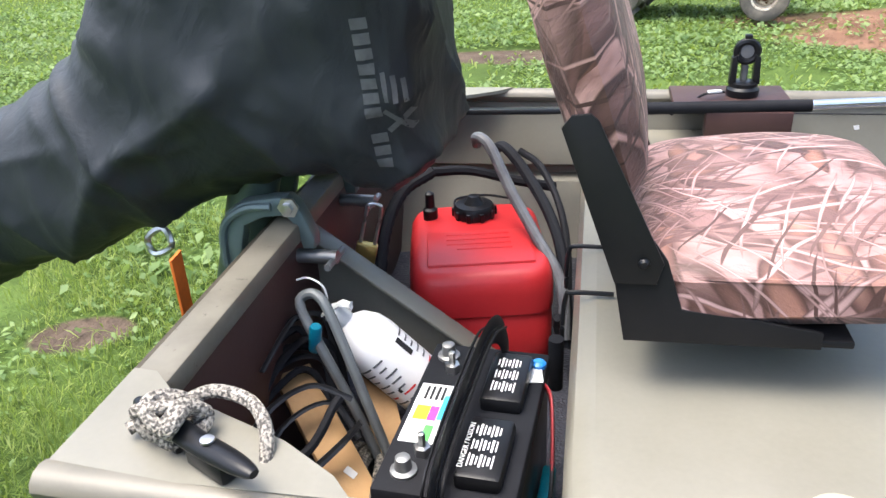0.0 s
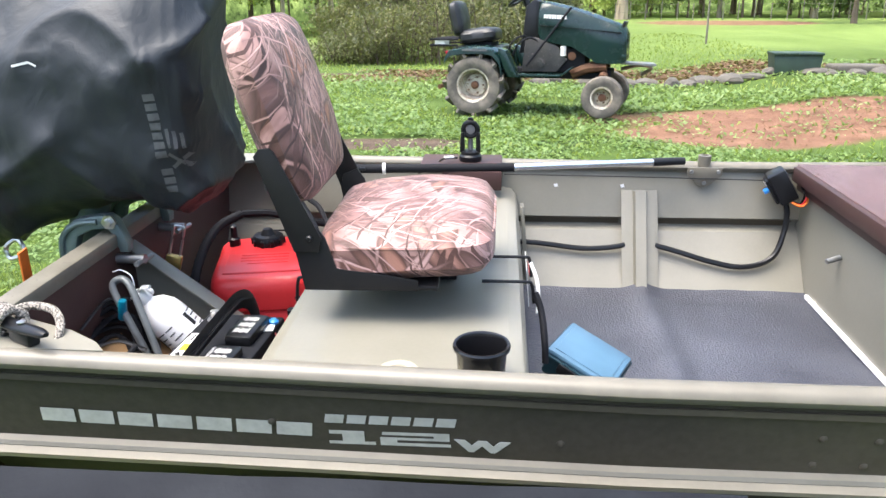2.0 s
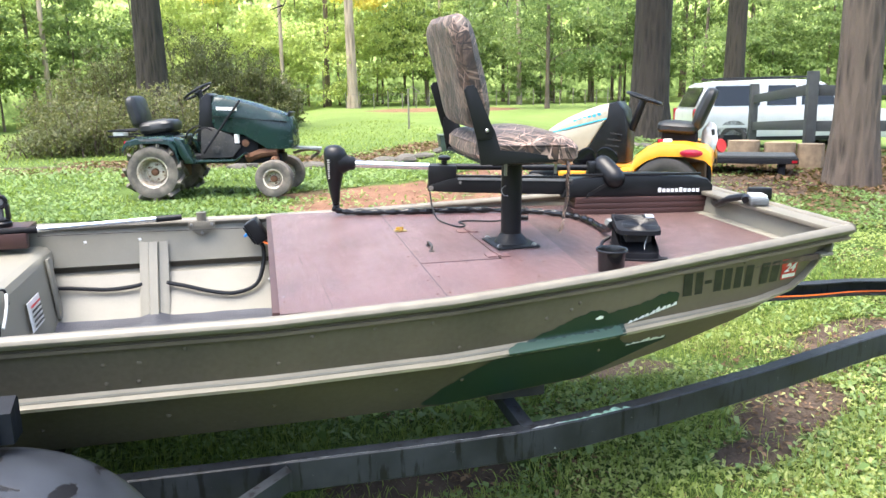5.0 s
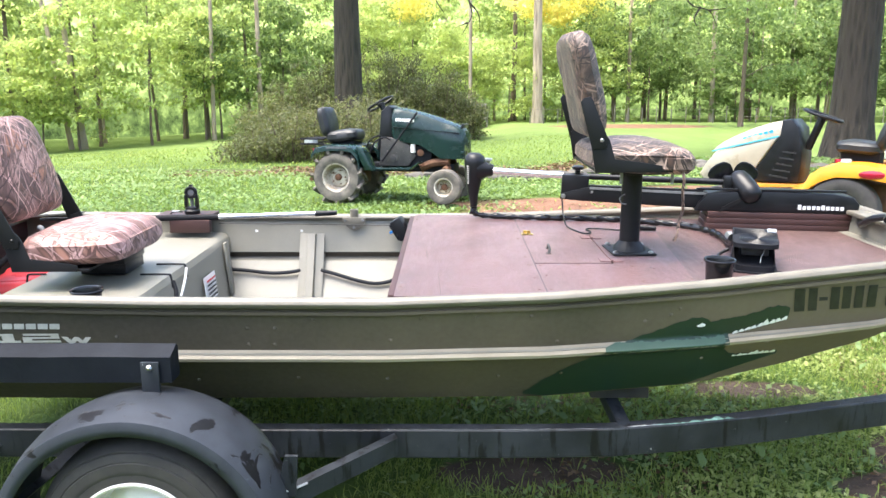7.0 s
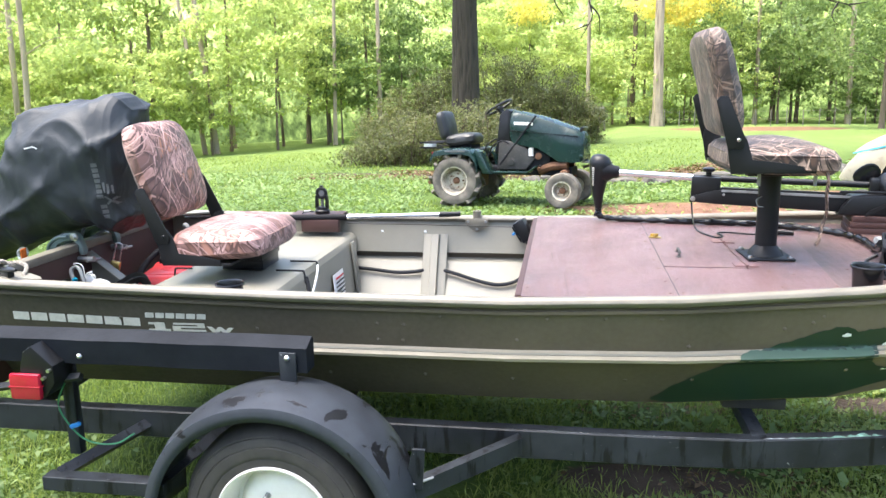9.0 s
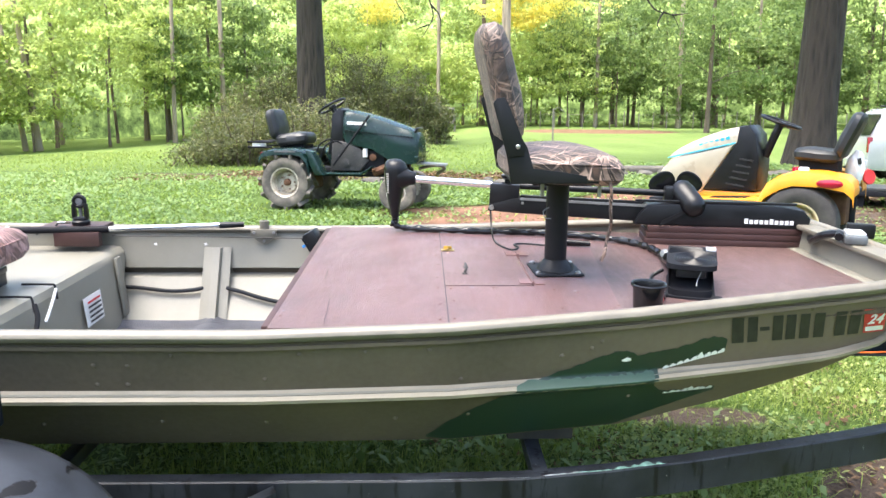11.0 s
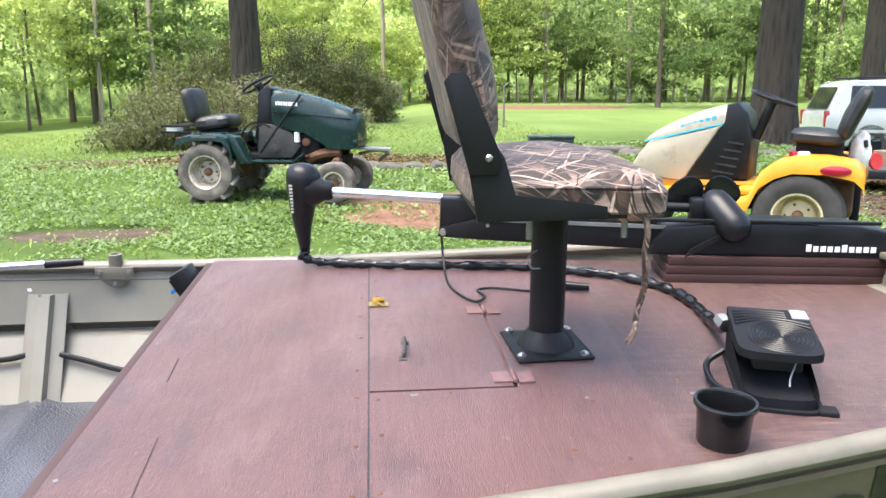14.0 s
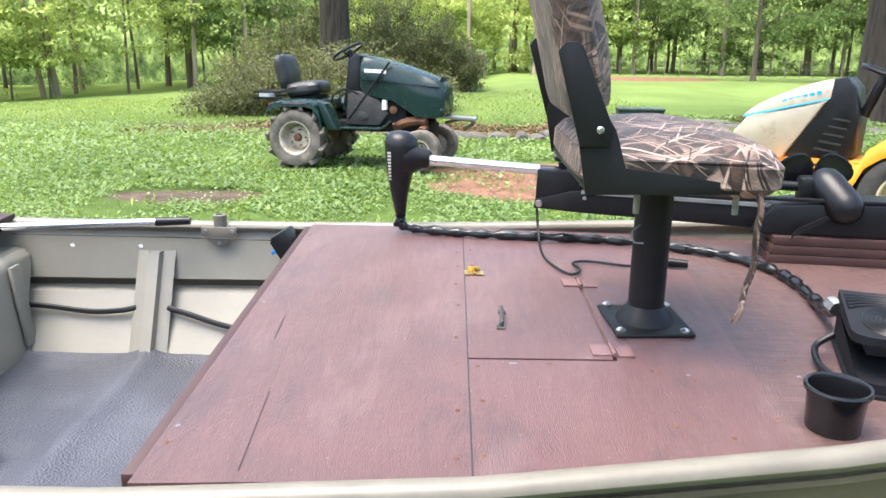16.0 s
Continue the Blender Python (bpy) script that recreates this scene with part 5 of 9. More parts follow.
    part("axle_bar", Box(0.05, 0.36, 0.05, (1.255, 0.02 + s * 0.74, 0.46)), M["trailer"], trailer)
    part("step_bar", Box(0.40, 0.05, 0.045, (0.69, 0.02 + s * 0.965, 0.488), bevel=0.003), M["trailer"], trailer, smooth=False)
    part("step_arm", Tube([(0.52, 0.02 + s * 0.95, 0.50), (0.66, 0.02 + s * 0.64, 0.54)], 0.024, 4), M["trailer"], trailer, smooth=False)
    part("step_arm", Tube([(0.86, 0.02 + s * 0.95, 0.50), (0.93, 0.02 + s * 0.64, 0.54)], 0.024, 4), M["trailer"], trailer, smooth=False)
    part("light_post", Box(0.038, 0.03, 0.30, (0.530, 0.02 + s * 0.86, 0.68), bevel=0.002), M["trailer"], trailer)
    part("light_arm", Tube([(0.30, 0.02 + s * 0.90, 0.755), (0.60, 0.02 + s * 0.90, 0.805)], 0.014, 4), M["trailer"], trailer, smooth=False)
    # tail light
    ty = 0.02 + s * 0.955
    tl = part("tail_light", Prism([(-0.045, 0.0), (0.03, 0.0), (0.065, 0.045), (0.065, 0.10), (0.0, 0.16), (-0.03, 0.14), (-0.045, 0.085)], -0.045, 0.045, pose(0.495, ty + 0.03, 0.762), 0.004), M["black_plastic"], trailer, "square red trailer tail light in a black housing")
    part("lens", Box(0.10, 0.02, 0.082, (0.474, ty + s * 0.026, 0.800), (0, 0, 0), 0.008), M["lens_red"], tl, "red lens")
    part("lens_band", Box(0.102, 0.022, 0.006, (0.474, ty + s * 0.0265, 0.800), bevel=0.001), M["lens_red"], tl)
    for k in range(2):
        part("bolt", Rod((0.55 - 0.02 * k, ty + s * 0.010, 0.85 - 0.025 * k), (0.55 - 0.02 * k, ty + s * 0.026, 0.85 - 0.025 * k), 0.006, seg=6), M["steel"], tl)
    part("wire", Tube(smoothed([(0.525, ty, 0.83), (0.545, 0.02 + s * 0.90, 0.80), (0.51, 0.02 + s * 0.90, 0.71), (0.542, 0.02 + s * 0.90, 0.639), (0.60, 0.02 + s * 0.90, 0.591), (0.676, 0.02 + s * 0.88, 0.577), (0.725, 0.02 + s * 0.85, 0.60)], 5), 0.0028, 6), M["green_wire"] if s < 0 else M["black_plastic"], trailer, "thin tail light wires")
    part("wire_clip", Box(0.034, 0.014, 0.013, (0.560, -0.88 if s < 0 else 0.92, 0.642), (0, -20, 0), 0.003), M["blue_cap"], trailer, "blue wire connector")

# ---- things in the boat ----
from mathutils.bvhtree import BVHTree


def at_boat(x, y, z, rz=0.0, rx=0.0, ry=0.0):
    return BOAT @ pose(x, y, z, rx, ry, rz)


def boat_chair(label, m, cloth, group, lean, back_h, top, sx0, sx1, thick, foot, width=0.50, swivel=True, sink=0.0, back_t=0.082, upright=0.0, rise=0.175):
    """A folding fishing seat: two padded slabs between black side brackets."""
    c = thing("fishing_chair", label, "seat", m, group)
    cx, cw = (sx0 + sx1) / 2, sx1 - sx0
    part("seat_cushion", cushion(bmesh.new(), cw, width, thick, pose(cx, 0, 0.028 + thick / 2 - sink, 0, -3 if swivel else 3, 0), 0.30 * thick, power=7), cloth[0], c)
    pipe = [Vector((cx + 0.496 * cw * (abs(math.cos(a)) ** 0.42) * (1 if math.cos(a) > 0 else -1), width * 0.497 * (abs(math.sin(a)) ** 0.42) * (1 if math.sin(a) > 0 else -1), 0.05 - sink + thick / 2 + (0.05 if swivel else -0.05) * 0.496 * cw * math.cos(a))) for a in np.linspace(0, 2 * math.pi, 72, endpoint=False)]
    part("seat_piping", Tube(pipe, 0.0035, 6, closed=True), cloth[0], c)
    mb = Matrix.Translation((foot, -0.025, rise)) @ Matrix.Rotation(radians(-lean), 4, "Y") @ Matrix.Translation((0, 0, back_h / 2)) @ Matrix.Rotation(radians(90), 4, "Y")
    part("backrest", cushion(bmesh.new(), back_h, width - 0.06, back_t, mb, 0.020, power=6), cloth[1], c)
    for s in (-1, 1):
        y = s * (width / 2 - 0.002)
        part("seat_bracket", Prism([(-0.203, 0.016), (0.022, 0.018), (0.022, 0.040), (-0.05, 0.052), (-0.138, 0.062), (-0.158, 0.125), (-0.175, 0.150), (-0.212, 0.135), (-0.218, 0.10)], y - 0.003 * s, y + 0.003 * s, bevel=0.001), M["black_paint"], c)
        part("back_bracket", Prism([(-0.218, 0.098), (-0.170, 0.098), (-0.163, 0.125), (-0.243 + upright, top), (-0.252 + upright, top + 0.008), (-0.272 + upright, top + 0.006), (-0.283 + upright, top - 0.008)], y + 0.003 * s, y + 0.009 * s, bevel=0.001), M["black_paint"], c)
        part("pivot_bolt", Lathe([(0.0065, 0), (0.0065, 0.003), (0.004, 0.006)], 12, Matrix.Translation((-0.186, y + 0.009 * s, 0.126)) @ Matrix.Rotation(-s * math.pi / 2, 4, "X")), M["steel"] if not swivel else M["black_plastic"], c)
    part("seat_pan", Box(0.26, width - 0.01, 0.010, (-0.07, 0, 0.022), bevel=0.003), M["black_paint"], c)
    if swivel:
        part("swivel_plate", Box(0.19, 0.19, 0.022, (0.0, 0.07, 0.004), bevel=0.003), M["black_plastic"], c)
        part("swivel_base", Box(0.17, 0.17, 0.046, (0.0, 0.09, -0.030), bevel=0.004), M["black_plastic"], c)
    return c


boat_chair("pink-brown reed camouflage folding seat on the bench", at_boat(0.808, -0.125, 1.014), (M["camo_pink"], M["camo_pink_back"]), "fishing chairs", 17, 0.365, 0.293, -0.190, 0.170, 0.110, -0.212, 0.46)
s2 = boat_chair("brown reed camouflage folding seat on a black pedestal", at_boat(2.787, -0.072, 1.345), (M["camo_brown"], M["camo_brown_back"]), "fishing chairs", 13, 0.36, 0.258, -0.210, 0.150, 0.090, -0.190, 0.47, False, 0.022, 0.080, 0.022, 0.130)
part("pedestal_pole", Rod((-0.022, 0, -0.305), (-0.022, 0, 0.0), 0.0365, seg=32), M["black_paint"], s2, "black steel pedestal pole")
part("pedestal_neck", Lathe([(0.062, -0.301), (0.056, -0.285), (0.045, -0.272), (0.0375, -0.262)], 32, Matrix.Translation((-0.022, 0, 0))), M["black_paint"], s2)
part("base_plate", Box(0.160, 0.175, 0.008, (-0.022, 0.002, -0.300), (0, 0, 3), 0.004), M["black_paint"], s2, "square black base plate")
for a in (-1, 1):
    for b in (-1, 1):
        part("bolt", Lathe([(0.010, 0), (0.010, 0.004), (0.004, 0.008)], 8, Matrix.Translation((-0.022 + a * 0.064, 0.005 + b * 0.075, -0.296))), M["steel"], s2)
part("top_mount", Box(0.19, 0.17, 0.030, (-0.022, 0, 0.006), bevel=0.003), M["black_paint"], s2)
for x in (-0.10, 0.075):
    part("mount_bolt", Rod((x, -0.17, -0.03), (x, -0.17, 0.01), 0.006, seg=8), M["dull_steel"], s2)
part("loop_clip", Tube(smoothed([(-0.055, -0.035, -0.085), (-0.075, -0.05, -0.095), (-0.07, -0.055, -0.115), (-0.05, -0.045, -0.12)], 4), 0.002, 6), M["dull_steel"], s2)
strap = [(0.085, -0.20, 0.05), (0.098, -0.225, 0.0), (0.10, -0.215, -0.05), (0.107, -0.205, -0.11), (0.098, -0.20, -0.16), (0.092, -0.205, -0.20), (0.083, -0.20, -0.222)]
part("hanging_strap", Tube(smoothed(strap, 5), 0.009, 8, 0.55, up=(1, 0, 0)), M["camo_brown"], s2, "camouflage strap hanging from the cushion")

# cloth cover over the tilted outboard motor
motor = thing("outboard_motor", "outboard motor under a creased black cloth cover", "outboard motor", BOAT)
RX = [-1.12, -1.05, -0.85, -0.62, -0.46, -0.36, -0.26, -0.20, -0.165, -0.14, -0.11, -0.03, 0.10, 0.17, 0.20, 0.25, 0.285, 0.308, 0.322, 0.332]
RLO = [0.86, 0.80, 0.79, 0.86, 0.940, 0.965, 0.990, 1.010, 1.028, 1.040, 1.055, 1.100, 1.125, 1.128, 1.105, 1.108, 1.118, 1.17, 1.30, 1.48]
RHI = [0.96, 1.00, 1.05, 1.12, 1.190, 1.245, 1.315, 1.370, 1.430, 1.500, 1.545, 1.585, 1.610, 1.623, 1.632, 1.645, 1.642, 1.630, 1.610, 1.58]
RHW = [0.05, 0.09, 0.12, 0.145, 0.165, 0.180, 0.190, 0.197, 0.200, 0.204, 0.207, 0.213, 0.215, 0.213, 0.21, 0.20, 0.188, 0.168, 0.13, 0.08]


def cover_mesh():
    bm = bmesh.new()
    rings = []
    for x in np.concatenate([np.linspace(-1.12, 0.24, 165), np.linspace(0.244, 0.332, 32)]):
        lo, hi, hw = (float(np.interp(x, RX, q)) for q in (RLO, RHI, RHW))
        ring = []
        for k in range(130):
            a = 2 * math.pi * k / 130
            ca, sa = math.cos(a), math.sin(a)
            e = 0.62
            y = hw * (abs(ca) ** e) * (1 if ca > 0 else -1)
            z = (abs(sa) ** 0.55) * (1 if sa > 0 else -1)
            zz = (lo + hi) / 2 + (hi - lo) / 2 * z
            t = (zz - lo) / (hi - lo)
            y *= 1.0 - 0.28 * max(0.0, t - 0.55) ** 1.3 - 0.10 * (1 - t) ** 3
            # a ridge along the top and a flat near face
            ring.append(Vector((x, 0.03 + y, zz)))
        rings.append(ring)
    loft(bm, rings)
    bm.normal_update()
    moved = []
    for v in bm.verts:
        p = v.co
        sag = max(0.0, 1 - (p.z - 0.85) / 0.45)
        u, w = 0.80 * p.x + 0.60 * p.z, -0.60 * p.x + 0.80 * p.z
        bend = 0.12 * noise.noise(Vector((p.x * 2.5, p.y * 2.0, p.z * 2.5 + 8.0)))
        f1 = 1 - abs(noise.noise(Vector((u * 1.0 + bend, (w + bend) * 4.0, p.y * 1.5 + 3.0))))
        f2 = 1 - abs(noise.noise(Vector((w * 1.2 + 5.0, (u + bend) * 5.0, p.y * 2.0))))
        f3 = 1 - abs(noise.noise(Vector((p.x * 10, p.y * 4, p.z * 1.5 + 2.0))))
        f4 = 1 - abs(noise.noise(Vector((p.x * 5.0 + bend * 4, p.y * 3, p.z * 9.0 + 1.0))))
        f5 = 1 - abs(noise.noise(Vector((u * 9.0, w * 3.0 + bend * 5, p.y * 5 + 6.0))))
        d = 0.028 * (f1**10 - 0.16) + 0.019 * (f2**12 - 0.10) + 0.024 * sag * (f3**4 - 0.35) + 0.010 * (f4**8 - 0.15) + 0.008 * (f5**9 - 0.12) + 0.003 * noise.noise(p * 15)
        d *= 1.0 - 0.35 * max(0.0, min(1.0, -(p.x + 0.15) / 0.3))
        moved.append(p + v.normal * d)
    for v, p in zip(bm.verts, moved):
        v.co = p
    return bm


bm = cover_mesh()
tree = BVHTree.FromBMesh(bm)
cover = part("cloth_cover", bm, M["cover"], motor, "creased black coated cloth cover", sharp=180)


def on_cover(x, z, off=0.002):
    hit = tree.ray_cast(Vector((x, -1.5, z)), Vector((0, 1, 0)))
    p = hit[0] if hit[0] else Vector((x, -0.16, z))
    return p + Vector((0, -off, 0))


def cover_bar(x0, z0, x1, z1, w, mt, name, label=""):
    """A printed bar along the cloth's near face."""
    d = Vector((x1 - x0, 0, z1 - z0))
    s = Vector((-d.z, 0, d.x)).normalized() * w / 2
    n = max(2, int(d.length / 0.006))
    bm = bmesh.new()
    rows = []
    for i in range(n + 1):
        c = Vector((x0, 0, z0)) + d * i / n
        rows.append([bm.verts.new(on_cover(c.x + s.x * k, c.z + s.z * k)) for k in (-1, -0.33, 0.33, 1)])
    for A, Bq in zip(rows, rows[1:]):
        for k in range(3):
            bm.faces.new((A[k], A[k + 1], Bq[k + 1], Bq[k]))
    part(name, bm, mt, cover, label)


for k in range(11):
    if k == 7:
        continue
    t0, t1 = k / 11, (k + 0.74) / 11
    cover_bar(0.249 + 0.012 * t0, 1.386 - 0.228 * t0, 0.249 + 0.012 * t1, 1.386 - 0.228 * t1, 0.022, M["grey_bar"], "cover_bar", "plain grey bar of the cover's print")
for k in range(3):
    cover_bar(0.272 + 0.012 * k, 1.31 - 0.006 * k, 0.276 + 0.012 * k, 1.268 - 0.002 * k, 0.006, M["grey_bar"], "cover_emblem")
cover_bar(0.270, 1.255, 0.305, 1.222, 0.008, M["grey_bar"], "cover_emblem")
cover_bar(0.272, 1.222, 0.305, 1.250, 0.008, M["grey_bar"], "cover_emblem")
cover_bar(-0.02, 1.445, 0.012, 1.452, 0.005, M["paper"], "cover_scuff", "white scuff")
cover_bar(0.012, 1.452, 0.026, 1.444, 0.004, M["paper"], "cover_scuff")
# clamp brackets hooked over the transom
for y in (-0.085, 0.155):
    bm = Prism([(0.035 + 0.76 * (x - 0.03), 1.085 + 0.76 * (z - 1.10)) for x, z in [(-0.085, 0.90), (-0.08, 1.02), (-0.055, 1.075), (-0.015, 1.100), (0.05, 1.112), (0.09, 1.116), (0.112, 1.100), (0.128, 1.06), (0.142, 1.020), (0.138, 0.995), (0.112, 0.995), (0.100, 1.050), (0.082, 1.072), (0.03, 1.066), (-0.015, 1.045), (-0.03, 0.99), (-0.035, 0.90)]], y - 0.016, y + 0.016, bevel=0.005)
    cl = part("clamp_bracket", bm, M["alloy"], motor, "grey-green cast clamp bracket over the transom")
    part("clamp_rib", Tube(smoothed([(-0.043, y - 0.018, 0.97), (-0.036, y - 0.018, 1.04), (0.005, y - 0.018, 1.075), (0.054, y - 0.018, 1.081)], 5), 0.007, 8), M["alloy"], cl)
    part("clamp_bolt", Lathe([(0.018, 0), (0.018, 0.006), (0.010, 0.006), (0.010, 0.014), (0.003, 0.016)], 6, Matrix.Translation((0.084, y - 0.016, 1.081)) @ Matrix.Rotation(math.pi / 2, 4, "X")), M["steel"], cl)
    part("clamp_screw", Rod((0.05, y, 0.985), (0.15, y, 0.985), 0.012, seg=12), M["dull_steel"], cl)
    part("clamp_handle", Rod((0.145, y - 0.04, 0.985), (0.145, y + 0.045, 0.978), 0.006, seg=8), M["dull_steel"], cl)
    part("clamp_pad", Lathe([(0.026, 0), (0.026, 0.01), (0.015, 0.016)], 16, Matrix.Translation((0.05, y, 0.985)) @ Matrix.Rotation(math.pi / 2, 4, "Y")), M["dull_steel"], cl)
part("swivel_tube", Rod((-0.10, 0.04, 0.86), (-0.02, 0.04, 1.12), 0.045, seg=20), M["alloy"], motor)
part("tilt_lever", Tube(smoothed([(-0.155, -0.09, 1.03), (-0.185, -0.095, 1.012), (-0.175, -0.10, 0.985), (-0.14, -0.10, 1.0)], 4, closed=True), 0.006, 6, closed=True), M["steel"], motor)
tagged(part("ratchet_strap", Box(0.004, 0.03, 0.40, (-0.06, -0.22, 0.86), (6, 4, 0)), M["orange"], thing("tie_down_strap", "bright orange tie-down strap behind the transom", "strap", BOAT)))
# padlock on the clamp
pl = thing("padlock", "small brass padlock with a long shackle", "padlock", at_boat(0.155, 0.05, 0.925, 10, 0, 15))
part("lock_body", Box(0.040, 0.020, 0.042, bevel=0.004), M["brass"], pl)
part("shackle", Tube(smoothed([(-0.013, 0, 0.02), (-0.013, 0, 0.085), (-0.009, 0, 0.10), (0.009, 0, 0.10), (0.013, 0, 0.085), (0.013, 0, 0.02)], 5), 0.0035, 8), M["steel"], pl)

# fuel tank
tank = thing("fuel_tank", "red plastic portable fuel tank with black cap", "fuel tank", at_boat(0.335, 0.243, FLOOR_Z + 0.006, 12) @ Matrix.Diagonal((1, 1, 0.91, 1)))
bm = bmesh.new()
rings = []
for z, g in ((0.0, 0.93), (0.008, 0.97), (0.02, 0.985), (0.115, 0.985), (0.120, 0.965), (0.130, 0.965), (0.136, 1.0), (0.185, 1.0), (0.21, 0.975), (0.225, 0.93), (0.232, 0.86)):
    ring = []
    for k in range(48):
        a = 2 * math.pi * k / 48
        e = 0.34
        ring.append(Vector((0.142 * g * abs(math.cos(a)) ** e * (1 if math.cos(a) > 0 else -1), 0.172 * g * abs(math.sin(a)) ** e * (1 if math.sin(a) > 0 else -1), z + 0.008 * (math.sin(a) > 0.2) * (z > 0.2))))
    rings.append(ring)
loft(bm, rings)
part("tank_body", bm, M["red_tank"], tank, "scuffed red polythene body", sharp=40)
part("tank_ridge", Box(0.21, 0.15, 0.010, (0.0, -0.05, 0.233), bevel=0.005), M["red_tank"], tank)
for k in range(4):
    part("embossed_bar", Box(0.13 - 0.02 * (k == 3), 0.008, 0.003, (0.0 if k < 3 else 0.01, 0.005 - 0.022 * k, 0.2385), bevel=0.001), M["red_tank"], tank)
part("fuel_cap", Lathe([(0.040, 0.235), (0.045, 0.24), (0.045, 0.262), (0.040, 0.27), (0.022, 0.272), (0.012, 0.29), (0.004, 0.292)], 20, Matrix.Translation((0.000, 0.105, -0.004))), M["black_plastic"], tank, "ribbed black filler cap")
for k in range(10):
    a = 0.628 * k
    part("cap_rib", Box(0.008, 0.010, 0.022, (0.045 * math.cos(a), 0.105 + 0.045 * math.sin(a), 0.247), (0, 0, math.degrees(a)), 0.002), M["black_plastic"], tank)
part("fuel_fitting", Lathe([(0.016, 0.235), (0.016, 0.26), (0.010, 0.265), (0.010, 0.30), (0.004, 0.305)], 14, Matrix.Translation((-0.095, 0.10, 0))), M["black_plastic"], tank)
part("gauge_cord", Tube(smoothed([(-0.04, 0.12, 0.245), (-0.035, 0.17, 0.25), (0.03, 0.185, 0.25), (0.08, 0.16, 0.25)], 5), 0.003, 6), M["black_plastic"], tank)

# hoses and leads behind the bench
hz = thing("fuel_hose", "grey fuel hose looping beside the tank", "hose", BOAT)
part("hose", Tube(smoothed([(0.315, 0.40, 1.02), (0.318, 0.375, 1.042), (0.335, 0.355, 1.046), (0.358, 0.337, 1.024), (0.401, 0.29, 0.955), (0.458, 0.22, 0.888), (0.501, 0.16, 0.845), (0.517, 0.12, 0.806), (0.522, 0.08, 0.74)], 6), 0.0115, 10), M["hose"], hz)
part("hose", Tube(smoothed([(0.345, 0.47, 0.985), (0.375, 0.42, 1.005), (0.424, 0.37, 0.966), (0.477, 0.29, 0.911), (0.508, 0.21, 0.862), (0.522, 0.14, 0.800), (0.525, 0.08, 0.72)], 6), 0.012, 10), M["black_matte"], hz)
part("hose", Tube(smoothed([(0.40, 0.50, 0.97), (0.45, 0.44, 0.955), (0.495, 0.36, 0.90), (0.518, 0.26, 0.84), (0.525, 0.16, 0.74)], 6), 0.008, 8), M["black_matte"], hz)
cz = thing("battery_lead", "black corrugated lead sleeve beside the tank", "cable", BOAT)
part("sleeve", Tube(smoothed([(0.20, 0.46, 0.93), (0.14, 0.40, 0.90), (0.12, 0.30, 0.84), (0.14, 0.18, 0.76), (0.22, 0.10, 0.68)], 10), 0.013, 10, radii=[0.013 + 0.0018 * (k % 2) for k in range(41)]), M["black_matte"], cz)
part("sleeve", Tube(smoothed([(0.20, 0.46, 0.93), (0.28, 0.50, 0.92), (0.38, 0.50, 0.90), (0.48, 0.46, 0.90)], 8), 0.012, 8), M["black_matte"], cz)

# battery
bat = thing("battery", "black marine battery with paper label and carry strap", "battery", at_boat(0.410, -0.350, FLOOR_Z + 0.026, -4))
part("case", Box(0.172, 0.315, 0.185, (0, 0, 0.094), bevel=0.005), M["black_plastic"], bat)
part("lid", Box(0.178, 0.322, 0.028, (0, 0, 0.200), bevel=0.006), M["black_matte"], bat)
for y in (0.065, -0.085):
    cap = part("vent_cover", Box(0.058, 0.115, 0.024, (0.040, y, 0.224), (0, 0, 0), 0.007), M["black_plastic"], bat)
    for k in range(7):
        for n in range(3):
            part("label_bar", Box(0.0030 if k % 2 else 0.0018, 0.022 - 0.004 * ((k + n) % 3), 0.0006, (0.024 + 0.0050 * k, y - 0.028 + 0.028 * n, 0.2366)), M["paper"], cap)
words("warning_words", "DANGER / POISON", 0.0098, 0.0002, M["paper"], bat, pose(0.0195, -0.128, 0.2366, 0, 0, 90), "small white warning words")
lab = part("paper_label", Box(0.050, 0.125, 0.0010, (-0.055, -0.01, 0.2148)), M["paper"], bat, "white label with coloured bars")
part("label_bar", Box(0.020, 0.030, 0.0006, (-0.064, -0.012, 0.2157)), M["yellow_bar"], lab)
part("label_bar", Box(0.012, 0.030, 0.0006, (-0.048, -0.012, 0.2157)), M["pink_bar"], lab)
part("label_bar", Box(0.010, 0.052, 0.0006, (-0.036, 0.002, 0.2157)), M["cyan_bar"], lab)
part("label_bar", Box(0.012, 0.030, 0.0006, (-0.046, -0.052, 0.2157)), M["green_bar"], lab)
for k in range(4):
    part("label_bar", Box(0.004, 0.030, 0.0006, (-0.068 + 0.008 * k, 0.032, 0.2157)), M["dark_bar"], lab)
for y, x in ((-0.125, -0.055), (0.125, -0.060)):
    part("terminal", Lathe([(0.017, 0.212), (0.017, 0.218), (0.011, 0.220), (0.0095, 0.236), (0.006, 0.238)], 16, Matrix.Translation((x, y, 0))), M["dull_steel"], bat, "lead terminal post")
    part("terminal_stud", Lathe([(0.011, 0.214), (0.011, 0.226), (0.005, 0.227), (0.005, 0.246), (0.003, 0.247)], 6, Matrix.Translation((x + 0.014, y + (0.036 if y < 0 else -0.034), 0))), M["steel"], bat)
part("blue_cap", Lathe([(0.011, 0.214), (0.011, 0.220), (0.006, 0.224)], 14, Matrix.Translation((0.076, 0.125, 0))), M["blue_cap"], bat, "small blue cap")
part("corrosion", Box(0.022, 0.034, 0.0016, (0.074, 0.100, 0.2148), (0, 0, 12), 0.0006), M["paper"], bat, "pale crusty corrosion")
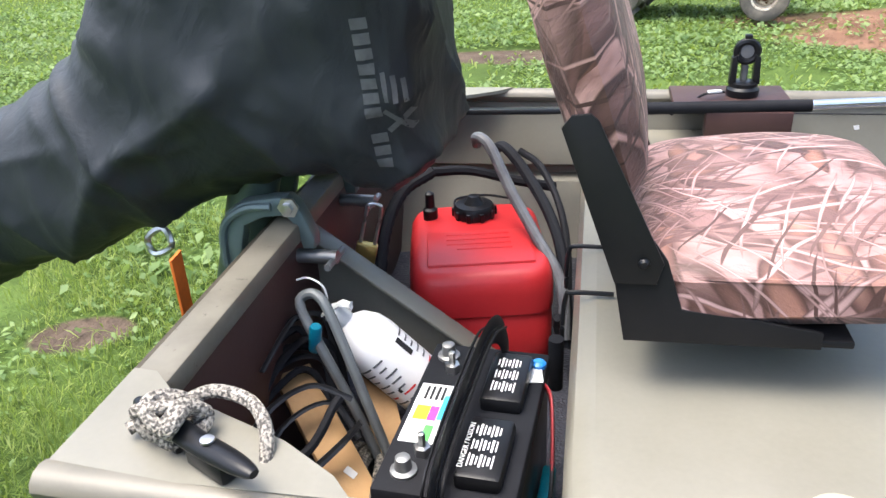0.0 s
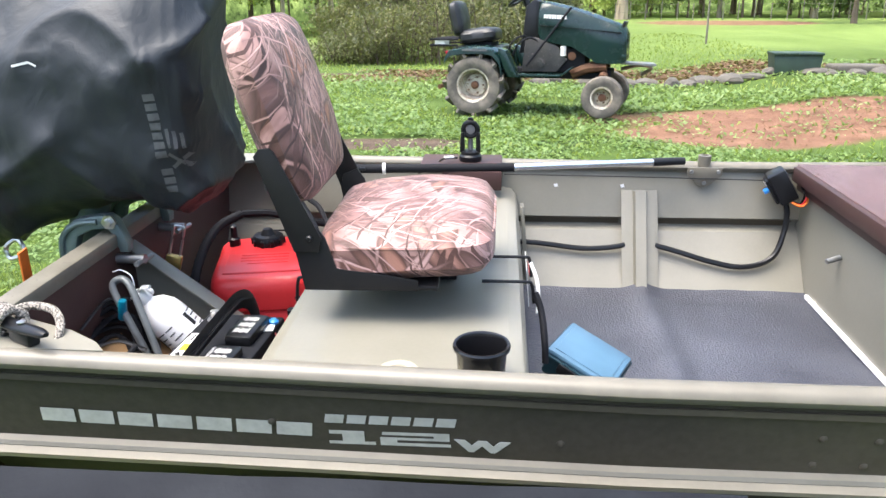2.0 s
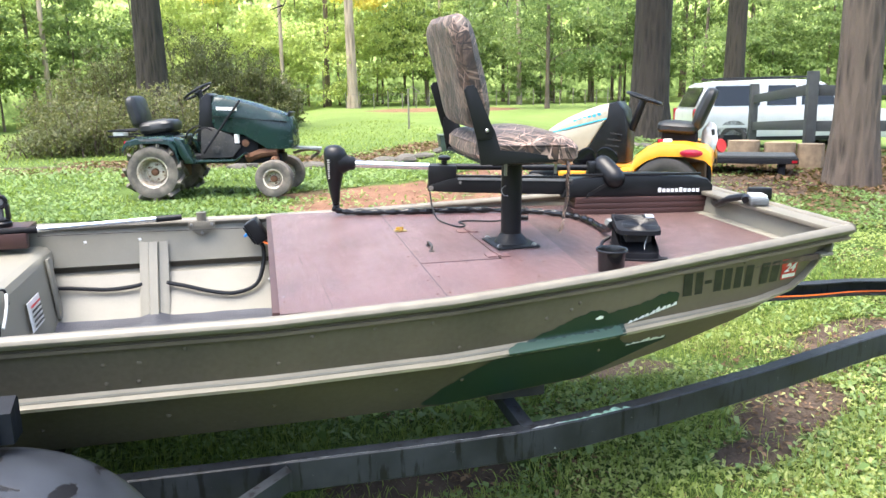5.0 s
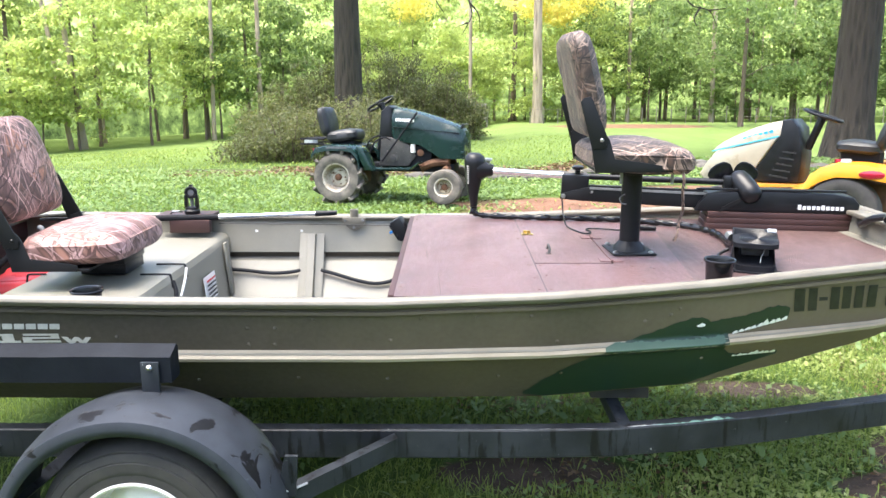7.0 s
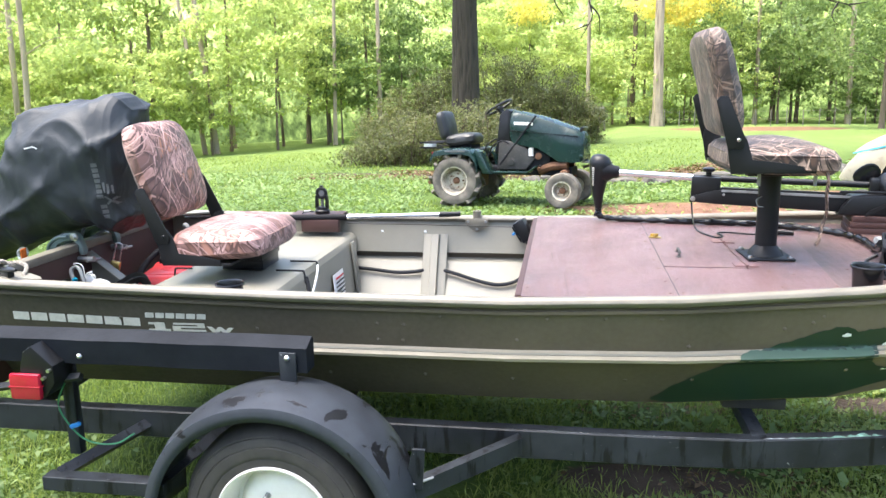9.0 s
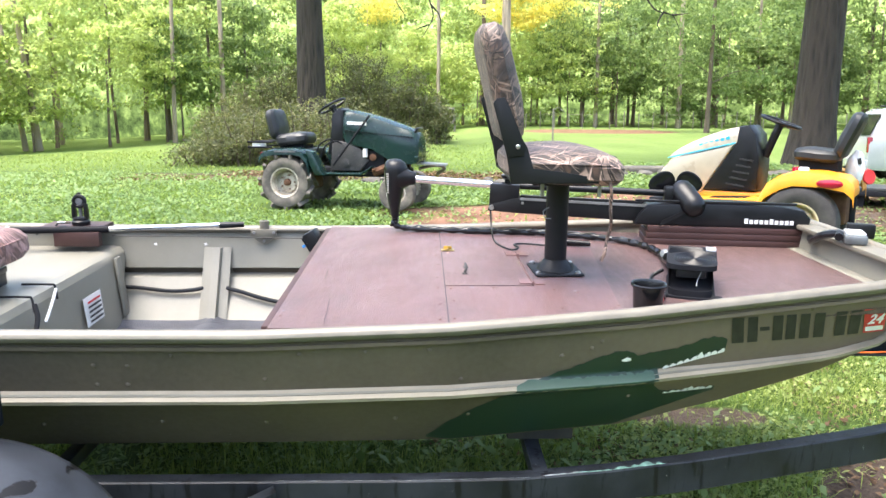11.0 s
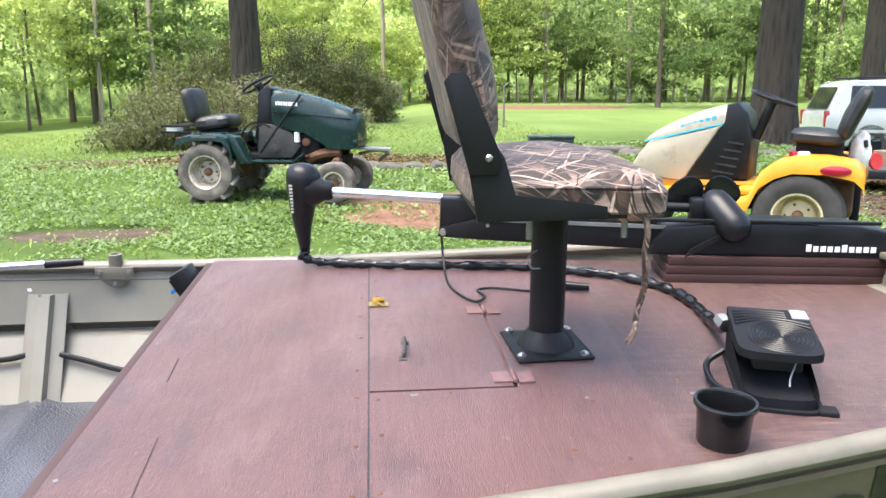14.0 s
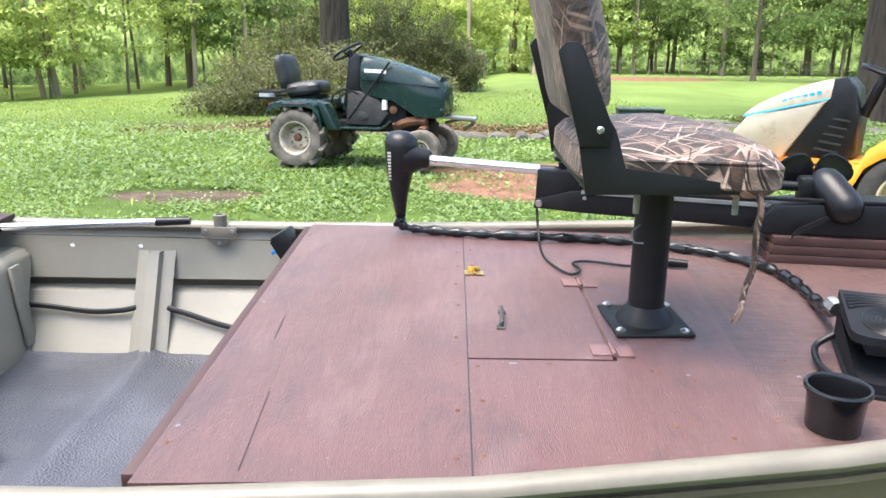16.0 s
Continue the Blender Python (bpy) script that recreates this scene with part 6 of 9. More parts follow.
part("carry_strap", Tube(smoothed([(-0.004, -0.168, 0.16), (-0.006, -0.166, 0.228), (-0.006, -0.10, 0.248), (-0.002, 0.02, 0.262), (0.004, 0.10, 0.272), (0.012, 0.145, 0.258), (0.018, 0.166, 0.215), (0.018, 0.169, 0.15)], 6), 0.021, 8, 0.20, up=(1, 0, 0)), M["black_plastic"], bat, "ribbed black carry strap")
for u in (-0.012, -0.004, 0.004, 0.012):
    part("strap_rib", Tube(smoothed([(-0.006 + u, -0.172, 0.16), (-0.006 + u, -0.170, 0.230), (-0.006 + u, -0.10, 0.252), (-0.002 + u, 0.02, 0.266), (0.004 + u, 0.10, 0.276), (0.012 + u, 0.148, 0.262)], 5), 0.0022, 5), M["black_plastic"], bat)
for z, w in ((0.0, 0.0024), (0.01, 0.003)):
    part("lead", Tube(smoothed([(0.086, 0.10, 0.205), (0.102, 0.07, 0.195 - z), (0.112, 0.0, 0.12), (0.110, -0.05, 0.06), (0.10, -0.10, 0.01)], 6), w, 6), M["red_wire"] if z == 0 else M["black_plastic"], bat, "red lead" if z == 0 else "")
part("blue_tray", Box(0.02, 0.20, 0.07, (0.10, -0.02, 0.035), bevel=0.004), M["teal_cap"], bat)

# fire extinguisher
ext = thing("fire_extinguisher", "white fire extinguisher lying against the knee plate", "fire extinguisher", BOAT @ look((0.335, -0.135, 0.730), (0.150, -0.165, 0.940), 0) @ pose(0, 0, 0, 0, 180, 0) @ pose(0, 0, -0.02, 0, 0, 60))
part("cylinder", Lathe([(0.034, -0.045), (0.044, -0.041), (0.049, -0.030), (0.049, 0.20), (0.046, 0.222), (0.034, 0.245), (0.019, 0.256), (0.015, 0.262)], 32), M["white_paint"], ext)
part("valve", Lathe([(0.017, 0.258), (0.019, 0.265), (0.019, 0.285), (0.012, 0.292), (0.006, 0.296)], 16), M["lens_white"], ext)
part("lever", Tube([(-0.03, 0, 0.288), (0.03, 0, 0.292), (0.05, 0, 0.282)], 0.006, 6, 0.6), M["lens_white"], ext)
part("gauge", Lathe([(0.012, 0), (0.012, 0.008)], 14, Matrix.Translation((0.0, 0.018, 0.272)) @ Matrix.Rotation(-math.pi / 2, 4, "X")), M["paper"], ext)
part("pull_tie", Tube(smoothed([(0, 0, 0.295), (0.02, 0.01, 0.325), (0.005, 0.015, 0.35), (-0.015, 0.01, 0.36)], 5), 0.0018, 5), M["white_paint"], ext)


def round_bar(parent, r, z0, z1, a0, a1, mt, name):
    bm = bmesh.new()
    n = 8
    lo = [bm.verts.new((r * math.cos(a0 + (a1 - a0) * k / n), r * math.sin(a0 + (a1 - a0) * k / n), z0)) for k in range(n + 1)]
    hi = [bm.verts.new((r * math.cos(a0 + (a1 - a0) * k / n), r * math.sin(a0 + (a1 - a0) * k / n), z1)) for k in range(n + 1)]
    for k in range(n):
        bm.faces.new((lo[k], lo[k + 1], hi[k + 1], hi[k]))
    return part(name, bm, mt, parent)


for q in range(3):
    a = 2.1 * q
    round_bar(ext, 0.0496, 0.150, 0.186, a, a + 0.22, M["dark_bar"], "label_band")
    for k in range(14):
        for n in range(2):
            round_bar(ext, 0.0497, 0.183 - 0.014 * k, 0.1865 - 0.014 * k, a + 0.30 + 0.62 * n, a + 0.82 + 0.62 * n - 0.10 * ((k + n) % 3), M["red_bar"] if k == 5 else M["grey_bar"], "label_bar")
    for k in range(3):
        round_bar(ext, 0.0498, 0.120 - 0.050 * k, 0.128 - 0.050 * k, a + 0.86, a + 0.98, M["dark_bar"], "label_mark")

# grey steel hook rod with a teal cap
hook = thing("bent_rod", "grey coated steel rod bent into a hook", "rod", BOAT)
part("rod", Tube(smoothed([(0.265, -0.27, 0.665), (0.215, -0.245, 0.78), (0.155, -0.225, 0.905), (0.125, -0.205, 0.955), (0.127, -0.195, 0.972), (0.150, -0.195, 0.975), (0.175, -0.21, 0.945), (0.225, -0.245, 0.83), (0.275, -0.275, 0.70)], 7), 0.0082, 10), M["grey_hook"], hook)
part("foot_loop", Tube(smoothed([(0.265, -0.27, 0.68), (0.295, -0.255, 0.672), (0.31, -0.28, 0.668), (0.28, -0.30, 0.668)], 6), 0.008, 8), M["grey_hook"], hook)
tc = thing("teal_light", "small teal plastic flashlight leaning by the hook", "flashlight", at_boat(0.150, -0.225, 0.915, 20, 12, 8))
part("barrel", Lathe([(0.008, -0.025), (0.010, -0.022), (0.010, 0.022), (0.008, 0.026)], 14), M["teal_cap"], tc)

# boards, cable tangle and rope under the cleat
for k, (p, q, w) in enumerate((((0.09, -0.20, 0.83), (0.285, -0.40, 0.68), 0.062), ((0.20, -0.115, 0.80), (0.30, -0.33, 0.67), 0.05))):
    bd = thing("board", "short weathered wooden board leaning in the stern", "board", BOAT, "stern boards")
    d = Vector(q) - Vector(p)
    mm = Matrix.Translation((Vector(p) + Vector(q)) / 2) @ d.to_track_quat("X", "Z").to_matrix().to_4x4()
    bmb = box(bmesh.new(), d.length, w, 0.016, bevel=0.002)
    bmesh.ops.transform(bmb, matrix=mm, verts=bmb.verts)
    part("plank", bmb, M["wood"], bd)
    if k == 0:
        bmb = Box(0.020, 0.012, 0.002, (0.04, 0.005, 0.009), (0, 0, 25), 0.0008)
        bmesh.ops.transform(bmb, matrix=mm, verts=bmb.verts)
        part("paint_smear", bmb, M["paper"], bd, "dried grey glue smear")
rnd = random.Random(11)
tang = thing("strap_tangle", "tangle of black webbing straps and cables", "straps", BOAT)
for k in range(6):
    y0, z0 = -0.30 + 0.012 * k, 0.80 + 0.012 * k
    pts = [(0.055 + rnd.uniform(0, 0.02), y0 - 0.12, z0 - 0.10), (0.05 + rnd.uniform(0, 0.02), y0 - 0.02, z0), (0.085 + rnd.uniform(-0.02, 0.02), y0 + 0.07, z0 + 0.045), (0.135 + rnd.uniform(-0.02, 0.02), y0 + 0.09 + rnd.uniform(-0.02, 0.03), z0 + 0.03), (0.17, y0 + 0.06, z0 - 0.02 - 0.01 * k)]
    part("strap", Tube(smoothed(pts, 5), 0.009 if k % 2 else 0.006, 6, 0.35 if k % 2 else 1.0), M["black_matte"], tang)
part("strap", Tube(smoothed([(0.09, -0.40, 0.80), (0.13, -0.40, 0.80), (0.175, -0.36, 0.815), (0.20, -0.31, 0.855), (0.205, -0.295, 0.86)], 6), 0.007, 8), M["black_matte"], tang)
part("strap", Tube(smoothed([(0.05, -0.14, 0.66), (0.05, -0.11, 0.85), (0.055, -0.10, 0.96)], 6), 0.008, 6), M["black_matte"], tang)
for pts, w in (([(0.085, -0.44, 0.76), (0.10, -0.36, 0.85), (0.15, -0.28, 0.865), (0.215, -0.27, 0.84)], 0.007), ([(0.085, -0.42, 0.74), (0.12, -0.33, 0.82), (0.18, -0.27, 0.83), (0.23, -0.30, 0.79)], 0.006), ([(0.09, -0.30, 0.90), (0.105, -0.22, 0.93), (0.10, -0.15, 0.90), (0.12, -0.12, 0.80)], 0.005), ([(0.10, -0.45, 0.72), (0.16, -0.40, 0.775), (0.21, -0.33, 0.80), (0.24, -0.31, 0.83)], 0.008)):
    part("strap", Tube(smoothed(pts, 6), w, 6, 0.5), M["black_plastic"], tang)
rp = thing("rope_pile", "pile of dark braided rope on the floor", "rope", BOAT)
for k in range(8):
    x = 0.15 + 0.016 * k
    part("rope_strand", Tube(smoothed([(x - 0.01, -0.20, FLOOR_Z + 0.03), (x + rnd.uniform(-0.01, 0.01), -0.30, FLOOR_Z + 0.05 + 0.004 * k), (x + 0.02, -0.42, FLOOR_Z + 0.035), (x + 0.03, -0.50, FLOOR_Z + 0.03)], 5), 0.010, 8), M["rope_dark"], rp)

# mooring cleat with its rope
cle = thing("cleat", "black cleat bolted to the stern corner plate", "cleat", at_boat(0.196, -0.652, 1.058, -28) @ Matrix.Scale(0.88, 4))
part("cleat_bar", Tube(smoothed([(-0.105, 0, 0.034), (-0.07, 0, 0.032), (0, 0, 0.027), (0.07, 0, 0.032), (0.105, 0, 0.034)], 6), 0.013, 12, 0.72, radii=[0.006 + 0.009 * math.sin(math.pi * k / 24) ** 0.6 for k in range(25)]), M["black_plastic"], cle)
part("cleat_foot", Box(0.065, 0.026, 0.026, (0.03, 0, 0.013), bevel=0.006), M["black_plastic"], cle)
part("cleat_foot", Box(0.04, 0.026, 0.026, (-0.04, 0, 0.013), bevel=0.006), M["black_plastic"], cle)
part("screw", Lathe([(0.008, 0.040), (0.008, 0.0425), (0.003, 0.043)], 12, Matrix.Translation((0.03, 0, 0))), M["steel"], cle)
mr = thing("mooring_rope", "grey braided rope knotted round the cleat", "rope", at_boat(0.186, -0.640, 1.062, -28) @ Matrix.Scale(0.70, 4))
knot = []
for k in range(60):
    a = 2 * math.pi * k / 60
    knot.append((-0.035 + 0.034 * math.sin(2 * a) + 0.010 * math.cos(5 * a), 0.036 * math.sin(3 * a) + 0.004, 0.036 + 0.022 * math.cos(3 * a + 0.6)))
part("knot", Tube(knot, 0.0105, 8, closed=True), M["rope"], mr)
part("turn", Tube([(-0.02 + 0.006 * math.cos(3 * a), 0.030 * math.cos(a), 0.030 + 0.026 * math.sin(a)) for a in np.linspace(0, 2 * math.pi, 28, endpoint=False)], 0.0105, 8, closed=True), M["rope"], mr)
part("turn", Tube([(-0.062 + 0.008 * math.sin(2 * a), 0.033 * math.cos(a), 0.026 + 0.024 * math.sin(a)) for a in np.linspace(0, 2 * math.pi, 28, endpoint=False)], 0.0105, 8, closed=True), M["rope"], mr)
part("tail", Tube(smoothed([(-0.06, 0.02, 0.03), (-0.04, 0.07, 0.035), (0.02, 0.09, 0.03), (0.07, 0.075, 0.015), (0.10, 0.045, -0.012), (0.105, 0.03, -0.06)], 6), 0.0105, 8), M["rope"], mr)
part("end", Tube(smoothed([(-0.05, 0.0, 0.03), (-0.085, -0.015, 0.02), (-0.095, -0.04, 0.012)], 5), 0.010, 8), M["rope"], mr)

# hooks and latch holding the seat plate to the bench
for y, z in ((0.03, 0.965), (-0.13, 0.965)):
    hk = thing("wire_clip", "bent black wire clip over the bench edge", "clip", BOAT, "bench clips")
    part("clip_wire", Tube(smoothed([(0.60, y, z), (0.54, y, z), (0.528, y, z - 0.008), (0.524, y - 0.004, z - 0.05), (0.524, y - 0.004, z - 0.08)], 5), 0.004, 8), M["black_plastic"], hk)
    hk = thing("wire_clip", "bent black wire clip over the bench edge", "clip", BOAT, "bench clips")
    part("clip_wire", Tube(smoothed([(0.95, y, z), (1.045, y, z), (1.062, y, z - 0.006), (1.068, y - 0.004, z - 0.05)], 5), 0.004, 8), M["black_plastic"], hk)
bu = thing("bungee_cord", "short bungee with a pale clip down the bench front", "cord", BOAT)
part("cord", Tube(smoothed([(0.515, -0.10, 0.90), (0.512, -0.06, 0.86), (0.516, 0.0, 0.80)], 5), 0.007, 8), M["black_matte"], bu)
part("sleeve", Rod((0.516, -0.155, 0.895), (0.516, -0.15, 0.80), 0.012, seg=12), M["black_matte"], bu)
part("cord", Tube(smoothed([(1.07, -0.13, 0.94), (1.085, -0.15, 0.90), (1.092, -0.19, 0.85), (1.095, -0.20, 0.80)], 5), 0.008, 8), M["black_matte"], bu)
part("clip", Tube(smoothed([(1.065, 0.03, 0.95), (1.078, -0.02, 0.93), (1.082, -0.06, 0.90), (1.08, -0.09, 0.87)], 5), 0.005, 8), M["lens_white"], bu, "pale green plastic clip")

def cup_holder(m, label):
    c = thing("cup_holder", label, "cup holder", m @ Matrix.Scale(0.87, 4), "cup holders")
    part("cup", Lathe([(0.030, 0.0), (0.044, 0.0), (0.046, 0.004), (0.050, 0.072), (0.056, 0.074), (0.057, 0.080), (0.055, 0.084), (0.050, 0.083), (0.047, 0.076), (0.043, 0.008), (0.030, 0.006)], 40, I4, close=True), M["gloss_black"], c)
    part("cup_floor", Lathe([(0.043, 0.003), (0.043, 0.007), (0.02, 0.0075)], 32), M["black_plastic"], c)
    return c


cup_holder(at_boat(0.960, -0.568, 0.957), "round black plastic cup holder standing on the bench")
cup_holder(at_boat(2.952, -0.505, DECK_Z), "round black plastic cup holder standing on the deck")
ms = thing("measuring_board", "ivory plastic fish ruler with plain printed bars", "ruler", at_boat(0.815, -0.568, 0.9585, 2))
part("strip", Box(0.205, 0.05, 0.006, (0, 0, 0.003), bevel=0.0025), M["ivory"], ms)
part("disc", Lathe([(0.034, 0.006), (0.036, 0.009), (0.034, 0.012), (0.018, 0.012), (0.016, 0.008)], 28, Matrix.Translation((0.0, 0.01, 0))), M["cream_paint"], ms, "cream round dial")
part("printed_bar", Box(0.030, 0.030, 0.0008, (-0.065, 0.008, 0.0066)), M["dark_bar"], ms)
part("printed_bar", Box(0.010, 0.020, 0.0008, (-0.090, 0.008, 0.0066)), M["dark_bar"], ms)
part("printed_bar", Box(0.022, 0.004, 0.0008, (0.058, 0.016, 0.0066)), M["dark_bar"], ms)
part("slot", Tube(smoothed([(0.068, 0.0, 0.0068), (0.072, 0.014, 0.0068), (0.092, 0.014, 0.0068), (0.095, 0.0, 0.0068)], 4), 0.0014, 5), M["dark_bar"], ms)

# tackle box leaning against the bench
tb = thing("tackle_box", "blue lidded tackle box leaning against the bench", "tackle box", at_boat(1.201, -0.057, FLOOR_Z + 0.067, -25, 0, 22))
part("box_body", Box(0.162, 0.156, 0.056, (0, 0, -0.008), bevel=0.010), M["teal_dark"], tb, "dark clear-sided body")
part("box_lid", Box(0.172, 0.166, 0.016, (0, 0, 0.030), bevel=0.007), M["blue_lid"], tb, "milky blue lid")
part("lid_rim", Box(0.182, 0.176, 0.008, (0, 0, 0.020), bevel=0.003), M["teal_dark"], tb)
part("lid_panel", Box(0.145, 0.138, 0.004, (0, 0, 0.0385), bevel=0.0018), M["blue_lid"], tb)
part("box_latch", Box(0.05, 0.012, 0.026, (-0.02, -0.086, 0.008), bevel=0.004), M["black_plastic"], tb)
for k in range(7):
    part("lure", Tube(smoothed([(0.02 + rnd.uniform(-0.02, 0.05), -0.080 - 0.003 * (k % 2), -0.012 + rnd.uniform(-0.016, 0.014)) for _ in range(4)], 4), 0.006, 6), M["red_lure"], tb)

# along the far side: wood block, stern light, push pole, oarlock, cable, plug
bk = thing("wood_block", "brown painted wood block on the far gunwale", "block", at_boat(0.90, 0.655, 1.028))
part("block", Box(0.255, 0.15, 0.016, (-0.035, 0.012, 0.022), bevel=0.003), M["brown"], bk)
part("lower_block", Box(0.185, 0.035, 0.060, (0, -0.060, -0.018), bevel=0.003), M["brown"], bk)
nl = thing("stern_light", "black plastic navigation light on a wood block", "light", at_boat(0.892, 0.655, 1.058))
part("light_base", Lathe([(0.034, 0), (0.036, 0.004), (0.036, 0.016), (0.031, 0.022), (0.031, 0.030), (0.022, 0.034)], 28), M["black_plastic"], nl)
for s in (-1, 1):
    part("light_pillar", Prism([(-0.006, 0.028), (0.009, 0.028), (0.006, 0.088), (-0.006, 0.094)], -0.012, 0.012, pose(s * 0.024, 0, 0, 0, 0, 0 if s > 0 else 180), 0.002), M["black_plastic"], nl)
ring_m = Matrix.Translation((0, -0.002, 0.100)) @ Matrix.Rotation(radians(90), 4, "X")
part("light_head", Tube([ring_m @ Vector((0.022 * math.cos(a), 0.022 * math.sin(a), 0)) for a in np.linspace(0, 2 * math.pi, 32, endpoint=False)], 0.0085, 8, closed=True, up=(0.3, 1, 0.2)), M["black_plastic"], nl)
part("light_face", Lathe([(0.016, -0.005), (0.016, 0.003), (0.006, 0.005)], 24, ring_m), M["hose"], nl, "dull grey lamp face")
part("light_tab", Box(0.016, 0.014, 0.014, (0, 0, 0.130), bevel=0.003), M["black_plastic"], nl)
part("clear_lens", Rod((0, 0.004, 0.032), (0, 0.004, 0.070), 0.008, seg=16), M["hose"], nl)
part("light_wire", Tube(smoothed([(-0.04, -0.01, 0.01), (-0.08, -0.03, 0.012), (-0.10, -0.02, -0.002), (-0.13, -0.05, -0.012), (-0.16, -0.06, -0.03)], 5), 0.003, 6), M["black_plastic"], nl)
part("wire_tag", Box(0.03, 0.012, 0.004, (-0.065, -0.035, 0.018), (0, 0, 20)), M["paper"], nl)
pp = thing("push_pole", "telescopic pole with black grip and paddle blade", "pole", BOAT)
part("grip", Rod((0.54, 0.570, 1.047), (1.03, 0.60, 1.050), 0.014, seg=14), M["black_matte"], pp)
part("shaft", Rod((1.02, 0.60, 1.050), (1.47, 0.665, 1.056), 0.0115, seg=14), M["chrome"], pp, "bright alloy shaft")
part("tip", Rod((1.465, 0.664, 1.056), (1.565, 0.68, 1.057), 0.014, 0.012, seg=12), M["black_plastic"], pp)
part("ring", Rod((0.622, 0.575, 1.0475), (0.632, 0.576, 1.0475), 0.018, seg=14), M["paper"], pp)
part("blade", Prism([(-0.32, -0.055), (-0.28, -0.075), (-0.10, -0.075), (0.0, -0.02), (0.0, 0.02), (-0.10, 0.075), (-0.28, 0.075), (-0.32, 0.055)], -0.006, 0.006, pose(0.57, 0.572, 1.046, 76, 0, 3), 0.003), M["black_plastic"], pp, "black plastic paddle blade")
ol = thing("oarlock", "tan riveted oarlock socket on the far gunwale", "oarlock", at_boat(1.64, 0.728, 1.02))
part("socket", Lathe([(0.018, -0.01), (0.020, 0.0), (0.020, 0.045), (0.012, 0.046), (0.011, 0.01)], 20), M["tan_rim"], ol)
part("socket_plate", Prism([(-0.055, 0.01), (0.055, 0.01), (0.055, -0.015), (0.022, -0.045), (0.0, -0.055), (-0.022, -0.045), (-0.055, -0.015)], -0.022, -0.016, I4, 0.002), M["tan_rim"], ol)
for x, z in ((-0.042, -0.004), (0.042, -0.004), (0.0, -0.04)):
    part("bolt", Lathe([(0.007, 0), (0.006, 0.004)], 8, Matrix.Translation((x, -0.022, z)) @ Matrix.Rotation(math.pi / 2, 4, "X")), M["dull_steel"], ol)
cb = thing("power_cable", "black power cable along the inside of the hull", "cable", BOAT)
part("cable", Tube(smoothed([(0.95, 0.640, 0.796), (1.10, 0.636, 0.792), (1.25, 0.628, 0.778), (1.34, 0.628, 0.782), (1.392, 0.634, 0.790)], 7), 0.009, 8), M["black_plastic"], cb)
part("cable", Tube(smoothed([(1.488, 0.634, 0.790), (1.56, 0.622, 0.774), (1.66, 0.606, 0.748), (1.76, 0.598, 0.735), (1.85, 0.612, 0.762), (1.885, 0.635, 0.84), (1.89, 0.650, 0.91), (1.875, 0.66, 0.945)], 7), 0.009, 8), M["black_plastic"], cb)
part("thin_cord", Tube(smoothed([(1.0, 0.695, 1.004), (1.4, 0.705, 0.998), (1.85, 0.70, 0.992)], 5), 0.0018, 5), M["black_plastic"], cb)
pg = thing("trolling_socket", "grey-blue trolling motor plug box with coloured leads", "socket", at_boat(1.868, 0.665, 0.985, -8, 0, -32))
part("plug_body", Box(0.058, 0.075, 0.105, bevel=0.008), M["black_plastic"], pg)
part("plug_face", Box(0.012, 0.055, 0.085, (-0.033, 0, 0), bevel=0.004), M["black_plastic"], pg)
part("plug_key", Box(0.02, 0.03, 0.012, (-0.045, -0.01, 0.01), bevel=0.003), M["blue_cap"], pg)
part("plug_bar", Box(0.0008, 0.03, 0.012, (-0.0395, 0.0, 0.028)), M["paper"], pg)
for k, mt in enumerate(("orange", "red_bar", "black_plastic")):
    part("lead", Tube(smoothed([(0.0, -0.03 + 0.012 * k, -0.05), (0.02, -0.04 + 0.012 * k, -0.075), (0.045, -0.03, -0.07 + 0.01 * k), (0.05, 0.0, -0.03)], 5), 0.0035, 6), M[mt], pg)

# ---- trolling motor on its block ----
tblk = thing("mounting_block", "stacked dark red-brown boards under the trolling motor", "block", at_boat(3.49, 0.42, DECK_Z, -8))
for k in range(3):
    part("board", Box(0.605 - 0.006 * k, 0.17, 0.0235, (0.015 + 0.002 * k, 0.0, 0.012 + 0.0245 * k), bevel=0.002), M["brown"], tblk)
TM = at_boat(3.0, 0.505, DECK_Z, -10)
tm = thing("trolling_motor", "black bow-mount trolling motor stowed on the deck", "trolling motor", TM)
# head
bm = bmesh.new()
rings = []
for z, cx, rx, ry in ((0.045, -0.805, 0.010, 0.010), (0.062, -0.805, 0.017, 0.017), (0.11, -0.808, 0.024, 0.026), (0.17, -0.806, 0.036, 0.038), (0.225, -0.800, 0.048, 0.050), (0.262, -0.800, 0.050, 0.052), (0.285, -0.803, 0.043, 0.044), (0.298, -0.806, 0.028, 0.028), (0.302, -0.808, 0.010, 0.010)):
    rings.append([Vector((cx + rx * math.cos(a), ry * math.sin(a), z)) for a in np.linspace(0, 2 * math.pi, 28, endpoint=False)])
loft(bm, rings)
head = part("motor_head", bm, M["black_plastic"], tm, "black tapered motor head", sharp=60)
part("head_collar", Lathe([(0.050, 0.0), (0.046, 0.02), (0.030, 0.045), (0.028, 0.062), (0.022, 0.070)], 24, Matrix.Translation((-0.785, 0, 0.225)) @ Matrix.Rotation(radians(92), 4, "Y")), M["black_plastic"], head)
part("strain_relief", Lathe([(0.012, 0.0), (0.016, 0.008), (0.012, 0.012), (0.017, 0.02), (0.013, 0.024), (0.018, 0.034)], 14, Matrix.Translation((-0.805, 0, 0.02))), M["black_plastic"], head)
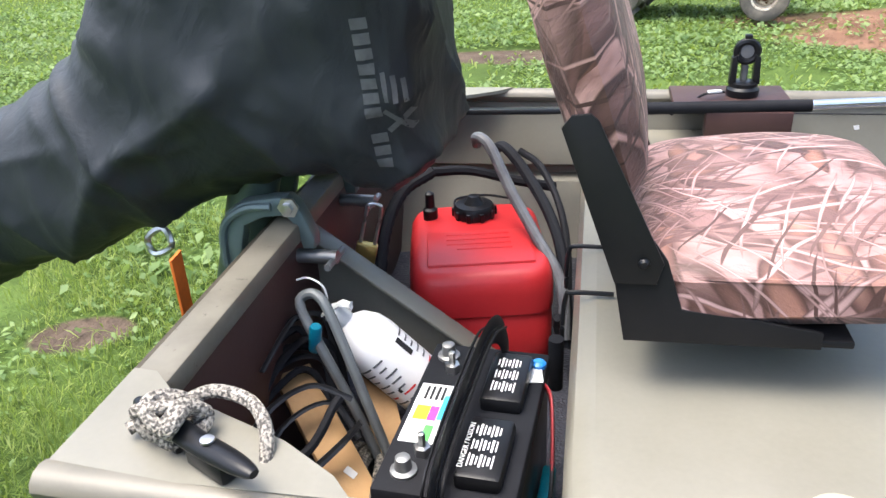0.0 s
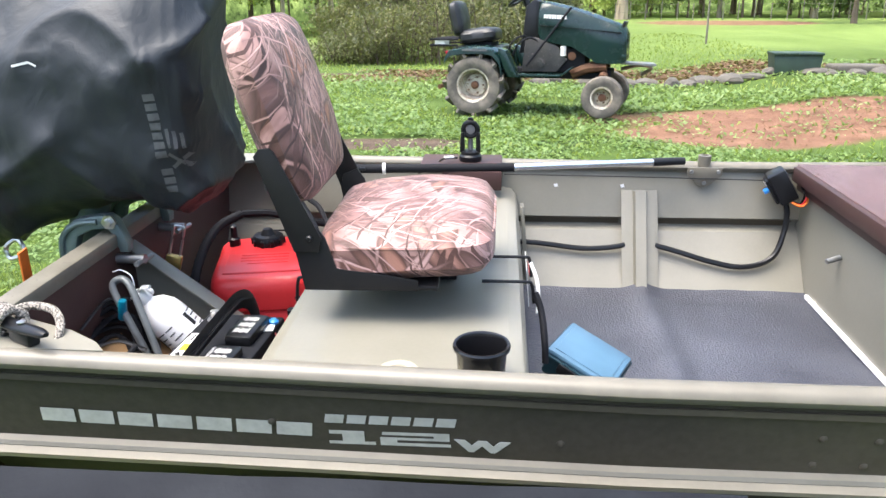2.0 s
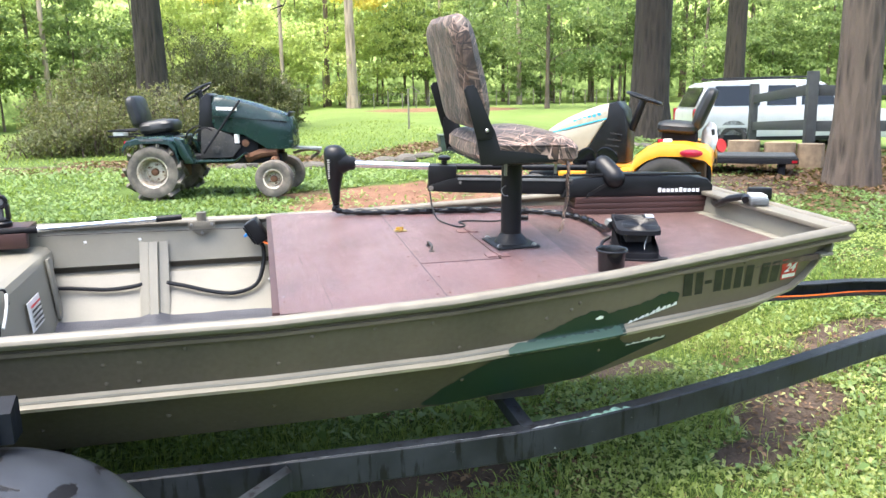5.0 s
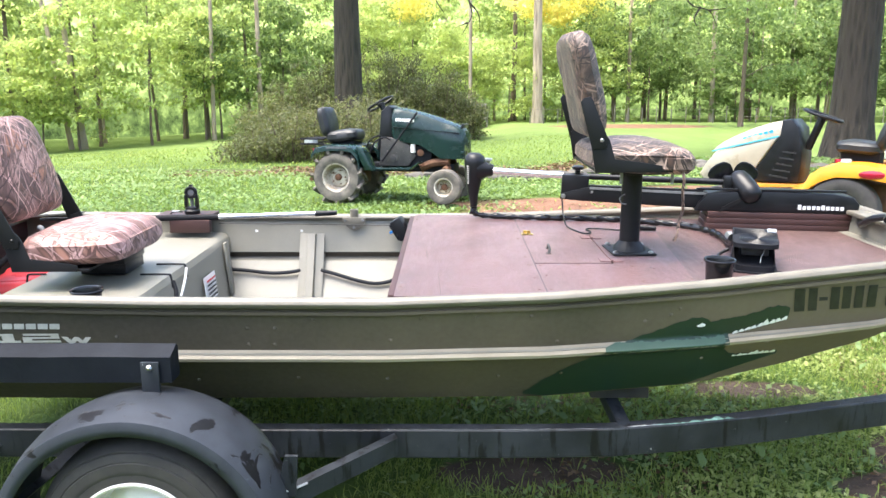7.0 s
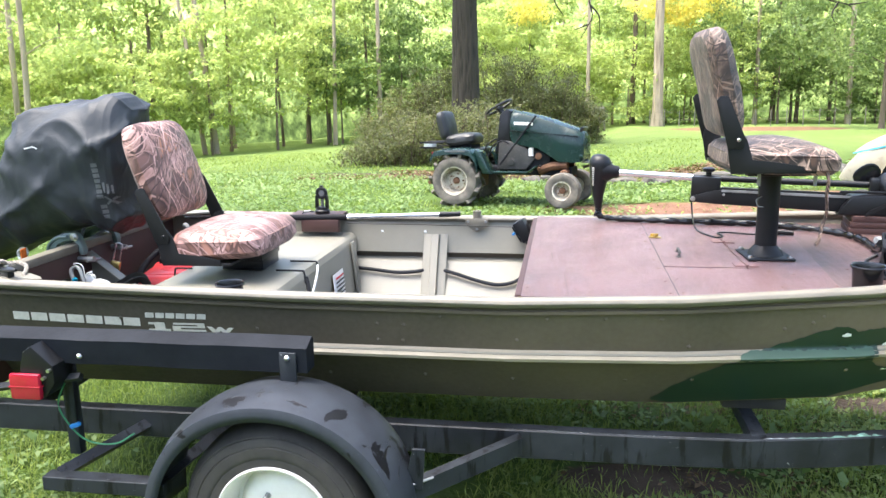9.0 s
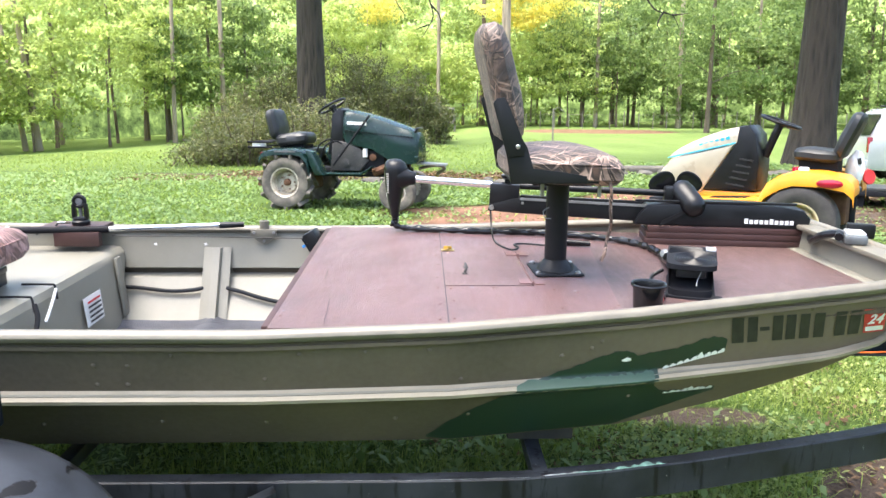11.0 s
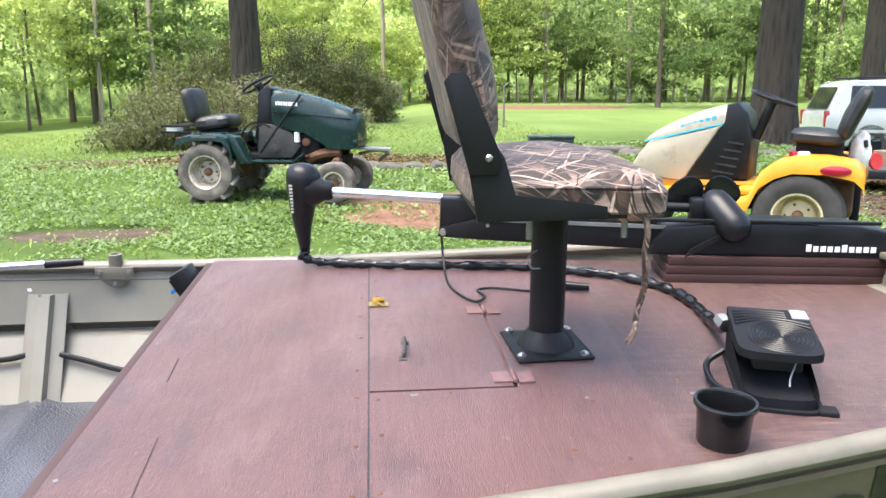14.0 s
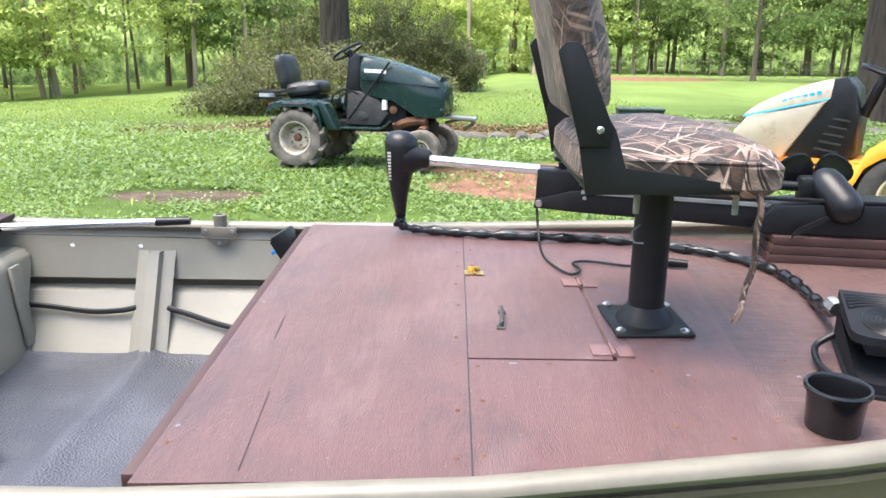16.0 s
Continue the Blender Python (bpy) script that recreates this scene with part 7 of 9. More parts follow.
for k in range(9):
    part("maker_bar", Box(0.010, 0.0012, 0.006, (-0.826, -0.0315 - 0.0022 * k, 0.165 + 0.0098 * k), (7, 0, 12)), M["white_bar"], head)
part("shaft", Rod((-0.73, 0, 0.220), (-0.40, 0, 0.205), 0.0155, seg=20), M["chrome"], tm, "bright steel shaft")
part("lower_shaft", Rod((-0.40, 0, 0.205), (0.30, 0, 0.19), 0.0135, seg=16), M["black_plastic"], tm)
part("shaft_clamp", Box(0.12, 0.075, 0.095, (-0.345, 0, 0.165), (0, 2, 0), 0.006), M["black_plastic"], tm)
part("clamp_knob", Lathe([(0.012, 0), (0.012, 0.02), (0.026, 0.024), (0.028, 0.036), (0.014, 0.042)], 10, Matrix.Translation((-0.335, 0.0, 0.21))), M["black_plastic"], tm)
for s in (-1, 1):
    part("mount_arm", Prism([(-0.41, 0.105), (-0.405, 0.13), (-0.30, 0.158), (0.22, 0.150), (0.24, 0.095), (0.20, 0.080), (-0.30, 0.098)], s * 0.042 - 0.003, s * 0.042 + 0.003, I4, 0.001), M["black_paint"], tm)
    part("arm_strip", Box(0.50, 0.004, 0.010, (-0.03, s * 0.047, 0.150), (0, 1.5, 0)), M["dull_steel"], tm)
for x, z in ((-0.395, 0.118), (0.205, 0.115), (-0.27, 0.14), (0.245, 0.11)):
    part("mount_bolt", Lathe([(0.011 if abs(x) > 0.27 or x > 0.2 else 0.006, 0), (0.009 if abs(x) > 0.27 or x > 0.2 else 0.005, 0.007)], 10, Matrix.Translation((x, -0.046, z)) @ Matrix.Rotation(math.pi / 2, 4, "X")), M["steel"], tm)
bs = part("mount_base", Prism([(0.17, 0.072), (0.80, 0.072), (0.822, 0.085), (0.826, 0.115), (0.80, 0.145), (0.72, 0.158), (0.50, 0.165), (0.30, 0.158), (0.22, 0.150), (0.185, 0.11)], -0.065, 0.065, pose(0, -0.01, 0), 0.008), M["black_plastic"], tm, "black mount base")
part("base_rail", Box(0.60, 0.012, 0.010, (0.47, -0.07, 0.168), bevel=0.003), M["black_plastic"], bs)
for k in range(10):
    part("maker_bar", Box(0.0135, 0.0012, 0.020 if k in (0, 5) else 0.015, (0.590 + 0.0185 * k, -0.0765, 0.100 if k in (0, 5) else 0.0975)), M["white_paint"], bs, "plain white bar of the maker's mark" if k == 0 else "")
pod = part("motor_pod", Lathe([(0.010, -0.115), (0.030, -0.108), (0.043, -0.085), (0.047, -0.05), (0.047, 0.06), (0.040, 0.095), (0.025, 0.115), (0.010, 0.12)], 28, Matrix.Translation((0.372, -0.045, 0.178)) @ Vector((0.42, -0.72, -0.55)).to_track_quat("Z", "Y").to_matrix().to_4x4() @ Matrix.Diagonal((0.95, 0.95, 0.70, 1))), M["black_plastic"], tm, "rounded black motor pod")
part("pod_neck", Box(0.05, 0.05, 0.07, (0.31, -0.01, 0.185), bevel=0.01), M["black_plastic"], pod)
part("pod_fin", Prism([(0.0, 0.0), (0.07, 0.03), (0.02, -0.005), (-0.075, -0.055), (-0.06, -0.03)], -0.002, 0.002, pose(0.335, -0.085, 0.125, 0, 0, 10)), M["black_paint"], pod)
for s in (-1, 1):
    bm = bmesh.new()
    bmesh.ops.create_uvsphere(bm, u_segments=20, v_segments=10, radius=1)
    for v in bm.verts:
        v.co = Vector((s * (0.056 + 0.056 * v.co.x), 0.003 * v.co.y + 0.010 * v.co.z, 0.040 * v.co.z * (1.15 - 0.3 * v.co.x)))
    bmesh.ops.transform(bm, matrix=pose(0.335, 0.045, 0.232, 12, s * 8, 12), verts=bm.verts)
    part("propeller_blade", bm, M["gloss_black"], pod, "rounded black propeller blade" if s < 0 else "")

tcb = thing("motor_cable", "black wrapped cable running from motor head to pedal", "cable", BOAT)
line = smoothed([(2.19, 0.635, 1.075), (2.24, 0.63, 1.055), (2.36, 0.60, 1.053), (2.50, 0.575, 1.053), (2.66, 0.555, 1.053), (2.82, 0.53, 1.053), (2.98, 0.465, 1.053), (3.09, 0.395, 1.053), (3.16, 0.29, 1.053), (3.18, 0.18, 1.053), (3.17, 0.05, 1.055), (3.14, -0.08, 1.075), (3.115, -0.17, 1.12)], 12)
crumple = random.Random(8)
part("cable", Tube(line, 0.013, 10, radii=[0.0125 + 0.0022 * math.sin(k * 1.05) + 0.0014 * math.sin(k * 0.37) + crumple.uniform(-0.0016, 0.0016) for k in range(len(line))]), M["gloss_black"], tcb)
bt = thing("battery_cable", "black lead from the bow mount over the bow", "cable", BOAT)
part("cable", Tube(smoothed([(3.80, 0.28, 1.09), (3.74, 0.15, 1.10), (3.72, 0.05, 1.14), (3.74, -0.02, 1.16), (3.72, -0.06, 1.155)], 6), 0.014, 8), M["black_plastic"], bt)
cord = thing("pull_cord", "thin black cord trailing over the deck", "cord", BOAT)
part("cord", Tube(smoothed([(2.60, 0.545, 1.15), (2.602, 0.50, 1.08), (2.605, 0.42, 1.046), (2.62, 0.31, 1.046), (2.655, 0.235, 1.046), (2.685, 0.27, 1.046), (2.675, 0.33, 1.046), (2.72, 0.345, 1.046), (2.82, 0.31, 1.046), (2.88, 0.335, 1.048)], 6), 0.0035, 6), M["black_plastic"], cord)
part("cord_handle", Rod((2.87, 0.335, 1.054), (2.965, 0.305, 1.054), 0.014, 0.010, seg=14), M["black_plastic"], cord, "dark moulded handle")
# bow fittings
bc = thing("bow_light", "grey bow light with a black clamp on the bow cap", "light", at_boat(3.785, -0.03, 1.135, -20))
part("lamp_body", Box(0.07, 0.10, 0.03, (0.0, -0.02, 0.015), bevel=0.008), M["grey_hook"], bc)
part("lamp_lens", Box(0.06, 0.08, 0.012, (0.0, -0.02, 0.034), bevel=0.005), M["lens_white"], bc)
part("clamp", Box(0.09, 0.035, 0.05, (0.03, 0.06, 0.028), bevel=0.006), M["black_plastic"], bc)

# ---- foot pedal ----
fp = thing("foot_pedal", "black ribbed trolling motor foot pedal on the deck", "foot pedal", at_boat(3.150, -0.275, DECK_Z, -19) @ Matrix.Scale(0.88, 4))


def slab(outline, z0, z1, dish=0.0, rim=0.012, slope=0.0):
    """A plate with a plan outline; its top may slope along y and be dished."""
    bm = bmesh.new()
    lo = [bm.verts.new((x, y, z0)) for x, y in outline]
    hi = [bm.verts.new((x, y, z1 + slope * y)) for x, y in outline]
    bm.faces.new(lo[::-1])
    top = bm.faces.new(hi)
    n = len(lo)
    for i in range(n):
        bm.faces.new((lo[i], lo[(i + 1) % n], hi[(i + 1) % n], hi[i]))
    if dish:
        bmesh.ops.inset_region(bm, faces=[top], thickness=rim)
        bmesh.ops.inset_region(bm, faces=[top], thickness=0.004)
        for v in top.verts:
            v.co.z -= dish
    return bm


def rounded(w0, w1, y0, y1, n=10):
    """A plan outline: square behind, tapering to a round front."""
    pts = [(w1 / 2, y1), (-w1 / 2, y1)]
    for k in range(n + 1):
        a = math.pi + math.pi * k / n
        pts.append((w0 / 2 * (abs(math.cos(a)) ** 0.6) * (-1 if math.cos(a) < 0 else 1), y0 + 0.045 * (1 - abs(math.sin(a)) ** 0.6)))
    return pts


part("pedal_base", slab(rounded(0.142, 0.156, -0.165, 0.120), 0.0, 0.058, 0.024, 0.012, 0.19), M["black_matte"], fp, "black moulded base with a dished tray", sharp=50)
part("pedal_flange", slab(rounded(0.160, 0.165, -0.175, 0.13), 0.0, 0.007), M["black_matte"], fp, sharp=50)
part("pedal_neck", Prism([(0.0, 0.03), (0.12, 0.03), (0.125, 0.10), (0.0, 0.085)], -0.055, 0.055, pose(0, 0, 0, 0, 0, 90), 0.006), M["black_matte"], fp)
part("pedal_void", Box(0.095, 0.10, 0.030, (0.0, -0.03, 0.066), bevel=0.004), M["dark_bar"], fp)
plate = part("pedal_plate", slab(rounded(0.165, 0.165, -0.118, 0.118), 0.086, 0.112, 0.0, 0.0, 0.08), M["black_matte"], fp, "ribbed black tread plate", sharp=40)
for k in range(8):
    a = 0.008 + 0.0085 * k
    part("tread_rib", Tube([(0.010 + a * 1.0 * math.cos(t), -0.035 + a * 1.1 * math.sin(t), 0.1125 + 0.08 * (-0.035 + a * 1.1 * math.sin(t))) for t in np.linspace(0, 2 * math.pi, 40, endpoint=False)], 0.0020, 4, closed=True), M["black_plastic"], plate)
for k in range(5):
    y = 0.050 + 0.013 * k
    part("tread_rib", Tube([(x, y - 6 * x * x * (1 - 0.15 * k), 0.1125 + 0.08 * y) for x in np.linspace(-0.076, 0.076 - 0.04 * (k > 1), 16)], 0.0020, 4), M["black_plastic"], plate)
part("heel_pad", Box(0.034, 0.048, 0.005, (0.064, 0.088, 0.1215), (4.6, 0, 0), 0.0015), M["pad_grey"], plate, "pale grey pad")
part("pedal_wire", Tube(smoothed([(0.02, -0.11, 0.032), (0.022, -0.10, 0.05), (0.035, -0.085, 0.085)], 4), 0.002, 5), M["dull_steel"], fp)
part("cable_nut", Lathe([(0.018, 0), (0.018, 0.02), (0.013, 0.03)], 6, Matrix.Translation((-0.085, 0.09, 0.085)) @ Matrix.Rotation(radians(-70), 4, "X") @ Matrix.Rotation(radians(-30), 4, "Y")), M["dull_steel"], fp)
for x in (-0.095, 0.095):
    part("pedal_foot", Box(0.035, 0.035, 0.012, (x * 0.9, -0.150, 0.004), bevel=0.003), M["black_matte"], fp)
part("pedal_lead", Tube(smoothed([(-0.095, 0.02, 0.05), (-0.13, -0.01, 0.03), (-0.125, -0.07, 0.014), (-0.10, -0.12, 0.012), (-0.085, -0.18, 0.012), (-0.083, -0.23, 0.012)], 6), 0.007, 8), M["black_plastic"], fp)
part("red_lead", Rod((-0.083, -0.225, 0.012), (-0.084, -0.262, 0.011), 0.003, seg=6), M["red_bar"], fp)

# ---- the yard ----
def axis_steps(lo, hi, near_lo, near_hi, fine, coarse):
    out, v = [], lo
    while v < hi:
        out.append(v)
        v += fine if near_lo < v < near_hi else coarse
    return out + [hi]


gx = axis_steps(-90, 110, -4, 8, 0.25, 2.5)
gy = axis_steps(-60, 130, -3, 9, 0.25, 2.5)
verts, faces = [], []
for y in gy:
    for x in gx:
        bumpz = 0.02 * noise.noise(Vector((x * 0.8, y * 0.8, 0))) + 0.008 * noise.noise(Vector((x * 3, y * 3, 4)))
        verts.append((x, y, ground_z(x, y) + bumpz))
nx = len(gx)
for j in range(len(gy) - 1):
    for i in range(nx - 1):
        faces.append((j * nx + i, j * nx + i + 1, (j + 1) * nx + i + 1, (j + 1) * nx + i))
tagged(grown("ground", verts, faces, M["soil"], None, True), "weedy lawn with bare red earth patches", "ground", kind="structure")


def leaves(name, P, L, W, up, mt, rng, droop=0.0, kite=0.55):
    """Many small kite-shaped leaves: places, lengths, widths and how steeply they stand."""
    n = len(P)
    P = np.asarray(P, float)
    a = rng.uniform(0, 2 * np.pi, n)
    d = np.stack([np.cos(a), np.sin(a), np.zeros(n)], 1)
    s = np.stack([-np.sin(a), np.cos(a), np.zeros(n)], 1)
    roll = rng.uniform(-0.6, 0.6, n)[:, None]
    u = np.zeros((n, 3)); u[:, 2] = 1
    L = np.broadcast_to(L, (n,))[:, None]
    W = np.broadcast_to(W, (n,))[:, None]
    up = np.broadcast_to(up, (n,))[:, None]
    ax = d * np.cos(up) + u * np.sin(up)
    sd = s * np.cos(roll) + u * np.sin(roll)
    mid = P + ax * L * kite
    tip = P + ax * L - u * L * droop
    V = np.stack([P, mid + sd * W / 2, tip, mid - sd * W / 2], 1).reshape(-1, 3)
    me = bpy.data.meshes.new(name)
    me.vertices.add(4 * n)
    me.vertices.foreach_set("co", V.astype(np.float32).ravel())
    me.loops.add(4 * n)
    me.loops.foreach_set("vertex_index", np.arange(4 * n, dtype=np.int32))
    me.polygons.add(n)
    me.polygons.foreach_set("loop_start", np.arange(0, 4 * n, 4, dtype=np.int32))
    me.update(calc_edges=True)
    me.materials.append(mt)
    return new(name, me)


def on_ground(xs, ys):
    return np.array([ground_z(x, y) for x, y in zip(xs, ys)])


rng = np.random.default_rng(5)


def scatter(n, x0, x1, y0, y1, patch=0.0, clump=1.2, seed=0.0, bare=True):
    """Places on the lawn, thicker in some patches, thin on the bare soil."""
    xs, ys = rng.uniform(x0, x1, n), rng.uniform(y0, y1, n)
    keep = []
    for i in range(n):
        k = noise.noise(Vector((xs[i] * clump, ys[i] * clump, seed)))
        b = on_bare(xs[i], ys[i], 0.9) and rng.uniform() > 0.10 if bare else False
        keep.append(k > patch + rng.uniform(-0.25, 0.25) and not b)
    keep = np.array(keep)
    return xs[keep], ys[keep]


def turf(name, label, xs, ys, L, W, up, mt, lift=0.0):
    z = on_ground(xs, ys) + lift
    n = len(xs)
    ob = leaves(name, np.stack([xs, ys, z], 1), rng.uniform(L[0], L[1], n), rng.uniform(W[0], W[1], n), rng.uniform(up[0], up[1], n), mt, rng, 0.15)
    return tagged(ob, label, "plants", kind="stuff")


# grass and weeds: close by in single leaves, farther off in larger tufts
xs, ys = scatter(170000, -2.6, 6.4, -1.3, 1.9, -0.16, 2.3, 1.0)
turf("near_grass", "fresh green grass blades under the trailer", xs, ys, (0.03, 0.10), (0.003, 0.006), (0.4, 1.5), M["grass"])
xs, ys = scatter(45000, -3.5, 7.0, -5.2, -1.2, -0.3, 0.9, 1.6)
turf("lawn_grass", "lawn grass beside the boat", xs, ys, (0.035, 0.09), (0.006, 0.012), (0.4, 1.4), M["grass"])
xs, ys = scatter(52000, -3.4, 6.5, -1.5, 3.0, 0.0, 1.3, 2.0)
turf("near_weeds", "low broad-leaved weeds in the lawn", xs, ys, (0.02, 0.05), (0.014, 0.032), (0.1, 0.8), M["weed"], 0.02)
xs, ys = scatter(70000, -5.0, 8.0, 2.4, 6.5, -0.1, 1.3, 3.0)
turf("lawn_weeds", "dense low weeds beyond the boat", xs, ys, (0.022, 0.058), (0.017, 0.042), (0.1, 0.9), M["weed"], 0.02)
xs, ys = scatter(60000, -7.0, 9.0, 5.5, 11.0, -0.15, 1.0, 4.0)
turf("far_lawn_weeds", "dense low weeds round the tractor", xs, ys, (0.035, 0.085), (0.026, 0.056), (0.1, 1.0), M["weed"], 0.02)
xs, ys = scatter(40000, -16.0, 6.0, 2.5, 20.0, -0.3, 0.6, 5.0)
turf("lawn_grass", "lawn grass", xs, ys, (0.04, 0.10), (0.012, 0.03), (0.5, 1.4), M["grass"])
xs, ys = scatter(14000, -2.5, 8.0, 9.3, 11.2, -0.2, 0.7, 6.0, False)
turf("leaf_litter", "brown dead leaves along the bed", xs, ys, (0.05, 0.11), (0.03, 0.06), (-0.1, 0.5), M["litter"], 0.02)
xs, ys = scatter(9000, 7.6, 12.0, 3.6, 8.0, -0.3, 0.7, 6.5, False)
turf("leaf_litter", "brown dead leaves under the trees", xs, ys, (0.05, 0.10), (0.03, 0.06), (-0.1, 0.5), M["litter"], 0.015)
xs, ys = scatter(1200, 2.2, 8.5, 5.0, 7.2, -0.6, 0.7, 7.5, False)
turf("leaf_litter", "scattered dead leaves on the drive", xs, ys, (0.02, 0.05), (0.012, 0.03), (-0.1, 0.4), M["litter"], 0.008)
xs, ys = scatter(60000, 2.9, 7.6, -1.2, 2.8, -0.10, 2.2, 9.0)
turf("pale_weeds", "pale yellow-green weeds beside the bow", xs, ys, (0.014, 0.042), (0.009, 0.026), (0.1, 0.9), M["pale_weed"], 0.015)
xs, ys = scatter(16000, 2.0, 7.5, -1.0, 2.2, -0.12, 1.8, 9.7, False)
turf("leaf_litter", "bits of brown leaf litter in the lawn", xs, ys, (0.015, 0.045), (0.010, 0.025), (-0.1, 0.5), M["litter"], 0.012)
xs, ys = scatter(9000, 6.3, 10.5, 2.6, 6.8, -0.4, 0.9, 9.5, False)
turf("leaf_litter", "brown leaf litter round the grey tree", xs, ys, (0.03, 0.08), (0.02, 0.045), (-0.1, 0.5), M["litter"], 0.012)
# taller weeds
xs, ys = scatter(2600, -2.6, 5.5, -1.0, 1.8, 0.12, 1.1, 8.0)
turf("tall_weeds", "taller broad weeds", xs, ys, (0.045, 0.085), (0.025, 0.05), (0.3, 1.0), M["weed"], 0.03)

# stones edging the bed
rs = random.Random(3)
for k in range(26):
    x = 1.6 + 0.27 * k + rs.uniform(-0.12, 0.12)
    y = 9.35 - 0.05 * x + rs.uniform(-0.12, 0.12)
    st = bmesh.new()
    bmesh.ops.create_icosphere(st, subdivisions=2, radius=1)
    sx, sy, sz = rs.uniform(0.12, 0.26), rs.uniform(0.09, 0.16), rs.uniform(0.05, 0.10)
    for v in st.verts:
        v.co *= 1 + 0.28 * noise.noise(v.co * 1.6 + Vector((k * 3.1, 0, 0)))
        v.co = Vector((v.co.x * sx, v.co.y * sy, v.co.z * sz))
    ob = part("stone", st, M["stone"], None)
    ob.matrix_world = pose(x, y, ground_z(x, y) + sz * 0.35, 0, 0, rs.uniform(0, 180))
    tagged(ob, "flat grey field stone edging the bed", "stone", "edging stones")


def lug_wheel(parent, r, w, rim_r, y, x, z, tyre, rim, lugs=0, name="wheel"):
    """A tractor wheel: tyre, dished rim, hub and lugs."""
    s = 1 if y > 0 else -1
    m = Matrix.Translation((x, y, z)) @ Matrix.Rotation(-s * math.pi / 2, 4, "X")
    h = w / 2
    ty = part(name, Lathe([(rim_r, -h * 0.8), (rim_r + 0.02, -h * 0.9), (r * 0.82, -h), (r * 0.95, -h * 0.9), (r, -h * 0.55), (r, h * 0.55), (r * 0.95, h * 0.9), (r * 0.82, h), (rim_r + 0.02, h * 0.9), (rim_r, h * 0.8)], 48, m, close=True), tyre, parent)
    part("rim", Lathe([(0.02, h * -0.6), (rim_r * 0.95, h * -0.6), (rim_r + 0.002, h * 0.5), (rim_r + 0.004, h * 0.80), (rim_r + 0.006, h * 0.9), (rim_r - 0.008, h * 0.86), (rim_r * 0.90, h * 0.55), (rim_r * 0.86, h * -0.10), (rim_r * 0.74, h * -0.20), (rim_r * 0.66, h * 0.05), (rim_r * 0.45, h * 0.16), (rim_r * 0.30, h * 0.12), (0.012, h * 0.10)], 36, m), rim, ty)
    part("hub", Lathe([(0.040, h * 0.05), (0.038, h * 0.40), (0.02, h * 0.48)], 14, m), M["rust"], ty)
    for k in range(5):
        a = 2 * math.pi * k / 5
        part("wheel_bolt", Lathe([(0.011, h * 0.05), (0.009, h * 0.26)], 6, m @ Matrix.Translation((rim_r * 0.5 * math.cos(a), rim_r * 0.5 * math.sin(a), 0))), M["rust"], ty)
    if lugs:
        lm = bpy.data.meshes.new("tread_lug")
        lg = Box(0.046, 0.034, h * 1.15, bevel=0.004, seg=1)
        lg.to_mesh(lm)
        lg.free()
        lm.materials.append(tyre)
        for k in range(lugs):
            for side in (-1, 1):
                a = 2 * math.pi * (k + 0.5 * (side > 0)) / lugs
                mm = m @ Matrix.Rotation(a, 4, "Z") @ Matrix.Translation((r + 0.008, 0, side * h * 0.5)) @ Matrix.Rotation(side * radians(35), 4, "X")
                lug = new("tread_lug", lm)
                lug.parent = ty
                lug.matrix_basis = mm
    return ty


def steering(parent, c, tilt, r, mt):
    m = Matrix.Translation(c) @ Matrix.Rotation(radians(tilt), 4, "Y")
    sw = part("steering_wheel", Tube([m @ Vector((r * math.cos(a), r * math.sin(a), 0)) for a in np.linspace(0, 2 * math.pi, 40, endpoint=False)], 0.015, 8, closed=True), mt, parent)
    for k in range(3):
        a = 2.094 * k + 0.5
        part("spoke", Tube([m @ Vector((0, 0, -0.02)), m @ Vector((r * math.cos(a), r * math.sin(a), 0))], 0.012, 6, 0.6), mt, sw)
    part("wheel_boss", Lathe([(0.045, -0.03), (0.045, 0.0), (0.02, 0.008)], 16, m), mt, sw)
    part("column", Tube([m @ Vector((0, 0, -0.02)), m @ Vector((0, 0, -0.32))], 0.035, 10), mt, sw)
    return sw


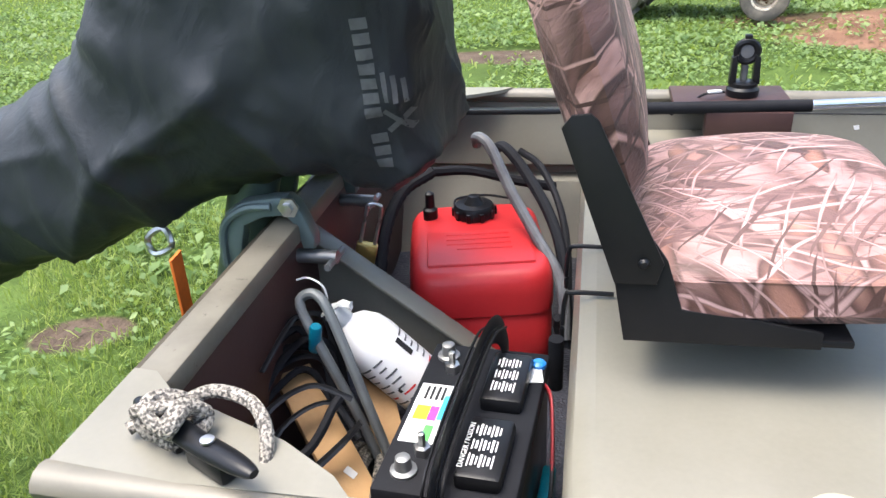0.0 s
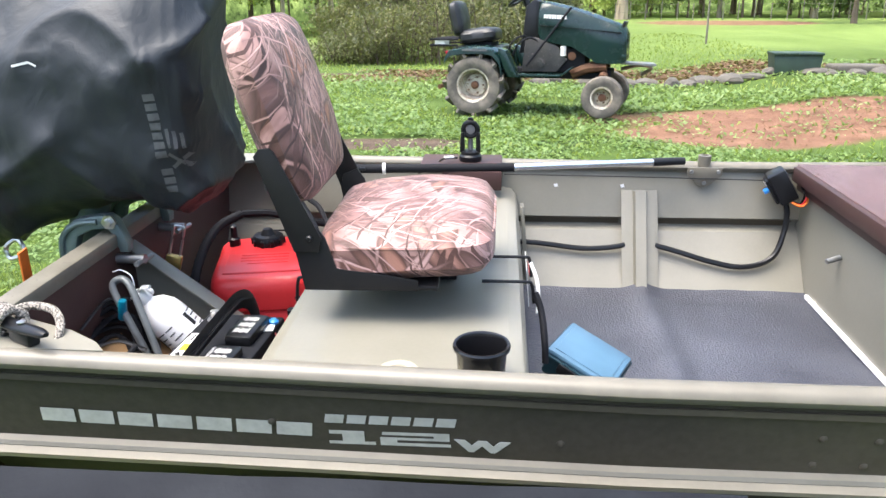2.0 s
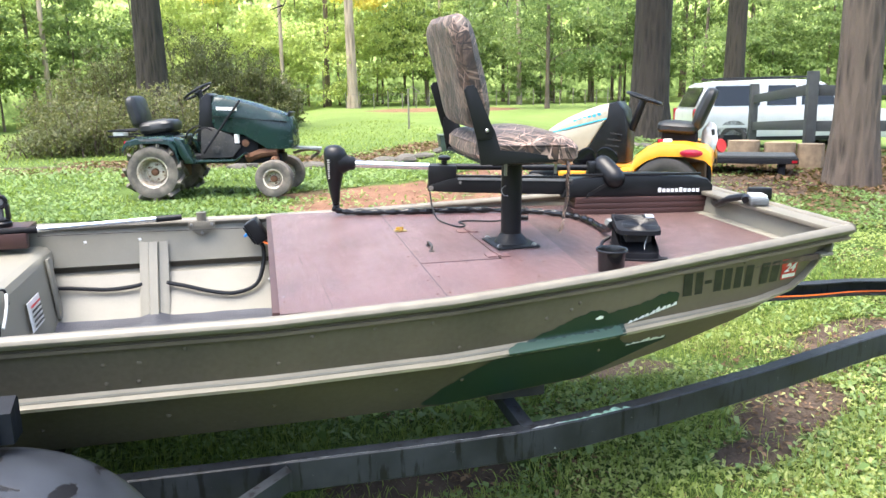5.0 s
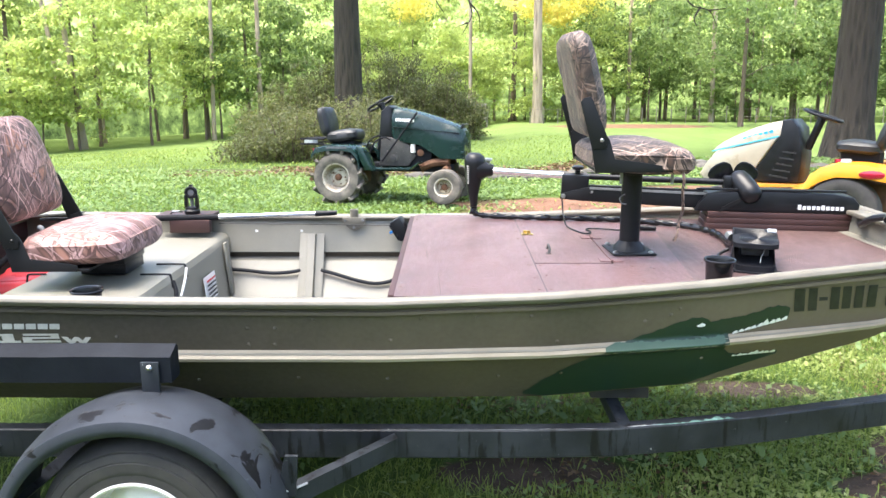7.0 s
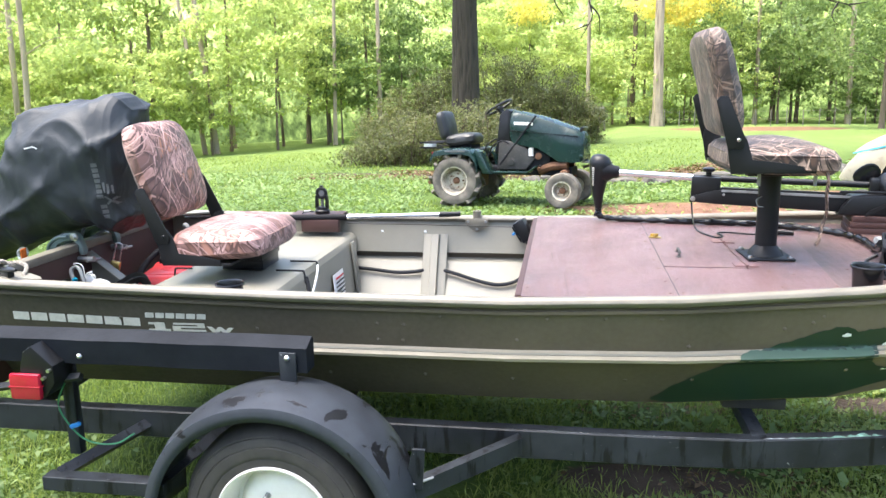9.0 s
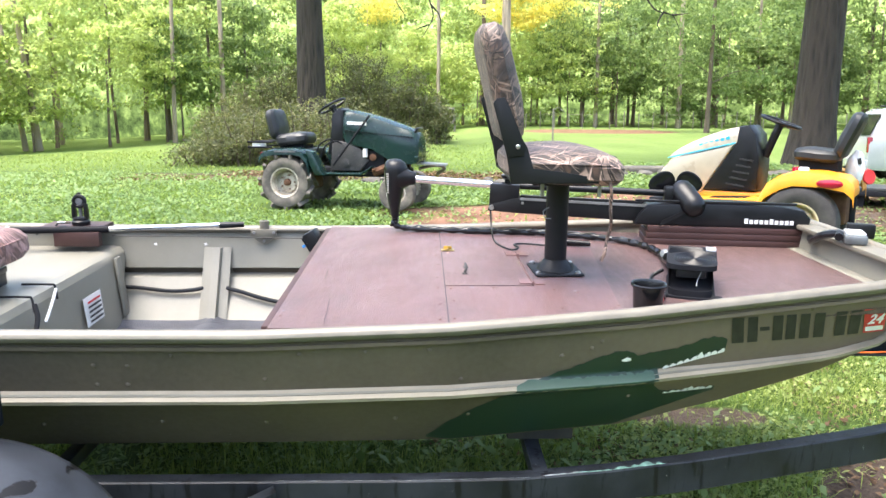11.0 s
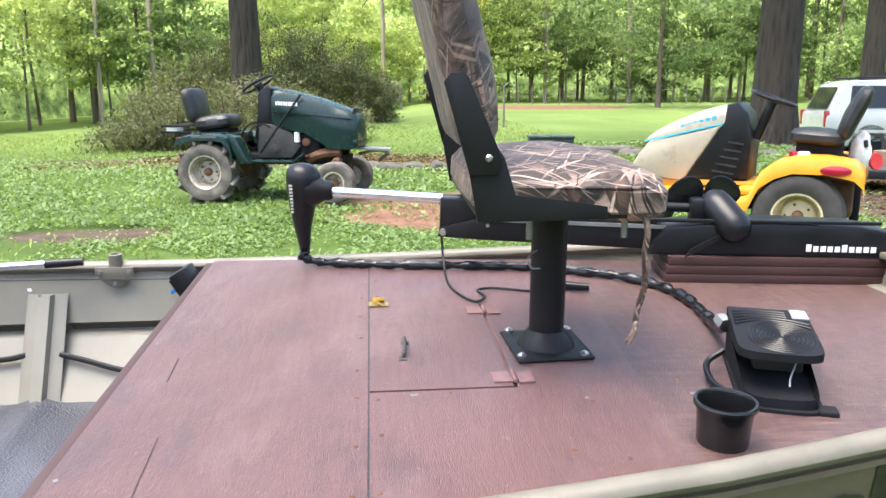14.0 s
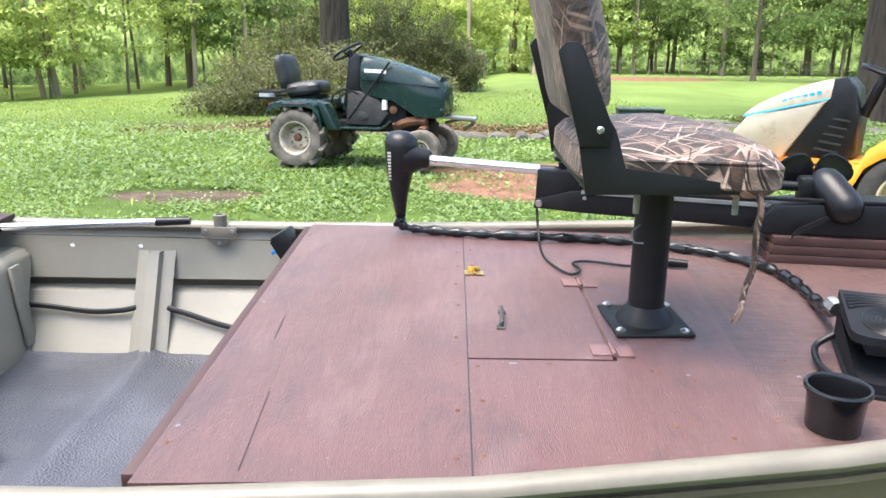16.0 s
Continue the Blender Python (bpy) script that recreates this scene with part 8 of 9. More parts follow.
# ---- green garden tractor ----
gt = thing("garden_tractor", "dark green garden tractor with muddy wheels on the lawn", "tractor", pose(0.81, 7.04, 0.462, 0, 0, -13) @ Matrix.Scale(1.04, 4))
for s in (-1, 1):
    lug_wheel(gt, 0.292, 0.26, 0.165, s * 0.40, 0.0, 0.312, M["tyre_mud"], M["dirty_rim"], 11, "rear_wheel")
    lug_wheel(gt, 0.205, 0.17, 0.105, s * 0.38, 1.29, 0.215, M["tyre_mud"], M["dirty_rim"], 0, "front_wheel")
    # rear fender
    bm = bmesh.new()
    rings = []
    for x, z in ((-0.30, 0.60), (-0.26, 0.665), (-0.12, 0.695), (0.10, 0.70), (0.20, 0.68), (0.27, 0.60), (0.30, 0.46)):
        rings.append([Vector((x, s * v, z + dz)) for v, dz in ((0.20, 0.0), (0.50, -0.005), (0.53, -0.02), (0.535, -0.07), (0.52, -0.07), (0.50, -0.03), (0.20, -0.03))])
    loft(bm, rings)
    part("fender", bm, M["green_paint"], gt, "dark green fender", sharp=50)
    part("fender_bar", Box(0.26, 0.002, 0.022, (0.02, s * 0.537, 0.665)), M["grey_bar"], gt)
    part("tail_lamp", Box(0.05, 0.02, 0.035, (-0.285, s * 0.44, 0.635), bevel=0.006), M["lens_red"], gt)
    part("running_board", Box(0.50, 0.20, 0.022, (0.62, s * 0.30, 0.415), bevel=0.006), M["green_paint"], gt)
    part("front_spindle", Rod((1.29, s * 0.30, 0.215), (1.27, s * 0.26, 0.42), 0.025), M["rust"], gt)
part("rear_deck", Box(0.50, 0.50, 0.10, (-0.02, 0, 0.64), bevel=0.02), M["black_plastic"], gt)
part("transaxle", Box(0.34, 0.44, 0.24, (0.03, 0, 0.33), bevel=0.03), M["rust"], gt)
part("chassis", Box(1.25, 0.30, 0.10, (0.72, 0, 0.42), bevel=0.01), M["black_matte"], gt)
part("front_axle", Tube([(1.27, -0.30, 0.39), (1.27, -0.10, 0.43), (1.27, 0.10, 0.43), (1.27, 0.30, 0.39)], 0.045, 8), M["rust"], gt, "rusty front axle")
part("engine", Box(0.42, 0.36, 0.26, (0.88, 0, 0.56), bevel=0.03), M["black_matte"], gt)
for s in (-1, 1):
    part("side_cover", Prism([(0.44, 0.44), (0.80, 0.44), (0.90, 0.56), (0.80, 0.70), (0.58, 0.78), (0.47, 0.78)], s * 0.195 - 0.02, s * 0.195 + 0.02, I4, 0.012), M["dusty"], gt, "dusty black engine side cover")
    part("pulley", Lathe([(0.055, 0), (0.058, 0.012), (0.040, 0.016), (0.038, 0.030), (0.015, 0.034)], 18, Matrix.Translation((0.63, s * 0.215, 0.53)) @ Matrix.Rotation(-s * math.pi / 2, 4, "X")), M["dusty"], gt)
    part("pulley", Lathe([(0.040, 0), (0.042, 0.012), (0.020, 0.02)], 14, Matrix.Translation((0.95, s * 0.19, 0.60)) @ Matrix.Rotation(-s * math.pi / 2, 4, "X")), M["rust"], gt)
    part("filter_can", Rod((0.86, s * 0.20, 0.60), (0.86, s * 0.20, 0.70), 0.030, seg=14), M["paper"] if s < 0 else M["dusty"], gt)
    part("fender_skirt", Prism([(0.24, 0.69), (0.33, 0.66), (0.42, 0.47), (0.46, 0.40), (0.36, 0.40), (0.30, 0.50)], s * 0.40 - 0.10, s * 0.40 + 0.10, I4, 0.015), M["green_paint"], gt)
    part("step_toe", Box(0.14, 0.18, 0.016, (0.92, s * 0.30, 0.455), (0, -35, 0), 0.005), M["green_paint"], gt)
    part("axle_shield", Tube(smoothed([(0.95, s * 0.16, 0.42), (1.10, s * 0.17, 0.48), (1.30, s * 0.18, 0.50)], 4), 0.05, 8), M["rust"], gt, "rusty axle bracket")
part("lever", Tube(smoothed([(0.36, -0.30, 0.60), (0.42, -0.31, 0.72), (0.52, -0.27, 0.78), (0.60, -0.24, 0.745)], 5), 0.010, 6), M["black_matte"], gt)
bm = bmesh.new()
rings = []
for x, zt, zb, hw in ((0.57, 1.110, 0.86, 0.17), (0.63, 1.135, 0.76, 0.205), (0.74, 1.120, 0.73, 0.22), (0.95, 1.07, 0.69, 0.232), (1.10, 1.025, 0.60, 0.235), (1.20, 0.990, 0.535, 0.235), (1.38, 0.925, 0.53, 0.23), (1.455, 0.885, 0.535, 0.215), (1.485, 0.83, 0.56, 0.19)):
    ring = []
    for a, b in ((-1, 0), (-1.0, 0.45), (-0.97, 0.75), (-0.82, 0.93), (-0.5, 0.99), (0, 1.0), (0.5, 0.99), (0.82, 0.93), (0.97, 0.75), (1.0, 0.45), (1, 0)):
        ring.append(Vector((x, a * hw, zb + (zt - zb) * b)))
    rings.append(ring)
loft(bm, rings)
hood = part("hood", bm, M["green_paint"], gt, "glossy dark green hood", sharp=45)
part("hood_seam", Box(0.82, 0.478, 0.006, (1.02, 0, 0.865), (0, 5, 0)), M["black_plastic"], hood)
for s in (-1, 1):
    for k in range(9):
        part("maker_bar", Box(0.020, 0.003, 0.038, (0.665 + 0.026 * k, s * 0.2245, 0.985 - 0.0012 * k)), M["white_paint"], hood, "plain white bar of the maker's mark" if k == 0 and s < 0 else "")
    part("hood_sticker", Box(0.07, 0.003, 0.06, (1.32, s * 0.229, 0.665)), M["paper"], hood)
part("grille", Box(0.03, 0.30, 0.10, (1.435, 0, 0.89), (0, 20, 0), 0.01), M["black_plastic"], hood)
part("bumper", Box(0.05, 0.44, 0.05, (1.46, 0, 0.60), bevel=0.01), M["green_paint"], gt)
part("dash", Prism([(0.40, 0.62), (0.60, 0.66), (0.60, 1.13), (0.545, 1.155), (0.46, 1.08), (0.44, 0.85)], -0.19, 0.19, I4, 0.02), M["black_plastic"], gt, "black dash and steering column")
steering(gt, (0.40, 0, 1.175), -30, 0.17, M["black_plastic"])
part("seat_cushion", cushion(bmesh.new(), 0.40, 0.44, 0.13, pose(-0.05, 0, 0.79, 0, -6, 0), 0.02), M["vinyl"], gt)
part("seat_back", cushion(bmesh.new(), 0.36, 0.42, 0.12, pose(-0.285, 0, 0.96, 0, 90 - 12, 0), 0.02), M["vinyl"], gt, "black vinyl seat back")
part("seat_mount", Box(0.30, 0.30, 0.06, (-0.05, 0, 0.70)), M["black_matte"], gt)
part("hood_strap", Rod((0.93, -0.255, 1.07), (0.50, -0.285, 0.50), 0.012, seg=8), M["black_matte"], gt, "diagonal black strut")
part("side_rod", Tube(smoothed([(0.30, -0.30, 0.62), (0.36, -0.32, 0.74), (0.46, -0.28, 0.80), (0.50, -0.24, 0.76)], 5), 0.010, 6), M["black_matte"], gt)
for z in (0.70, 0.76):
    part("rack_rail", Tube([(-0.20, -0.36, z), (-0.50, -0.36, z), (-0.50, 0.36, z), (-0.20, 0.36, z)], 0.012, 6), M["black_matte"], gt)
for y in (-0.24, -0.12, 0, 0.12, 0.24):
    part("rack_bar", Rod((-0.48, y, 0.765), (-0.22, y, 0.765), 0.008, seg=6), M["black_matte"], gt)
part("rack_box", Box(0.12, 0.14, 0.06, (-0.40, -0.28, 0.73), bevel=0.01), M["paper"], gt)
part("hitch", Tube([(-0.10, 0, 0.30), (-0.42, 0, 0.28), (-0.46, -0.18, 0.26)], 0.025, 8), M["rust"], gt)
part("front_bracket", Tube(smoothed([(1.42, 0.10, 0.46), (1.60, 0.12, 0.50), (1.72, 0.14, 0.47), (1.62, 0.20, 0.40)], 5), 0.020, 6), M["dull_steel"], gt)
part("blade_frame", Box(0.35, 0.30, 0.02, (1.58, 0.10, 0.52), (0, 3, 8)), M["dull_steel"], gt)

# ---- cream and yellow garden tractor ----
yt = thing("garden_tractor", "cream and yellow garden tractor with black seat", "tractor", pose(5.375, 3.42, 0.495, 0, 0, 145) @ Matrix.Scale(0.92, 4))
for s in (-1, 1):
    lug_wheel(yt, 0.305, 0.25, 0.165, s * 0.38, 0.0, 0.31, M["rubber"], M["cream_rim"], 0, "rear_wheel")
    lug_wheel(yt, 0.20, 0.16, 0.105, s * 0.38, 1.23, 0.225, M["rubber"], M["cream_rim"], 0, "front_wheel")
    bm = bmesh.new()
    rings = []
    for x, z, t in ((-0.40, 0.58, 0.03), (-0.39, 0.65, 0.03), (-0.33, 0.705, 0.04), (-0.15, 0.735, 0.05), (0.05, 0.735, 0.05), (0.17, 0.69, 0.05), (0.26, 0.62, 0.05), (0.33, 0.46, 0.04), (0.45, 0.42, 0.04)):
        rings.append([Vector((x, s * v, z + dz)) for v, dz in ((0.12, 0.0), (0.44, 0.0), (0.49, -0.015), (0.505, -0.06), (0.505, -0.12), (0.49, -0.12), (0.46, -t), (0.12, -t))])
    loft(bm, rings)
    part("fender", bm, M["yellow_paint"], yt, "bright yellow fender", sharp=50)
    part("tail_lamp", Lathe([(0.10, 0), (0.095, 0.012), (0.05, 0.02)], 20, Matrix.Translation((-0.22, s * 0.50, 0.645)) @ Matrix.Rotation(-s * math.pi / 2, 4, "X") @ Matrix.Diagonal((1, 0.36, 1, 1))), M["lens_red"], yt, "oval red tail lamp")
    part("footboard", Box(0.66, 0.24, 0.05, (0.64, s * 0.36, 0.455), (0, 3, 0), 0.012), M["yellow_paint"], yt)
    part("foot_mat", Box(0.30, 0.17, 0.008, (0.56, s * 0.37, 0.486), (0, 3, 0)), M["black_matte"], yt)
part("yellow_frame", Box(0.9, 0.44, 0.09, (0.55, 0, 0.475), bevel=0.01), M["yellow_paint"], yt)
part("chassis", Box(1.5, 0.26, 0.12, (0.6, 0, 0.36), bevel=0.01), M["black_matte"], yt)
part("rear_body", Box(0.30, 0.44, 0.26, (-0.18, 0, 0.42), bevel=0.03), M["rust"], yt)
part("lower_body", Prism([(0.575, 0.935), (1.12, 0.80), (1.20, 0.70), (1.265, 0.58), (1.22, 0.53), (0.845, 0.50)], -0.25, 0.25, I4, 0.03), M["cream_paint"], yt, "cream lower engine panel")
bm = bmesh.new()
rings = []
for x, zt, hw in ((0.52, 1.075, 0.20), (0.56, 1.085, 0.225), (0.66, 1.065, 0.24), (0.80, 1.02, 0.245), (0.95, 0.955, 0.24), (1.06, 0.895, 0.225), (1.13, 0.845, 0.20), (1.165, 0.805, 0.17)):
    zb = 0.945 - 0.245 * (x - 0.575)
    rings.append([Vector((x, a * hw, zb + (zt - zb) * b)) for a, b in ((-1, 0), (-1.0, 0.4), (-0.93, 0.75), (-0.75, 0.93), (-0.4, 1.0), (0, 1.01), (0.4, 1.0), (0.75, 0.93), (0.93, 0.75), (1.0, 0.4), (1, 0))])
loft(bm, rings)
hd = part("hood", bm, M["cream_paint"], yt, "glossy cream hood", sharp=45)
for s in (-1, 1):
    part("hood_line", Box(0.60, 0.004, 0.010, (0.86, s * 0.2505, 0.872), (0, 14, 0)), M["cyan_bar"], hd)
    for k in range(6):
        part("maker_bar", Box(0.032, 0.004, 0.026, (0.64 + 0.045 * k, s * 0.2415, 0.985 - 0.013 * k), (s * -12, 14, 0)), M["cyan_bar"], hd)
part("dash", Prism([(0.38, 0.53), (0.84, 0.525), (0.57, 0.94), (0.555, 1.085), (0.48, 1.10), (0.41, 1.02), (0.37, 0.78)], -0.235, 0.235, I4, 0.02), M["black_plastic"], yt, "black slotted side panel and dash")
for k in range(5):
    for s in (-1, 1):
        part("vent_slot", Box(0.16 - 0.012 * k, 0.004, 0.014, (0.555 - 0.020 * k, s * 0.237, 0.58 + 0.055 * k), (0, -8, 0)), M["dark_bar"], yt)
steering(yt, (0.26, 0, 1.125), -20, 0.165, M["black_plastic"])
part("seat_cushion", cushion(bmesh.new(), 0.36, 0.46, 0.10, pose(-0.06, 0, 0.85, 0, -4, 0), 0.02), M["vinyl"], yt)
part("seat_back", cushion(bmesh.new(), 0.40, 0.42, 0.10, pose(-0.29, 0, 1.02, 0, 90 - 22, 0), 0.02), M["vinyl"], yt, "black vinyl seat back")
part("seat_mount", Box(0.30, 0.30, 0.12, (-0.08, 0, 0.75)), M["black_matte"], yt)
part("red_reflector", Box(0.06, 0.10, 0.05, (0.06, 0.30, 0.735), (0, 0, 20), 0.01), M["lens_red"], yt)
part("white_cap", Box(0.08, 0.06, 0.05, (0.0, 0.32, 0.735), bevel=0.012), M["paper"], yt)
bg = thing("white_sack", "white plastic sack with red print behind the tractor seat", "sack", pose(5.64, 3.25, 1.18))
bm = bmesh.new()
bmesh.ops.create_icosphere(bm, subdivisions=4, radius=1)
for v in bm.verts:
    v.co *= 1 + 0.20 * noise.noise(v.co * 1.8) + 0.06 * noise.noise(v.co * 5)
    v.co = Vector((v.co.x * 0.065, v.co.y * 0.065, v.co.z * 0.14))
part("sack_body", bm, M["paper"], bg)
part("print_bar", Lathe([(0.055, -0.01), (0.06, 0), (0.055, 0.01), (0.03, 0.008)], 18, pose(0.10, -0.02, -0.06, 80, 0, 15)), M["red_bar"], bg)
part("print_bar", Box(0.03, 0.01, 0.05, (-0.01, -0.066, 0.06), (0, -15, 8), 0.004), M["dark_bar"], bg)
st = part("sack_stand", Rod((0, 0, -0.66), (0, 0, -0.18), 0.03), M["black_matte"], bg)
part("stand_foot", Box(0.36, 0.30, 0.12, (0, 0, -0.68), bevel=0.01), M["black_matte"], bg)

# ---- white car far off ----
car = thing("large_white_car", "white large station car with dark windows parked on grass", "car", pose(14.05, 16.04, ground_z(14.05, 16.04) - 0.10, 0, 0, -14))
bm = bmesh.new()
rings = []
for x, zb, zt, top in ((-1.05, 0.50, 1.05, 0.0), (-1.02, 0.42, 1.15, 0.0), (-0.4, 0.38, 1.16, 0.0), (1.0, 0.38, 1.16, 0), (3.0, 0.38, 1.14, 0), (3.9, 0.38, 1.10, 0), (4.35, 0.45, 1.02, 0)):
    hw = 0.98
    rings.append([Vector((x, a * hw, zb + (zt - zb) * b)) for a, b in ((-0.95, 0), (-1, 0.15), (-1, 0.85), (-0.97, 1), (0.97, 1), (1, 0.85), (1, 0.15), (0.95, 0))])
loft(bm, rings)
body = part("body", bm, M["car_white"], car, "white painted body", sharp=40)
bm = bmesh.new()
rings = []
for x, zt, hw in ((-0.98, 1.16, 0.92), (-0.70, 1.78, 0.82), (-0.55, 1.86, 0.80), (1.0, 1.90, 0.80), (2.0, 1.87, 0.80), (2.3, 1.80, 0.80), (3.0, 1.15, 0.90)):
    rings.append([Vector((x, -0.95, 1.14)), Vector((x, -hw, zt - 0.03)), Vector((x, -hw + 0.06, zt)), Vector((x, hw - 0.06, zt)), Vector((x, hw, zt - 0.03)), Vector((x, 0.95, 1.14))])
loft(bm, rings)
part("cabin", bm, M["car_white"], car, sharp=40)
for s in (-1, 1):
    for x0, x1 in ((-0.55, 0.62), (0.80, 1.55), (1.68, 2.35)):
        bm = bmesh.new()
        q = [(x0, 1.24), (x1 + (0.25 if x1 > 2 else 0), 1.24), (x1, 1.74), (x0 + 0.05, 1.74)]
        vs = [bm.verts.new((x, s * (0.955 - (z - 1.14) * 0.215), z)) for x, z in q]
        bm.faces.new(vs)
        g = part("side_window", bm, M["glass"], car, "dark tinted window", smooth=False)
        so = g.modifiers.new("thickness", "SOLIDIFY")
        so.thickness, so.offset = 0.012, 0
    part("tail_lamp", Box(0.10, 0.14, 0.36, (-1.02, s * 0.90, 1.00), bevel=0.02), M["lens_red"], car, "tall red tail lamp")
    part("roof_rail", Rod((-0.4, s * 0.66, 1.93), (1.9, s * 0.66, 1.95), 0.022, seg=8), M["black_plastic"], car)
    part("side_trim", Box(3.6, 0.012, 0.07, (1.3, s * 0.985, 0.72)), M["car_white"], car)
    part("sill", Box(2.2, 0.03, 0.10, (1.5, s * 0.97, 0.40)), M["black_plastic"], car)
    for x in (-0.05, 3.1):
        lug_wheel(car, 0.38, 0.26, 0.21, s * 0.86, x, 0.38, M["rubber"], M["dull_steel"], 0)
        part("wheel_arch", Lathe([(0.46, 0), (0.45, 0.015), (0.05, 0.015)], 28, Matrix.Translation((x, s * 0.965, 0.42)) @ Matrix.Rotation(-s * math.pi / 2, 4, "X")), M["black_matte"], car)
bm = bmesh.new()
vs = [bm.verts.new(p) for p in ((-0.985, -0.72, 1.22), (-0.985, 0.72, 1.22), (-0.755, 0.66, 1.72), (-0.755, -0.66, 1.72))]
bm.faces.new(vs)
rw = part("rear_window", bm, M["glass"], car, "sky-lit rear window", smooth=False)
so = rw.modifiers.new("thickness", "SOLIDIFY")
so.thickness, so.offset = 0.012, 0
part("bumper", Box(0.22, 1.9, 0.26, (-1.06, 0, 0.52), bevel=0.05), M["car_white"], car)
for s in (-1, 1):
    part("hitch_step", Box(0.25, 0.2, 0.06, (-1.18, s * 0.1, 0.42)), M["black_matte"], car)

# ---- rail fence, stumps, pallet ----
fen = thing("rail_fence", "dark weathered two-rail wooden fence", "fence", I4)
fp = [(10.9, 10.2), (9.6, 7.0), (12.0, 6.0)]
for x, y in fp:
    part("post", Box(0.14, 0.14, 1.25, (x, y, ground_z(x, y) + 0.60), (0, 0, -22), 0.01), M["fence_wood"], fen)
for (x0, y0), (x1, y1) in zip(fp, fp[1:]):
    for h in (0.45, 0.95):
        p, q = Vector((x0, y0, ground_z(x0, y0) + h)), Vector((x1, y1, ground_z(x1, y1) + h + 0.02))
        bm = Box((q - p).length + 0.1, 0.04, 0.15, bevel=0.004)
        bmesh.ops.transform(bm, matrix=Matrix.Translation((p + q) / 2) @ (q - p).to_track_quat("X", "Z").to_matrix().to_4x4(), verts=bm.verts)
        part("rail", bm, M["fence_wood"], fen)
for k, (x, y, r, h) in enumerate(((8.15, 6.40, 0.20, 0.34), (8.50, 6.15, 0.19, 0.33), (8.80, 5.95, 0.16, 0.32))):
    lg = thing("log_section", "upright sawn log section on leaf litter", "log", pose(x, y, ground_z(x, y), 0, 0, 40 * k), "log sections")
    bm = bmesh.new()
    rings = []
    for z in np.linspace(0, h, 6):
        rings.append([Vector((r * (1 + 0.06 * math.sin(3 * a + k) + 0.03 * math.sin(11 * a)) * math.cos(a), r * (1 + 0.06 * math.sin(3 * a + k)) * math.sin(a), z)) for a in np.linspace(0, 2 * math.pi, 30, endpoint=False)])
    loft(bm, rings)
    part("log_body", bm, M["log_end"], lg)
pal = thing("flat_cart", "low dark flat cart beside the logs", "cart", pose(7.75, 5.85, ground_z(7.75, 5.85) + 0.02, 0, 0, -35))
for k in range(6):
    part("deck_board", Box(1.2, 0.105, 0.03, (0, -0.28 + 0.112 * k, 0.20), bevel=0.004), M["fence_wood"], pal)
part("cart_frame", Box(1.25, 0.70, 0.06, (0, 0, 0.15), bevel=0.006), M["black_matte"], pal)
part("cart_reflector", Box(0.06, 0.01, 0.03, (0.58, -0.356, 0.15)), M["lens_red"], pal)
for sx in (-1, 1):
    part("cart_foot", Box(0.08, 0.6, 0.16, (sx * 0.45, 0, 0.07)), M["black_matte"], pal)
binb = thing("storage_bin", "dark green plastic bin with a lid by the bed", "bin", pose(4.95, 9.25, ground_z(4.95, 9.25) - 0.02, 0, 0, -6))
part("bin_body", Prism([(-0.28, 0), (0.28, 0), (0.31, 0.27), (-0.31, 0.27)], -0.2, 0.2, I4, 0.015), M["bin_green"], binb)
for k in range(4):
    part("lid_panel", Box(0.155, 0.46, 0.035, (-0.24 + 0.16 * k, 0, 0.285), bevel=0.012), M["bin_green"], binb)
bn = thing("stone_slab", "pale flat stone slab at the bed's end", "stone", pose(5.8, 9.3, ground_z(5.8, 9.3) + 0.05))
part("slab", Box(0.7, 0.4, 0.14, bevel=0.04, seg=3), M["stone"], bn)

# ---- far fence, garden post, old chair ----
ff = thing("garden_fence", "grey wire garden fence at the edge of the woods", "fence", I4)
for k in range(26):
    x = 5.6 + 0.62 * k
    y = 31.5 + 0.12 * math.sin(k)
    part("fence_post", Rod((x, y, ground_z(x, y) - 0.1), (x, y, ground_z(x, y) + 0.72 + 0.06 * math.sin(k * 2.3)), 0.022, seg=6), M["far_post"], ff)
for h in (0.3, 0.62):
    part("fence_wire", Tube([(5.6 + 0.62 * k, 31.5, ground_z(5.6 + 0.62 * k, 31.5) + h) for k in range(26)], 0.005, 4), M["far_post"], ff)
gp = thing("garden_post", "thin pale post standing on the lawn", "post", pose(5.4, 15.8, ground_z(5.4, 15.8)))
part("post", Rod((0, 0, -0.1), (0, 0, 0.95), 0.025, 0.02, seg=8), M["far_post"], gp)
part("post_arm", Tube([(0, 0, 0.90), (0.10, 0, 1.0), (0.28, 0.02, 0.86)], 0.012, 6), M["far_post"], gp)
oc = thing("wooden_chair", "pale weathered wooden garden chair by the woods", "chair", pose(3.4, 31.8, ground_z(3.4, 31.8)))
for s in (-1, 1):
    part("chair_leg", Box(0.08, 0.08, 0.7, (s * 0.3, -0.2, 0.35)), M["far_post"], oc)
for k in range(4):
    part("back_slat", Box(0.13, 0.04, 0.75, (-0.24 + 0.16 * k, 0.2, 0.70), (-14, 0, 0)), M["far_post"], oc)
part("chair_seat", Box(0.70, 0.55, 0.06, (0, 0, 0.38)), M["far_post"], oc)


